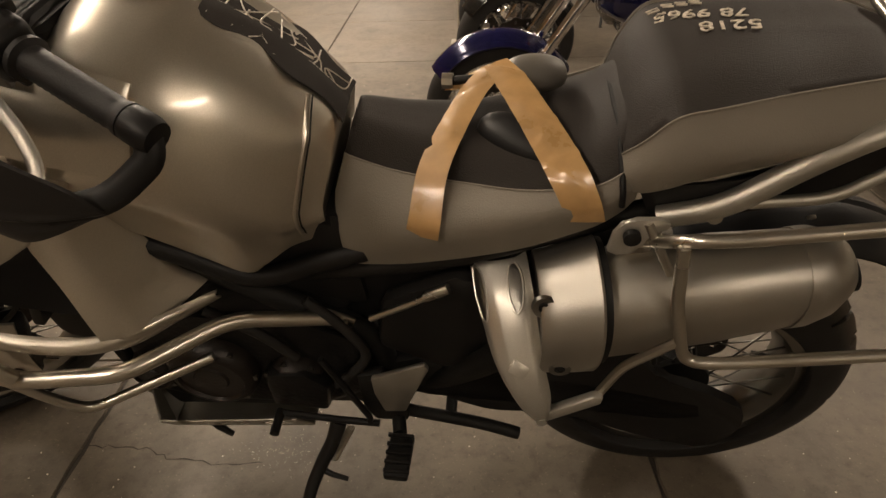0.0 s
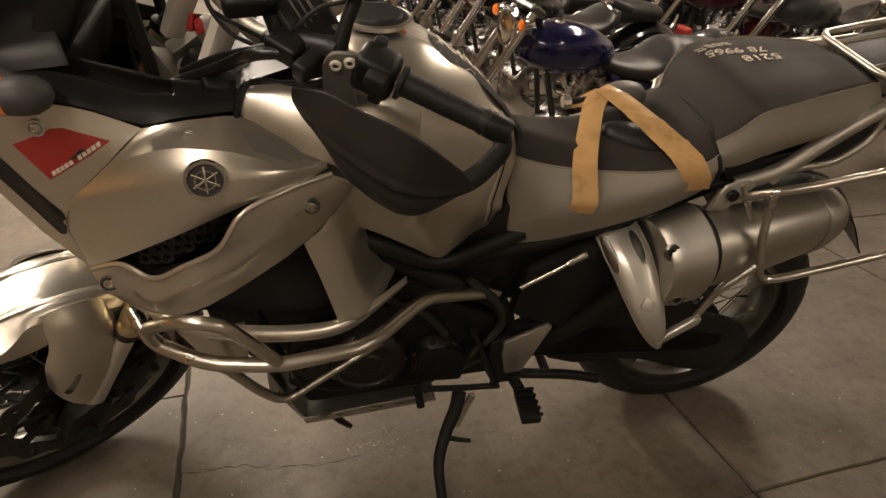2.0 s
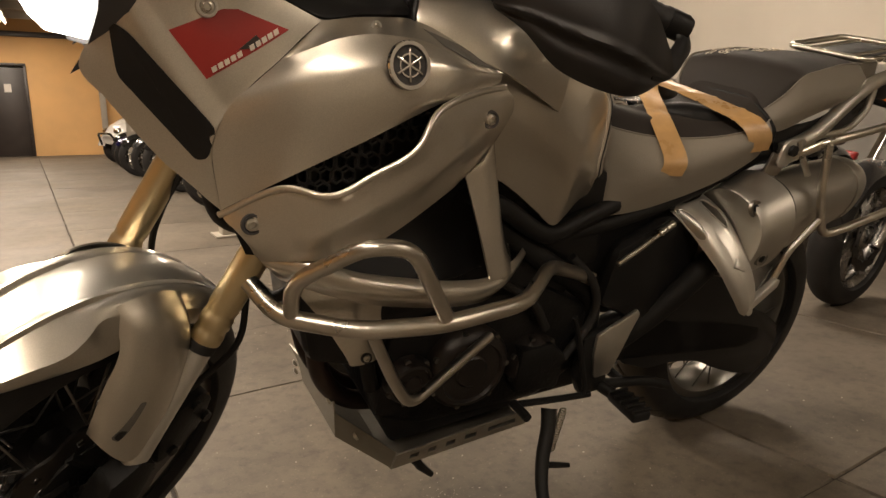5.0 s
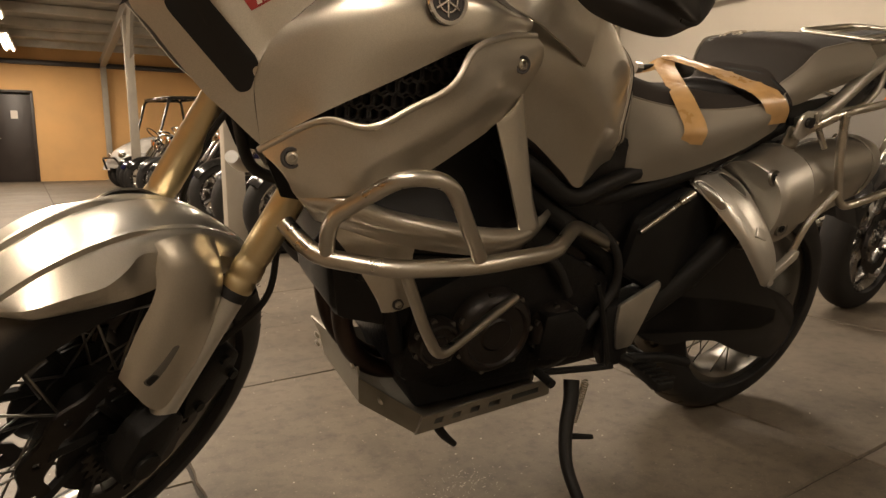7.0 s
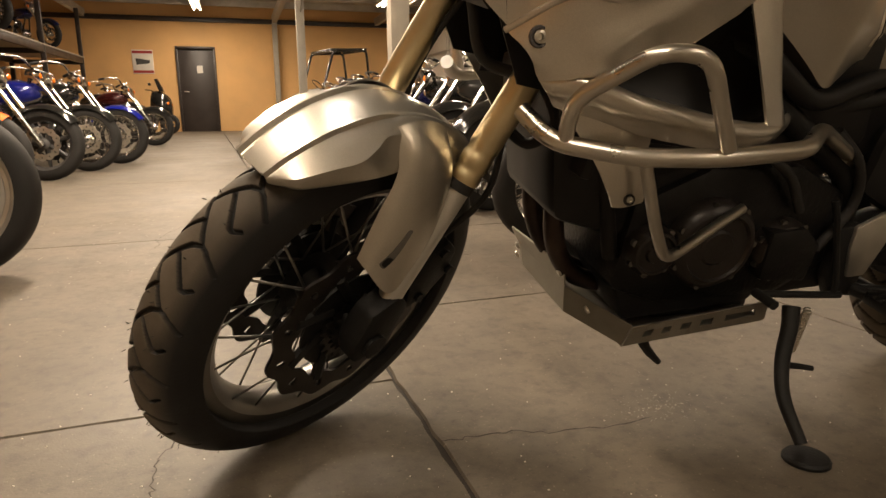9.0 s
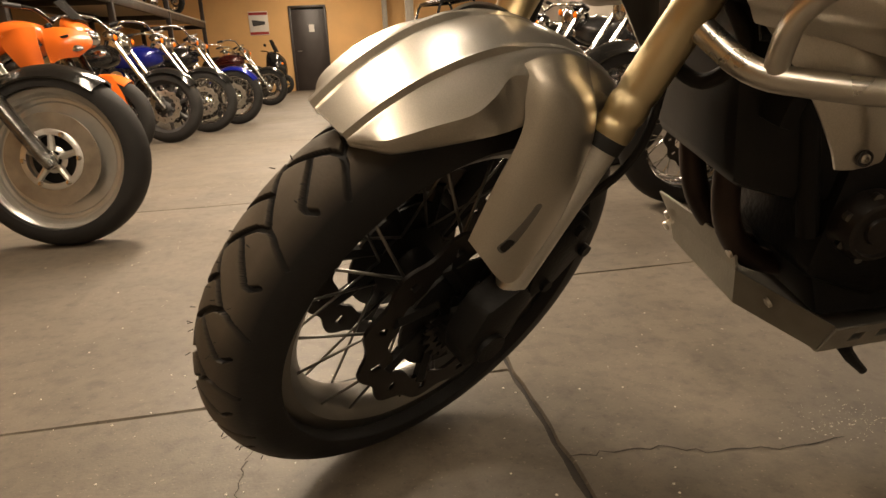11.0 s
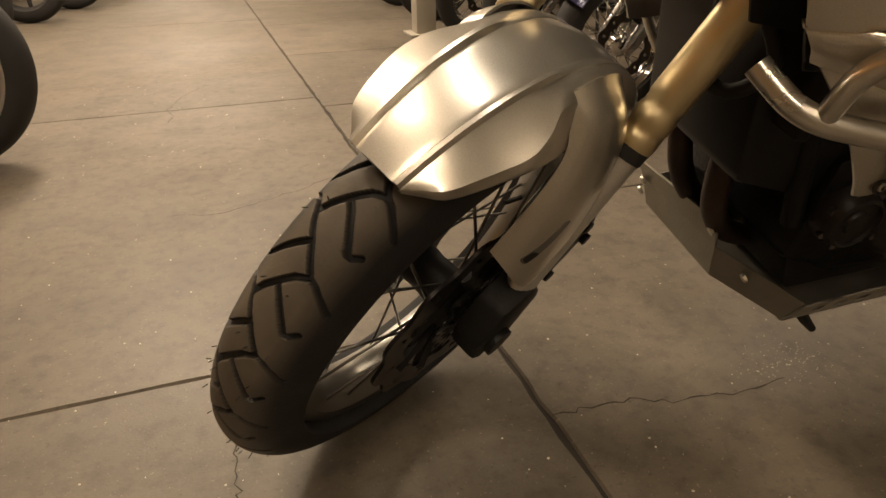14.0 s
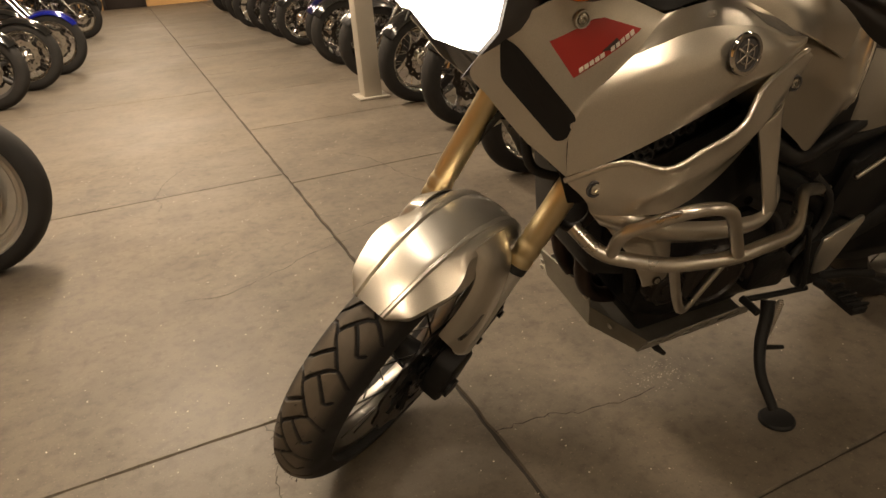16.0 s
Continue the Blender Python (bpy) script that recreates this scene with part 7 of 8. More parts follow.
tape = thing("packing_tape", "two strips of shiny tan packing tape over the mirrors and seat", "tape", BIKE.matrix_basis)
wrinkle = random.Random(23)
TAPES = [[[(0.294, -0.140, 0.772), (0.301, -0.139, 0.802), (0.312, -0.085, 0.848), (0.340, -0.02, 0.880), (0.372, 0.044, 0.903), (0.402, 0.066, 0.917)],
          [(0.317, -0.148, 0.772), (0.323, -0.148, 0.803), (0.333, -0.094, 0.849), (0.358, -0.028, 0.884), (0.388, 0.030, 0.906), (0.415, 0.056, 0.921)],
          [(0.341, -0.155, 0.772), (0.346, -0.155, 0.804), (0.354, -0.104, 0.850), (0.378, -0.04, 0.883), (0.404, 0.014, 0.906), (0.430, 0.042, 0.920)]],
         [[(0.398, 0.056, 0.918), (0.417, 0.012, 0.913), (0.442, -0.042, 0.900), (0.466, -0.095, 0.884), (0.486, -0.138, 0.868), (0.502, -0.156, 0.842), (0.512, -0.157, 0.814)],
          [(0.414, 0.064, 0.924), (0.437, 0.020, 0.921), (0.464, -0.038, 0.908), (0.490, -0.092, 0.892), (0.512, -0.142, 0.875), (0.527, -0.163, 0.847), (0.536, -0.162, 0.818)],
          [(0.430, 0.072, 0.925), (0.457, 0.028, 0.922), (0.486, -0.033, 0.911), (0.513, -0.088, 0.898), (0.537, -0.146, 0.882), (0.552, -0.170, 0.852), (0.560, -0.165, 0.822)]],
         [[(0.338, 0.060, 0.884), (0.360, 0.066, 0.894), (0.384, 0.070, 0.906), (0.404, 0.070, 0.917)], [(0.3385, 0.057, 0.8835), (0.364, 0.055, 0.892), (0.392, 0.056, 0.907), (0.414, 0.060, 0.9205)], [(0.339, 0.054, 0.883), (0.370, 0.044, 0.892), (0.400, 0.036, 0.907), (0.425, 0.050, 0.9205)]]]
for rows in TAPES:
    g = sheet(R3(rows), 56, 14)
    folds = [(wrinkle.uniform(0.05, 0.95), wrinkle.uniform(-0.5, 0.5), wrinkle.uniform(0.010, 0.022), wrinkle.uniform(-0.0016, 0.0022)) for _ in range(14)]
    for i, row in enumerate(g):
        for j, p in enumerate(row):
            f, w = i / 55, j / 13 - 0.5
            loose = min(1, max(0.25, (p.z - 0.83) / 0.03))
            p.z += loose * sum(h * max(0, 1 - abs(f - a - slope * w * 0.5) / wd) for a, slope, wd, h in folds)
    part("strip", add_sheet(bmesh.new(), g, 0.0008), M_TAPE, tape, sharp=25)


# ---- the rows of parked motorcycles ----
M_BLUE = surf("deep_blue_paint", (0.006, 0.007, 0.06), 0.16, 0.3, 0.06, 6, coat=0.9)
M_BRIGHT_BLUE = surf("bright_blue_paint", (0.008, 0.014, 0.20), 0.18, 0.2, 0.06, 6, coat=0.9)
M_BLACKP = surf("black_gloss_paint", (0.010, 0.010, 0.010), 0.14, 0, 0.1, 6, coat=0.8)
M_ORANGE = surf("orange_paint", (0.72, 0.14, 0.018), 0.25, 0, 0.05, 6, coat=0.7)
M_SLATE = surf("slate_paint", (0.055, 0.055, 0.058), 0.22, 0.4, 0.05, 6, coat=0.7)
M_MAROON = surf("maroon_paint", (0.055, 0.007, 0.007), 0.2, 0.2, 0.06, 6, coat=0.8)
M_WHITEP = surf("white_paint", (0.62, 0.60, 0.56), 0.25, 0, 0.05, 6, coat=0.6)
M_LEATHER = surf("black_leather", (0.014, 0.012, 0.011), 0.42, 0, 0.2, 9, 0.5, 240)
M_POLISH = surf("polished_casting", (0.27, 0.26, 0.25), 0.26, 1, 0.35, 20, 0.3, 90)
M_LENS = surf("lamp_lens", (0.50, 0.48, 0.45), 0.12, 1, 0.25, 60, 0.4, 90)
M_TURNED = surf("turned_alloy", (0.70, 0.68, 0.64), 0.32, 0.85, 0.12, 9, 0.06, 240)
M_WORN = surf("worn_disc_steel", (0.40, 0.36, 0.30), 0.34, 0.8, 0.25, 14, 0.1, 300)


def plain_wheel(parent, name, c, R, half, rim_r, spokes, rim_mat, cast=False, disc=True, dish=False, disc_mat=None):
    ob = part(name, lathe([(rim_r + 0.01, -half * 0.62), (rim_r - 0.012, -half * 0.5), (rim_r - 0.02, 0), (rim_r - 0.012, half * 0.5), (rim_r + 0.01, half * 0.62), (rim_r - 0.004, half * 0.66), (rim_r - 0.03, half * 0.3), (rim_r - 0.034, 0), (rim_r - 0.03, -half * 0.3), (rim_r - 0.004, -half * 0.66)], 48, closed=True), rim_mat, parent, "", Matrix.Translation(c))
    prof = []
    for k in range(17):
        a = math.pi * (k / 16) * 1.1 - 0.05 * math.pi
        prof.append((rim_r + (R - rim_r) * max(math.sin(a), 0) ** 0.55, -half * math.cos(a)))
    part("tyre", lathe(prof, 64, closed=True), M_RUBBER, ob)
    bm = bmesh.new()
    add_lathe(bm, [(0, -0.06), (0.03, -0.06), (0.05, -0.045), (0.03, -0.03), (0.03, 0.03), (0.05, 0.045), (0.03, 0.06), (0, 0.06)], 24)
    if dish:
        add_lathe(bm, [(0.088, 0.010), (0.16, 0.004), (0.202, 0.003), (0.208, 0.010), (0.219, 0.011), (0.223, 0.021), (0.233, 0.022), (0.238, 0.034), (rim_r - 0.002, 0.039), (rim_r - 0.006, 0.0), (0.088, -0.004)], 72, None, True)
        # added black disc makes the carrier's openings look shaded
        part("hub_backing", lathe([(0.03, 0.012), (0.092, 0.012), (0.092, 0.004), (0.03, 0.004)], 40, closed=True), M_MATT, ob, "black backing disc for the shade in the hub openings")
        part("brake_disc", lathe([(0.104, 0.050), (0.168, 0.050), (0.168, 0.055), (0.104, 0.055)], 72, closed=True), M_WORN, ob, "plain worn steel brake disc")
        carrier = bmesh.new()
        add_lathe(carrier, [(0.086, 0.044), (0.108, 0.044), (0.110, 0.058), (0.104, 0.062), (0.088, 0.062)], 56, None, True)
        for k in range(5):
            a = 2 * math.pi * (k + 0.3) / 5
            add_tube(carrier, [V(0.035 * math.cos(a), 0.05, 0.035 * math.sin(a)), V(0.092 * math.cos(a), 0.052, 0.092 * math.sin(a))], [0.014, 0.011], 8)
        part("disc_carrier", carrier, M_TURNED, ob, "cast disc carrier with five openings")
        part("axle_nut", lathe([(0, 0.094), (0.018, 0.092), (0.022, 0.082), (0.034, 0.080), (0.038, 0.05), (0, 0.05)], 24), M_CHROME, ob)
        for k in range(6):
            a = 2 * math.pi * k / 6
            part("dish_bolt", lathe([(0, 0), (0.010, 0), (0.009, 0.007), (0, 0.008)], 12, along((0.098 * math.cos(a), 0.060, 0.098 * math.sin(a)), (0.098 * math.cos(a), 0.1, 0.098 * math.sin(a)))), M_CHROME, ob)
    elif cast:
        for k in range(cast):
            a = 2 * math.pi * k / cast
            add_tube(bm, [V(0.03 * math.cos(a), 0, 0.03 * math.sin(a)), V((rim_r - 0.02) * math.cos(a + 0.12), 0, (rim_r - 0.02) * math.sin(a + 0.12))], [0.024, 0.015], 8)
    else:
        for k in range(spokes):
            a = 2 * math.pi * k / spokes
            s = 1 if k % 2 else -1
            ln = 0.5 if (k // 2) % 2 else -0.5
            add_tube(bm, [V(0.045 * math.cos(a + ln), 0.04 * s, 0.045 * math.sin(a + ln)), V((rim_r - 0.02) * math.cos(a), 0.008 * s, (rim_r - 0.02) * math.sin(a))], 0.0024, 5, cap=False)
    part("spokes", bm, M_CHROME if not (cast or dish) else rim_mat, ob)
    if disc:
        part("brake_disc", wave_disc(0.145, 0.10, -0.062, 12, True, 0.005), M_DISC, ob)
        if disc_mat:
            part("brake_disc", wave_disc(0.145, 0.095, 0.062, 12, True, 0.005), disc_mat, ob, "drilled bright brake disc")
    return ob


def arc_fender(c, R, a0, a1, w, n=22):
    rows = []
    for k in range(n):
        a = radians(a0 + (a1 - a0) * k / (n - 1))
        rows.append([c + V(-(R - 0.05 * abs(y) ** 2.5) * math.cos(a), w * y, (R - 0.05 * abs(y) ** 2.5) * math.sin(a)) for y in (-1, -0.85, -0.5, 0, 0.5, 0.85, 1)])
    bm = bmesh.new()
    outer = [[bm.verts.new(p) for p in r] for r in rows]
    inner = [[bm.verts.new(p + (c - p).normalized() * 0.006) for p in r] for r in rows]
    for g in (outer, inner):
        for i in range(n - 1):
            for j in range(6):
                bm.faces.new((g[i][j], g[i + 1][j], g[i + 1][j + 1], g[i][j + 1]))
    for i in range(n - 1):
        for j in (0, 6):
            bm.faces.new((outer[i][j], outer[i + 1][j], inner[i + 1][j], inner[i][j]))
    for i in (0, n - 1):
        for j in range(6):
            bm.faces.new((outer[i][j], outer[i][j + 1], inner[i][j + 1], inner[i][j]))
    return bm


def blob(c, sizes, n=20):
    """A rounded body lofted along x from (x, half width, top, bottom)."""
    fine = [spline([V(r[k], 0, 0) for r in sizes], 5) for k in range(4)]
    rings = []
    for i in range(len(fine[0])):
        x, w, t, b = (fine[k][i].x for k in range(4))
        w, h = max(w, 0.002), max((t - b) / 2, 0.002)
        rings.append([c + V(x, w * math.copysign(abs(math.cos(a)) ** 0.8, math.cos(a)), (t + b) / 2 + h * math.copysign(abs(math.sin(a)) ** 0.8, math.sin(a))) for a in (2 * math.pi * k / n for k in range(n))])
    return add_loft(bmesh.new(), rings)


def cruiser(paint, label, m, group, cast=0, raked=33, fat=0.062, screen=False, bags=False, fender=None, seat_hi=0.0, chrome_fork=True, dish=False, wheel_mat=None, disc_mat=None):
    """A chromed cruiser; its front points along -x, tyres on z = 0."""
    o = thing("motorcycle", label, "motorcycle", m, group)
    fender = fender or paint
    f, r = V(-0.84, 0, 0.32), V(0.78, 0, 0.31)
    plain_wheel(o, "front_wheel", f, 0.32, fat, 0.256 if dish else 0.235, 36, M_TURNED if dish else (wheel_mat or (M_POLISH if cast else M_CHROME)), cast, not dish, dish, disc_mat)
    plain_wheel(o, "rear_wheel", r, 0.31, 0.078, 0.20, 36, M_CHROME if not cast else M_POLISH, cast)
    ax = V(math.sin(radians(raked)), 0, math.cos(radians(raked)))
    for s in (-1, 1):
        y = 0.095 * s
        leg = part("fork_leg", add_tube(bmesh.new(), [f + V(0, y, 0) + ax * 0.30, f + V(0, y, 0) + ax * 0.80], 0.0215, 16), M_CHROME if chrome_fork else M_BLACKP, o, "chrome fork leg")
        part("fork_slider", add_tube(bmesh.new(), [f + V(0, y, 0) - ax * 0.03, f + V(0, y, 0) + ax * 0.02, f + V(0, y, 0) + ax * 0.33], [0.02, 0.028, 0.029], 16), M_POLISH, leg)
    top = f + ax * 0.78
    part("fork_yoke", box((0.09, 0.24, 0.04), Matrix.Translation(top) @ pose(0, 0, 0, 0, raked, 0), 0.012, 3), M_POLISH, o)
    part("front_fender", arc_fender(f, 0.34 if dish else 0.35, 52 if dish else 34, 150, 0.078), fender, o)
    part("rear_fender", arc_fender(r, 0.355, 30, 165, 0.105), paint, o)
    head = top + V(-0.10, 0, -0.09)
    hl = part("headlamp", lathe([(0, 0.15), (0.04, 0.145), (0.075, 0.10), (0.092, 0.03), (0.095, 0.0), (0.088, -0.006)], 32, along(head, head + V(1, 0, -0.05))), M_CHROME, o, "round chrome headlamp")
    part("lens", lathe([(0, -0.022), (0.05, -0.018), (0.088, 0.0), (0.088, 0.004), (0, 0.004)], 32, along(head, head + V(1, 0, -0.05))), M_LENS, hl)
    for s in (-1, 1):
        hb = fillet([top + V(0.03, 0, 0.04), top + V(0.04, 0.09 * s, 0.07), top + V(0.02, 0.22 * s, 0.11), top + V(0.14, 0.36 * s, 0.12), top + V(0.26, 0.42 * s, 0.08)], 0.07)
        bar = part("handlebar", add_tube(bmesh.new(), hb, 0.012, 12), M_CHROME, o)
        e0, e1 = hb[-1].lerp(hb[-2], 0.95), hb[-1]
        part("grip", add_tube(bmesh.new(), [e0, e1 + (e1 - e0).normalized() * 0.02], 0.018, 12), M_GRIP, bar)
        part("lever", add_tube(bmesh.new(), [e0 + V(-0.03, -0.03 * s, 0.0), e0 + V(-0.04, 0.06 * s, -0.01), e1 + V(-0.05, 0, -0.02)], 0.006, 8), M_CHROME, bar)
        ind = part("turn_signal", lathe([(0, 0.05), (0.018, 0.045), (0.028, 0.02), (0.029, 0.0), (0, -0.002)], 20, along(head + V(0.01, 0.15 * s, 0.04), head + V(1, 0.15 * s, 0.04))), M_CHROME, o, "chrome turn signal with an orange lens")
        part("lens", lathe([(0, -0.014), (0.02, -0.010), (0.027, 0.0), (0, 0.003)], 20, along(head + V(0.008, 0.15 * s, 0.04), head + V(1, 0.15 * s, 0.04))), M_AMBER, ind)
        part("stalk", add_tube(bmesh.new(), [head + V(0.03, 0.13 * s, 0.04), head + V(0.05, 0.06 * s, 0.05)], 0.007, 8), M_CHROME, ind)
        part("frame_tube", tube([tuple(top + V(0.06, 0.02 * s, -0.05)), (-0.22, 0.10 * s, 0.36), (-0.12, 0.12 * s, 0.20), (0.30, 0.13 * s, 0.22), (0.42, 0.12 * s, 0.50), (0.78, 0.11 * s, 0.56)], 0.016, 10, 0.08), M_BLACKP, o)
        part("shock", add_tube(bmesh.new(), [V(0.62, 0.13 * s, 0.56), V(0.75, 0.14 * s, 0.34)], 0.026, 12), M_CHROME, o)
        part("foot_peg", tube([(-0.16, 0.13 * s, 0.25), (-0.16, 0.26 * s, 0.25)], 0.014, 8), M_RUBBER, o)
        pipe = part("exhaust", tube([(0.02, 0.10 * s, 0.52), (-0.06, 0.17 * s, 0.44), (0.0, 0.18 * s, 0.28), (0.25, 0.18 * s, 0.26), (0.95, 0.19 * s, 0.30)], 0.026, 14, 0.08), M_CHROME, o, "chrome exhaust pipe")
        part("silencer", add_tube(bmesh.new(), [V(0.36, 0.185 * s, 0.268), V(0.42, 0.186 * s, 0.27), V(1.0, 0.195 * s, 0.30)], [0.028, 0.043, 0.046], 18), M_CHROME, pipe)
        if bags:
            part("side_bag", box((0.42, 0.16, 0.26), pose(0.82, 0.26 * s, 0.52), 0.05, 4), M_LEATHER, o, "black leather side bag")
    part("fuel_tank", blob(V(0, 0, 0), [(-0.44, 0.03, 0.80, 0.74), (-0.38, 0.10, 0.865, 0.70), (-0.26, 0.148, 0.90, 0.66), (-0.10, 0.145, 0.885, 0.66), (0.04, 0.09, 0.82, 0.67), (0.10, 0.03, 0.76, 0.70)]), paint, o, "glossy teardrop tank")
    part("fuel_cap", lathe([(0, 0.014), (0.03, 0.014), (0.036, 0.004), (0.036, 0)], 24, Matrix.Translation((-0.24, 0, 0.895)) @ pose(0, 0, 0, 90, 0, 0)), M_CHROME, o)
    part("rider_seat", blob(V(0, 0, 0), [(0.02, 0.06, 0.73, 0.66), (0.14, 0.13, 0.70 + seat_hi * 0.3, 0.62), (0.30, 0.165, 0.70 + seat_hi * 0.5, 0.60), (0.40, 0.15, 0.76 + seat_hi, 0.62), (0.46, 0.12, 0.78 + seat_hi, 0.64)]), M_LEATHER, o, "black leather seat")
    part("pillion_seat", blob(V(0, 0, 0), [(0.42, 0.06, 0.78, 0.66), (0.50, 0.11, 0.80, 0.66), (0.66, 0.12, 0.79, 0.665), (0.80, 0.09, 0.765, 0.66), (0.84, 0.04, 0.73, 0.67)]), M_LEATHER, o)
    eng = bmesh.new()
    add_prism(eng, [(-0.22, 0.24), (0.26, 0.24), (0.32, 0.36), (0.24, 0.46), (-0.18, 0.46), (-0.26, 0.36)], -0.13, 0.13, 0.03)
    E_ = part("engine", eng, M_POLISH, o, "chromed air-cooled V-twin")
    for lean_, cx in ((-24, -0.10), (24, 0.12)):
        cyl = bmesh.new()
        prof = [(0, 0.0)]
        for k in range(8):
            prof += [(0.054, 0.02 * k + 0.018), (0.068, 0.02 * k + 0.020), (0.068, 0.02 * k + 0.028), (0.054, 0.02 * k + 0.030)]
        prof += [(0.055, 0.20), (0, 0.20)]
        add_lathe(cyl, prof, 20, Matrix.Translation((cx, 0, 0.44)) @ pose(0, 0, 0, 90, 0, 0) @ Matrix.Rotation(radians(lean_), 4, "Z"))
        part("cylinder", cyl, M_POLISH if paint is not M_BLACKP else M_ENGINE, E_)
    for cx, rr in ((-0.06, 0.085), (0.14, 0.07)):
        part("engine_cover", lathe([(0, 0.04), (rr * 0.8, 0.036), (rr, 0.02), (rr, 0)], 32, along((cx, -0.13, 0.345), (cx, -1, 0.345))), M_CHROME, E_)
    part("air_cleaner", lathe([(0, 0.05), (0.07, 0.045), (0.08, 0.02), (0.08, 0)], 32, along((0.0, 0.10, 0.58), (0.0, 1, 0.58))), M_CHROME, E_)
    part("side_cover", prism([(0.14, 0.44), (0.34, 0.42), (0.40, 0.58), (0.20, 0.62)], -0.12, 0.12, 0.02), paint, o)
    part("tail_lamp", box((0.05, 0.12, 0.06), pose(1.10, 0, 0.58), 0.015, 3), M_RED, o)
    part("side_stand", tube([(-0.05, -0.14, 0.24), (-0.08, -0.24, 0.02), (-0.03, -0.27, 0.012)], 0.011, 8, 0.03), M_BLACKP, o)
    if screen:
        sc = sheet(R3([[(-0.60, -0.2, 0.98), (-0.62, 0, 0.98), (-0.60, 0.2, 0.98)], [(-0.50, -0.24, 1.2), (-0.54, 0, 1.22), (-0.50, 0.24, 1.2)], [(-0.40, -0.16, 1.42), (-0.43, 0, 1.46), (-0.40, 0.16, 1.42)]]), 16, 14)
        scr = part("windscreen", add_sheet(bmesh.new(), sc, 0.004), M_CLEAR, o, "clear touring windscreen")
        scr.visible_shadow = False
    return o


def sport(paint, label, m, group):
    """A naked sport bike with a big cast front wheel."""
    o = thing("motorcycle", label, "motorcycle", m, group)
    f, r = V(-0.70, 0, 0.305), V(0.72, 0, 0.315)
    plain_wheel(o, "front_wheel", f, 0.305, 0.06, 0.222, 0, M_POLISH, 5)
    plain_wheel(o, "rear_wheel", r, 0.315, 0.09, 0.222, 0, M_POLISH, 5)
    ax = V(math.sin(radians(25)), 0, math.cos(radians(25)))
    for s in (-1, 1):
        y = 0.10 * s
        leg = part("fork_leg", add_tube(bmesh.new(), [f + V(0, y, 0) + ax * 0.28, f + V(0, y, 0) + ax * 0.72], 0.027, 16), M_BLACKP, o)
        part("fork_slider", add_tube(bmesh.new(), [f + V(0, y, 0), f + V(0, y, 0) + ax * 0.3], [0.03, 0.022], 16), M_CHROME, leg)
        part("brake_disc", wave_disc(0.155, 0.10, 0.068 * s, 10), M_DISC, o, "", Matrix.Translation(f))
        part("brake_caliper", box((0.05, 0.05, 0.11), Matrix.Translation(f + V(0.13, 0.085 * s, 0.07)) @ pose(0, 0, 0, 0, -50, 0), 0.012, 3), M_GREY, o)
        for rows, nm in (([[(-0.66, -0.09, 0.90), (-0.52, -0.15, 0.93), (-0.40, -0.17, 0.92)], [(-0.69, -0.10, 0.82), (-0.54, -0.19, 0.83), (-0.42, -0.20, 0.80)], [(-0.60, -0.12, 0.74), (-0.50, -0.18, 0.72), (-0.44, -0.19, 0.68)]], "side_fairing"),
                         ([[(-0.34, -0.15, 0.94), (-0.24, -0.19, 0.93), (-0.10, -0.19, 0.90)], [(-0.37, -0.18, 0.80), (-0.27, -0.21, 0.79), (-0.16, -0.21, 0.78)], [(-0.40, -0.16, 0.60), (-0.36, -0.18, 0.58), (-0.31, -0.18, 0.57)]], "radiator_shroud")):
            side = sheet(R3(rows), 14, 12)
            if s > 0:
                side = [[V(p.x, -p.y, p.z) for p in row] for row in side]
            part(nm, add_sheet(bmesh.new(), side, 0.005, s), paint, o)
        part("fairing_vent", box((0.10, 0.012, 0.018), pose(-0.53, 0.185 * s, 0.86, 0, 12, 0), 0.004), M_PLASTIC, o)
        part("marker_lamp", blob(V(-0.60, 0.145 * s, 0), [(-0.05, 0.004, 0.80, 0.78), (0.0, 0.022, 0.815, 0.765), (0.06, 0.004, 0.80, 0.78)]), M_LENS, o)
        hb = fillet([f + ax * 0.76, f + ax * 0.78 + V(0.02, 0.14 * s, 0.05), f + ax * 0.78 + V(0.10, 0.36 * s, 0.04)], 0.05)
        part("handlebar", add_tube(bmesh.new(), hb, 0.012, 12), M_BLACKP, o)
        part("grip", add_tube(bmesh.new(), [hb[-1].lerp(hb[-2], 0.7), hb[-1]], 0.018, 12), M_GRIP, o)
        part("frame_spar", tube([(-0.32, 0.08 * s, 0.86), (-0.05, 0.16 * s, 0.72), (0.22, 0.13 * s, 0.42)], 0.032, 10, 0.1), M_POLISH, o)
    part("front_fender", arc_fender(f, 0.325, 56, 128, 0.066), paint, o)
    for s in (-1, 1):
        flap = sheet(R3([[(-0.775, -0.066, 0.605), (-0.735, -0.068, 0.615), (-0.66, -0.07, 0.60)], [(-0.835, -0.080, 0.50), (-0.80, -0.085, 0.50), (-0.755, -0.085, 0.48)], [(-0.872, -0.082, 0.40), (-0.85, -0.088, 0.395), (-0.83, -0.086, 0.385)]]), 10, 8)
        if s > 0:
            flap = [[V(p.x, -p.y, p.z) for p in row] for row in flap]
        part("fender_flap", add_sheet(bmesh.new(), flap, 0.004, s), paint, o)
    part("headlamp", blob(V(0, 0, 0), [(-0.66, 0.02, 0.90, 0.86), (-0.63, 0.10, 0.94, 0.82), (-0.55, 0.13, 1.0, 0.80), (-0.48, 0.10, 1.02, 0.84)]), paint, o)
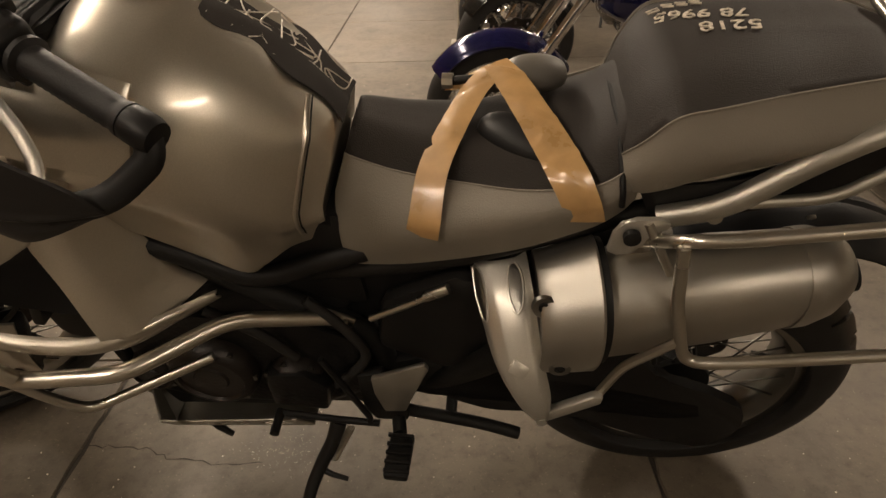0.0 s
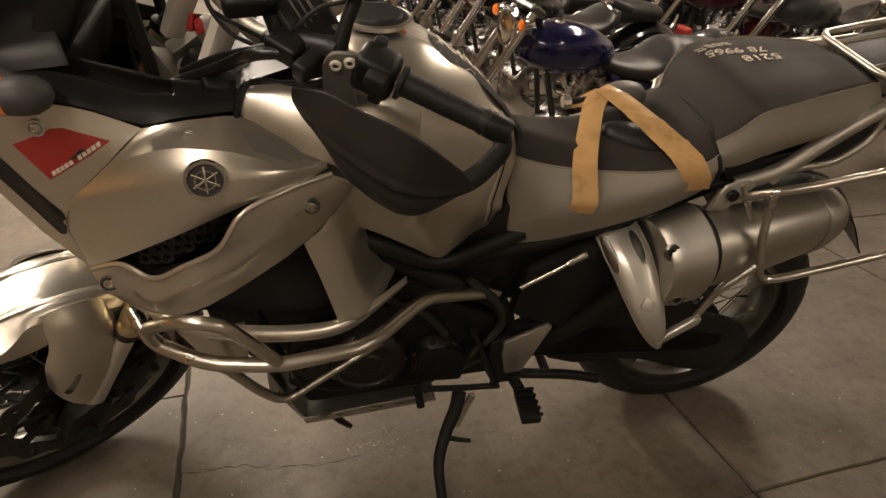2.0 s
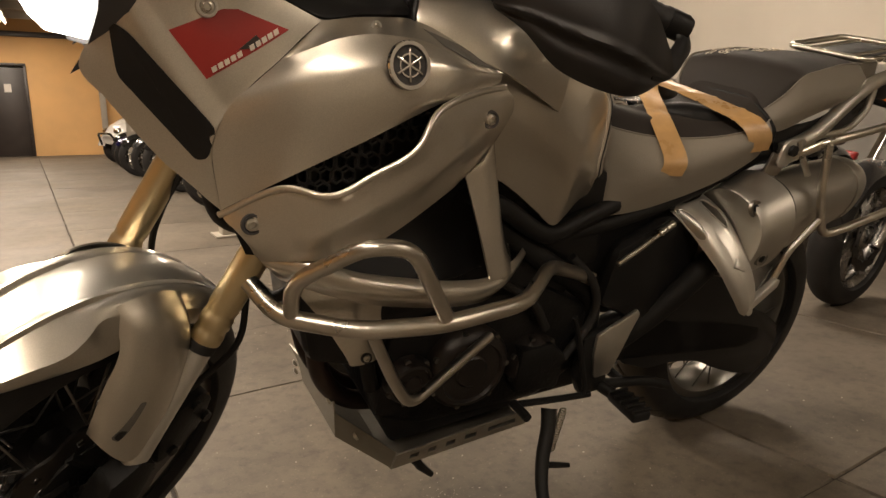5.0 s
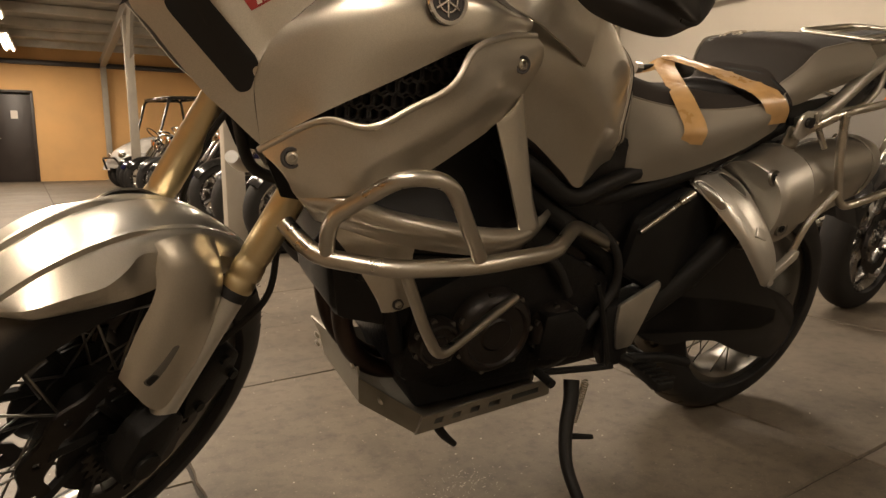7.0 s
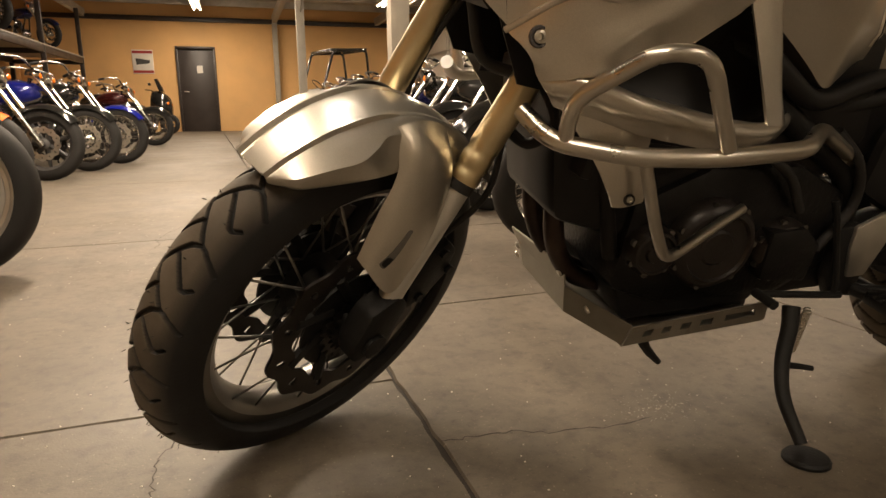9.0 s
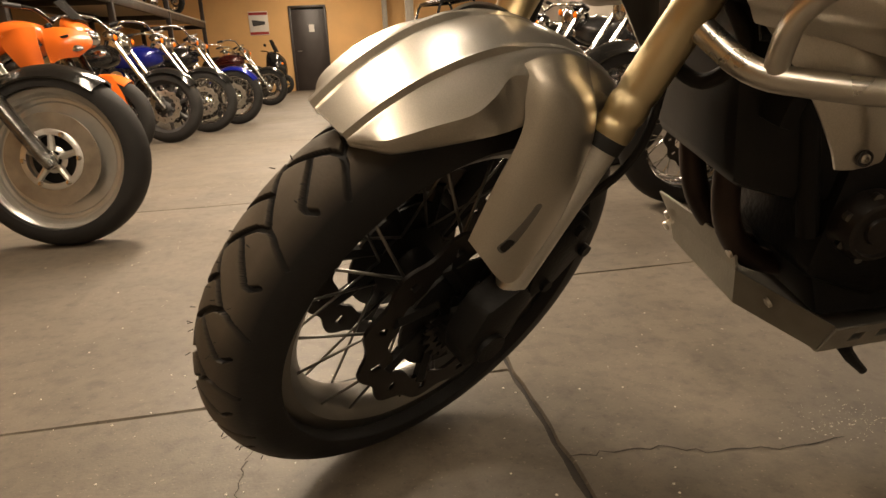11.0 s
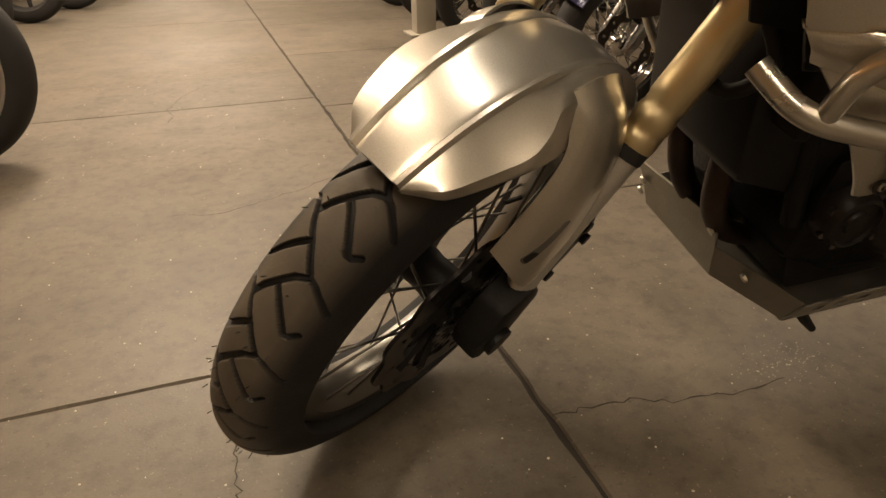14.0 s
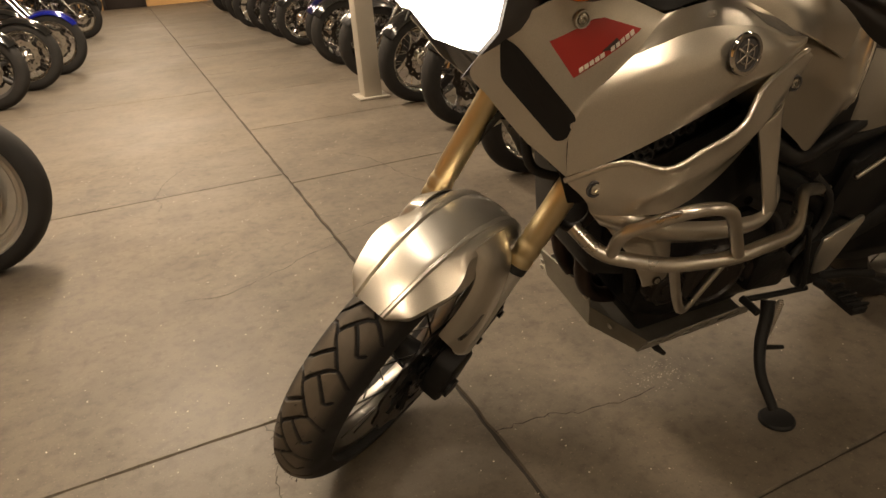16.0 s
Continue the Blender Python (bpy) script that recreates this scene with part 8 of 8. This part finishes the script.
    part("headlamp_lens", blob(V(0, 0, 0), [(-0.675, 0.02, 0.89, 0.86), (-0.655, 0.085, 0.92, 0.83), (-0.62, 0.095, 0.93, 0.825)]), M_LENS, o)
    part("screen", add_sheet(bmesh.new(), sheet(R3([[(-0.58, -0.11, 0.98), (-0.60, 0, 1.0), (-0.58, 0.11, 0.98)], [(-0.46, -0.10, 1.10), (-0.48, 0, 1.14), (-0.46, 0.10, 1.10)]]), 10, 10), 0.004), M_SMOKE, o)
    part("fuel_tank", blob(V(0, 0, 0), [(-0.34, 0.05, 0.94, 0.80), (-0.24, 0.15, 1.0, 0.76), (-0.06, 0.17, 1.0, 0.74), (0.08, 0.10, 0.90, 0.76), (0.14, 0.04, 0.84, 0.78)]), paint, o)
    part("seat", blob(V(0, 0, 0), [(0.10, 0.08, 0.83, 0.76), (0.26, 0.14, 0.82, 0.74), (0.42, 0.12, 0.86, 0.76), (0.70, 0.10, 0.94, 0.84), (0.80, 0.05, 0.94, 0.88)]), M_LEATHER, o)
    part("engine", prism([(-0.30, 0.24), (0.20, 0.24), (0.26, 0.46), (0.05, 0.66), (-0.22, 0.66), (-0.32, 0.44)], -0.17, 0.17, 0.03), M_ENGINE, o)
    part("exhaust", tube([(-0.28, 0, 0.5), (-0.34, 0, 0.32), (-0.1, 0, 0.16), (0.3, 0.12, 0.2), (0.85, 0.2, 0.5)], 0.035, 14, 0.1), M_CHROME, o)
    part("tail", blob(V(0, 0, 0), [(0.5, 0.08, 0.84, 0.76), (0.75, 0.09, 0.92, 0.80), (0.95, 0.03, 0.95, 0.90)]), paint, o)
    part("swingarm", box((0.5, 0.22, 0.06), pose(0.48, 0, 0.36, 0, 6, 0), 0.015), M_POLISH, o)
    part("mudguard", arc_fender(r, 0.345, 60, 150, 0.08), M_BLACKP, o)
    return o


GROUP = "row of parked motorcycles"
# the row behind, noses to the aisle
base_blue = cruiser(M_BLUE, "deep blue cruiser motorcycle with chrome forks and round headlamp", pose(1.12, 2.90, 0, 7, 0, 5) @ Matrix.Scale(0.92, 4), GROUP, seat_hi=0.03)
base_black = cruiser(M_BLACKP, "black cruiser motorcycle with chrome forks and pipes", pose(1.30, 3.95, 0, 8, 0, 8), GROUP, cast=9)
base_maroon = cruiser(M_MAROON, "maroon cruiser motorcycle with leather side bags", pose(1.30, 4.72, 0, 8, 0, 6), GROUP, bags=True, fender=M_BLACKP)
base_slate = cruiser(M_SLATE, "slate grey cruiser motorcycle with black leather side bags", pose(1.30, 5.75, 0, 8, 0, 4), GROUP, cast=7, bags=True)
for src, x, y, yaw in ((base_black, 1.28, 6.75, 5), (base_blue, 1.3, 7.6, 6), (base_maroon, 1.25, 8.5, 3), (base_black, 1.2, 9.5, 5), (base_slate, 1.15, 10.4, 4), (base_black, 1.05, 11.35, 6), (base_blue, 0.98, 12.6, 4), (base_maroon, 1.1, 13.6, 2),
                       (base_black, 3.05, 2.75, 4), (base_slate, 3.1, 3.7, 6), (base_maroon, 3.1, 4.6, 3), (base_black, 3.15, 5.5, 5), (base_blue, 3.15, 6.5, 3), (base_maroon, 3.2, 7.5, 5), (base_black, 3.2, 8.5, 4)):
    copy_thing(src, pose(x, y, 0, 8, 0, yaw))
# the opposite row, noses to the same aisle (front along +x)
base_near = cruiser(M_BLACKP, "black cruiser motorcycle with a polished cast wheel and chrome forks", pose(-2.86, 2.98, 0, 6, 0, 176), GROUP, cast=0, fat=0.07, chrome_fork=True, dish=True)
base_orange = sport(M_ORANGE, "bright orange naked sport motorcycle", pose(-3.345, 5.437, 0, 6, 0, 172), GROUP)
base_dark = cruiser(M_BLACKP, "black cruiser motorcycle with dark cast wheels and chrome forks", pose(-3.43, 6.81, 0, 6, 0, 170), GROUP, cast=7, wheel_mat=M_GREY, disc_mat=M_WORN)
base_wire = cruiser(M_BRIGHT_BLUE, "blue-tanked cruiser motorcycle with bright wire-spoked wheels", pose(-3.27, 7.65, 0, 6, 0, 172), GROUP, fender=M_BLACKP, disc_mat=M_WORN)
base_bluefender = cruiser(M_BLACKP, "black cruiser motorcycle with a blue front fender and chrome rims", pose(-3.12, 8.55, 0, 6, 0, 172), GROUP, fender=M_BRIGHT_BLUE, disc_mat=M_WORN)
for src, x, y, yaw in ((base_black, -3.75, 9.7, 171), (base_slate, -3.8, 10.9, 172), (base_maroon, -3.18, 12.5, 172), (base_black, -3.7, 14.0, 170), (base_wire, -3.75, 15.4, 172)):
    copy_thing(src, pose(x, y, 0, 6, 0, yaw))
tagged(base_near, group=GROUP)
# one more behind the main machine, wheel towards it
copy_thing(base_slate, pose(3.02, 1.75, 0, 7, 0, 4))


def scooter(m):
    o = thing("scooter", "black maxi scooter with orange marker lights", "scooter", m, GROUP)
    plain_wheel(o, "front_wheel", V(-0.66, 0, 0.25), 0.25, 0.06, 0.17, 0, M_POLISH, 6)
    plain_wheel(o, "rear_wheel", V(0.66, 0, 0.25), 0.25, 0.07, 0.16, 0, M_POLISH, 6)
    part("front_fairing", blob(V(0, 0, 0), [(-0.74, 0.04, 0.72, 0.46), (-0.64, 0.20, 0.92, 0.42), (-0.46, 0.26, 1.05, 0.36), (-0.30, 0.22, 1.06, 0.30), (-0.24, 0.10, 0.98, 0.34)]), M_BLACKP, o)
    part("body", blob(V(0, 0, 0), [(-0.30, 0.14, 0.40, 0.20), (-0.05, 0.20, 0.42, 0.20), (0.15, 0.22, 0.66, 0.22), (0.5, 0.20, 0.76, 0.36), (0.9, 0.08, 0.80, 0.62)]), M_BLACKP, o)
    part("seat", blob(V(0, 0, 0), [(-0.02, 0.08, 0.70, 0.62), (0.2, 0.17, 0.78, 0.66), (0.5, 0.15, 0.84, 0.74), (0.78, 0.08, 0.86, 0.78)]), M_LEATHER, o)
    part("screen", add_sheet(bmesh.new(), sheet(R3([[(-0.50, -0.16, 1.02), (-0.55, 0, 1.03), (-0.50, 0.16, 1.02)], [(-0.36, -0.12, 1.32), (-0.39, 0, 1.35), (-0.36, 0.12, 1.32)]]), 10, 10), 0.004), M_SMOKE, o)
    for s in (-1, 1):
        part("lens", blob(V(-0.66, 0.10 * s, 0.74), [(-0.05, 0.005, 0.02, -0.02), (-0.02, 0.05, 0.035, -0.035), (0.02, 0.06, 0.04, -0.04)]), M_AMBER, o)
        part("fork_leg", add_tube(bmesh.new(), [V(-0.66, 0.07 * s, 0.25), V(-0.52, 0.07 * s, 0.56)], 0.022, 12), M_BLACKP, o)
        part("mirror", blob(V(-0.34, 0.30 * s, 1.18), [(-0.02, 0.01, 0.01, -0.01), (0.0, 0.07, 0.035, -0.035), (0.02, 0.06, 0.03, -0.03)]), M_BLACKP, o)
        part("handlebar", tube([(-0.32, 0, 1.02), (-0.30, 0.2 * s, 1.05), (-0.24, 0.34 * s, 1.04)], 0.014, 10, 0.05), M_BLACKP, o)
    return o


scooter(pose(-3.2, 17.9, 0, 6, 0, 160))


def buggy(m):
    o = thing("utility_buggy", "white and black side-by-side buggy with a black roll cage", "buggy", m)
    for x in (-0.85, 0.85):
        for s in (-1, 1):
            plain_wheel(o, "wheel", V(x, 0.50 * s, 0.31), 0.31, 0.13, 0.17, 0, M_GREY, 5, False)
            part("mud_flare", arc_fender(V(x, 0.50 * s, 0.31), 0.40, 10, 170, 0.16), M_WHITEP if x < 0 else M_BLACKP, o)
    part("hood", blob(V(0, 0, 0), [(-1.25, 0.28, 0.62, 0.42), (-1.10, 0.42, 0.80, 0.38), (-0.75, 0.48, 0.98, 0.36), (-0.42, 0.48, 1.05, 0.36)]), M_WHITEP, o, "white hood")
    part("tub", box((1.5, 1.1, 0.34), pose(0.25, 0, 0.46), 0.05, 3), M_PLASTIC, o)
    part("bed", box((0.7, 1.2, 0.30), pose(0.95, 0, 0.82), 0.03, 3), M_PLASTIC, o)
    part("seat", box((0.5, 1.1, 0.16), pose(0.10, 0, 0.72), 0.05, 3), M_LEATHER, o)
    part("seat_back", box((0.14, 1.1, 0.55), pose(0.38, 0, 1.0, 0, 12, 0), 0.05, 3), M_LEATHER, o)
    for s in (-1, 1):
        part("cage_side", tube([(-0.55, 0.52 * s, 0.98), (-0.28, 0.55 * s, 1.80), (0.50, 0.55 * s, 1.84), (0.62, 0.52 * s, 0.70)], 0.028, 12, 0.10), M_BLACKP, o)
        part("headlamp", blob(V(-1.17, 0.26 * s, 0.66), [(-0.06, 0.02, 0.02, -0.02), (-0.03, 0.09, 0.055, -0.055), (0.04, 0.11, 0.07, -0.07)]), M_CHROME, o)
    for x, z in ((-0.28, 1.80), (0.50, 1.84)):
        part("cage_hoop", add_tube(bmesh.new(), [V(x, -0.53, z), V(x, 0.53, z)], 0.028, 12), M_BLACKP, o)
    part("roof", box((0.86, 1.06, 0.03), pose(0.11, 0, 1.85, 0, -3, 0), 0.012), M_BLACKP, o)
    part("bumper", tube([(-1.22, -0.4, 0.40), (-1.32, -0.3, 0.62), (-1.32, 0.3, 0.62), (-1.22, 0.4, 0.40)], 0.022, 10, 0.08), M_BLACKP, o)
    part("steering_wheel", lathe([(0.15, -0.012), (0.162, 0), (0.15, 0.012), (0.138, 0)], 28, along((-0.28, 0.28, 1.12), (-0.1, 0.28, 1.3)), True), M_GRIP, o)
    return o


buggy(pose(1.15, 14.9, 0, 0, 0, 18))


# storage rack along the west wall with machines on its deck
rack_ob = thing("storage_rack", "dark steel storage rack with a raised deck", "rack", pose(-5.25, 0, 0))
for y in (8.2, 11.6, 15.0, 18.4):
    for dx in (-0.75, 0.75):
        part("upright", box((0.09, 0.09, 3.0), pose(dx, y, 1.5), 0.006), M_DOOR, rack_ob)
    part("cross_beam", box((1.5, 0.07, 0.10), pose(0, y, 1.74), 0.006), M_DOOR, rack_ob)
for dx in (-0.75, 0.75):
    part("deck_beam", box((0.07, 10.3, 0.13), pose(dx, 13.3, 1.78), 0.006), M_DOOR, rack_ob)
part("deck", box((1.6, 10.4, 0.03), pose(0, 13.3, 1.862), 0.004), M_POST, rack_ob)
for src, y in ((base_black, 10.0), (base_maroon, 13.2), (base_blue, 16.6)):
    copy_thing(src, pose(-5.3, y, 1.88, 0, 0, 150))


# ---- floor slabs, each with its own edges, and cracks across them ----
def slab(x0, x1, y0, y1, gap=0.0080, fine=0.0042):
    bm = bmesh.new()
    g = gap / 2
    top = 0.0
    rough = random.Random(int(x0 * 100) * 7919 + int(y0 * 100))
    n = max(4, int((y1 - y0) / 0.05))
    k = max(4, int((x1 - x0) / 0.05))
    h = fine / 2
    jag = lambda size: rough.uniform(-size, size)
    ring = [(x0 + g + (x1 - x0 - gap) * i / k, y0 + h + jag(0.0014)) for i in range(k)] + [(x1 - g + jag(0.004), y0 + h + (y1 - y0 - fine) * i / n) for i in range(n)]
    ring += [(x1 - g - (x1 - x0 - gap) * i / k, y1 - h + jag(0.0014)) for i in range(k)] + [(x0 + g + jag(0.004), y1 - h - (y1 - y0 - fine) * i / n) for i in range(n)]
    a = [bm.verts.new((x, y, -0.006)) for x, y in ring]
    cx, cy = (x0 + x1) / 2, (y0 + y1) / 2
    b = [bm.verts.new((x + (0.003 if x < cx else -0.003), y + (0.003 if y < cy else -0.003), top)) for x, y in ring]
    bm.faces.new(b)
    for i in range(len(ring)):
        j = (i + 1) % len(ring)
        bm.faces.new((a[i], a[j], b[j], b[i]))
    return bm


COLUMNS = [(-7.0, -3.35, (-5, -1.6, 2.4, 6.4, 10.4, 14.4, 20)), (-3.35, -0.66, (-5, -1.1, 1.55, 3.5, 6.2, 8.9, 11.6, 14.3, 17, 20)),
           (-0.66, 0.66, (-5, -0.45, 0.82, 2.06, 3.33, 4.57, 5.85, 7.1, 8.4, 9.7, 11, 12.3, 13.6, 15, 16.3, 17.6, 20)),
           (0.66, 1.88, (-5, -0.45, 0.82, 2.06, 3.33, 4.57, 5.85, 7.1, 8.4, 9.7, 12.3, 15, 20)), (1.88, 5.2, (-5, -0.45, 2.06, 4.57, 7.1, 9.7, 12.3, 15, 20))]
TURN_FLOOR = Matrix.Translation((-0.655, 1.25, 0)) @ pose(0, 0, 0, 0, 0, 2.3) @ Matrix.Translation((0.655, -1.25, 0))
for cx0, cx1, cuts in COLUMNS:
    for cy0, cy1 in zip(cuts, cuts[1:]):
        link("slab", slab(cx0, cx1, cy0, cy1), M_FLOOR, floor, TURN_FLOOR, smooth=False)


def crack(points, width=0.004, seed=1):
    """A jagged open crack, as a narrow dark strip in the surface."""
    rough = random.Random(seed)
    line = even(spline([(x, y, 0.0008) for x, y in points], 6), 26)
    line = [p + Vector((rough.uniform(-0.007, 0.007), rough.uniform(-0.007, 0.007), 0)) for p in line]
    bm = bmesh.new()
    prev = None
    for i, p in enumerate(line):
        t = (line[min(i + 1, 25)] - line[max(i - 1, 0)]).normalized()
        s = Vector((-t.y, t.x, 0)) * width * 0.5 * rough.uniform(0.35, 1.1) * (0.4 if i in (0, 25) else 1)
        cur = (bm.verts.new(p + s), bm.verts.new(p - s), bm.verts.new(p + s * 0.6 - Vector((0, 0, 0.003))), bm.verts.new(p - s * 0.6 - Vector((0, 0, 0.003))))
        if prev:
            bm.faces.new((prev[0], cur[0], cur[1], prev[1]))
            bm.faces.new((prev[2], cur[2], cur[3], prev[3]))
        prev = cur
    return bm


for seed, pts in enumerate([[(-0.65, 1.245), (-0.52, 1.24), (-0.40, 1.205), (-0.22, 1.20)], [(-1.15, 1.53), (-1.13, 1.42), (-1.16, 1.33), (-1.15, 1.22)],
                            [(-0.66, 2.5), (-0.82, 2.46), (-0.95, 2.38), (-1.15, 2.28), (-1.3, 2.3)], [(-0.75, 2.55), (-0.4, 2.66), (-0.05, 2.72)],
                            [(-0.24, 3.35), (-0.3, 3.55), (-0.42, 3.72)], [(-0.24, 3.35), (-0.2, 3.1), (-0.12, 2.9)], [(-1.39, 3.47), (-1.34, 3.7), (-1.22, 3.95)],
                            [(-1.39, 3.47), (-1.36, 3.36), (-1.38, 3.28)]]):
    link("crack", crack(pts, 0.0034, seed + 3), M_JOINT, floor, smooth=False)
bm = bmesh.new()
grit = random.Random(5)
for k in range(900):
    gx, gy = grit.uniform(-2.2, 1.4), grit.uniform(0.2, 4.2)
    s = grit.uniform(0.0008, 0.0026)
    bmesh.ops.create_icosphere(bm, subdivisions=1, radius=s, matrix=pose(gx, gy, s * 0.5) @ Matrix.Diagonal((1, 1, 0.5, 1)))
for k in range(150):
    gx, gy = grit.gauss(-0.185, 0.055), grit.gauss(1.245, 0.030)
    s = grit.uniform(0.0004, 0.0011)
    bmesh.ops.create_icosphere(bm, subdivisions=1, radius=s, matrix=pose(gx, gy, s * 0.25) @ Matrix.Diagonal((1.6, 1, 0.3, 1)))
tagged(link("grit", bm, M_CHALK), "pale grit and crumbs scattered on the concrete", "grit", "", "stuff")
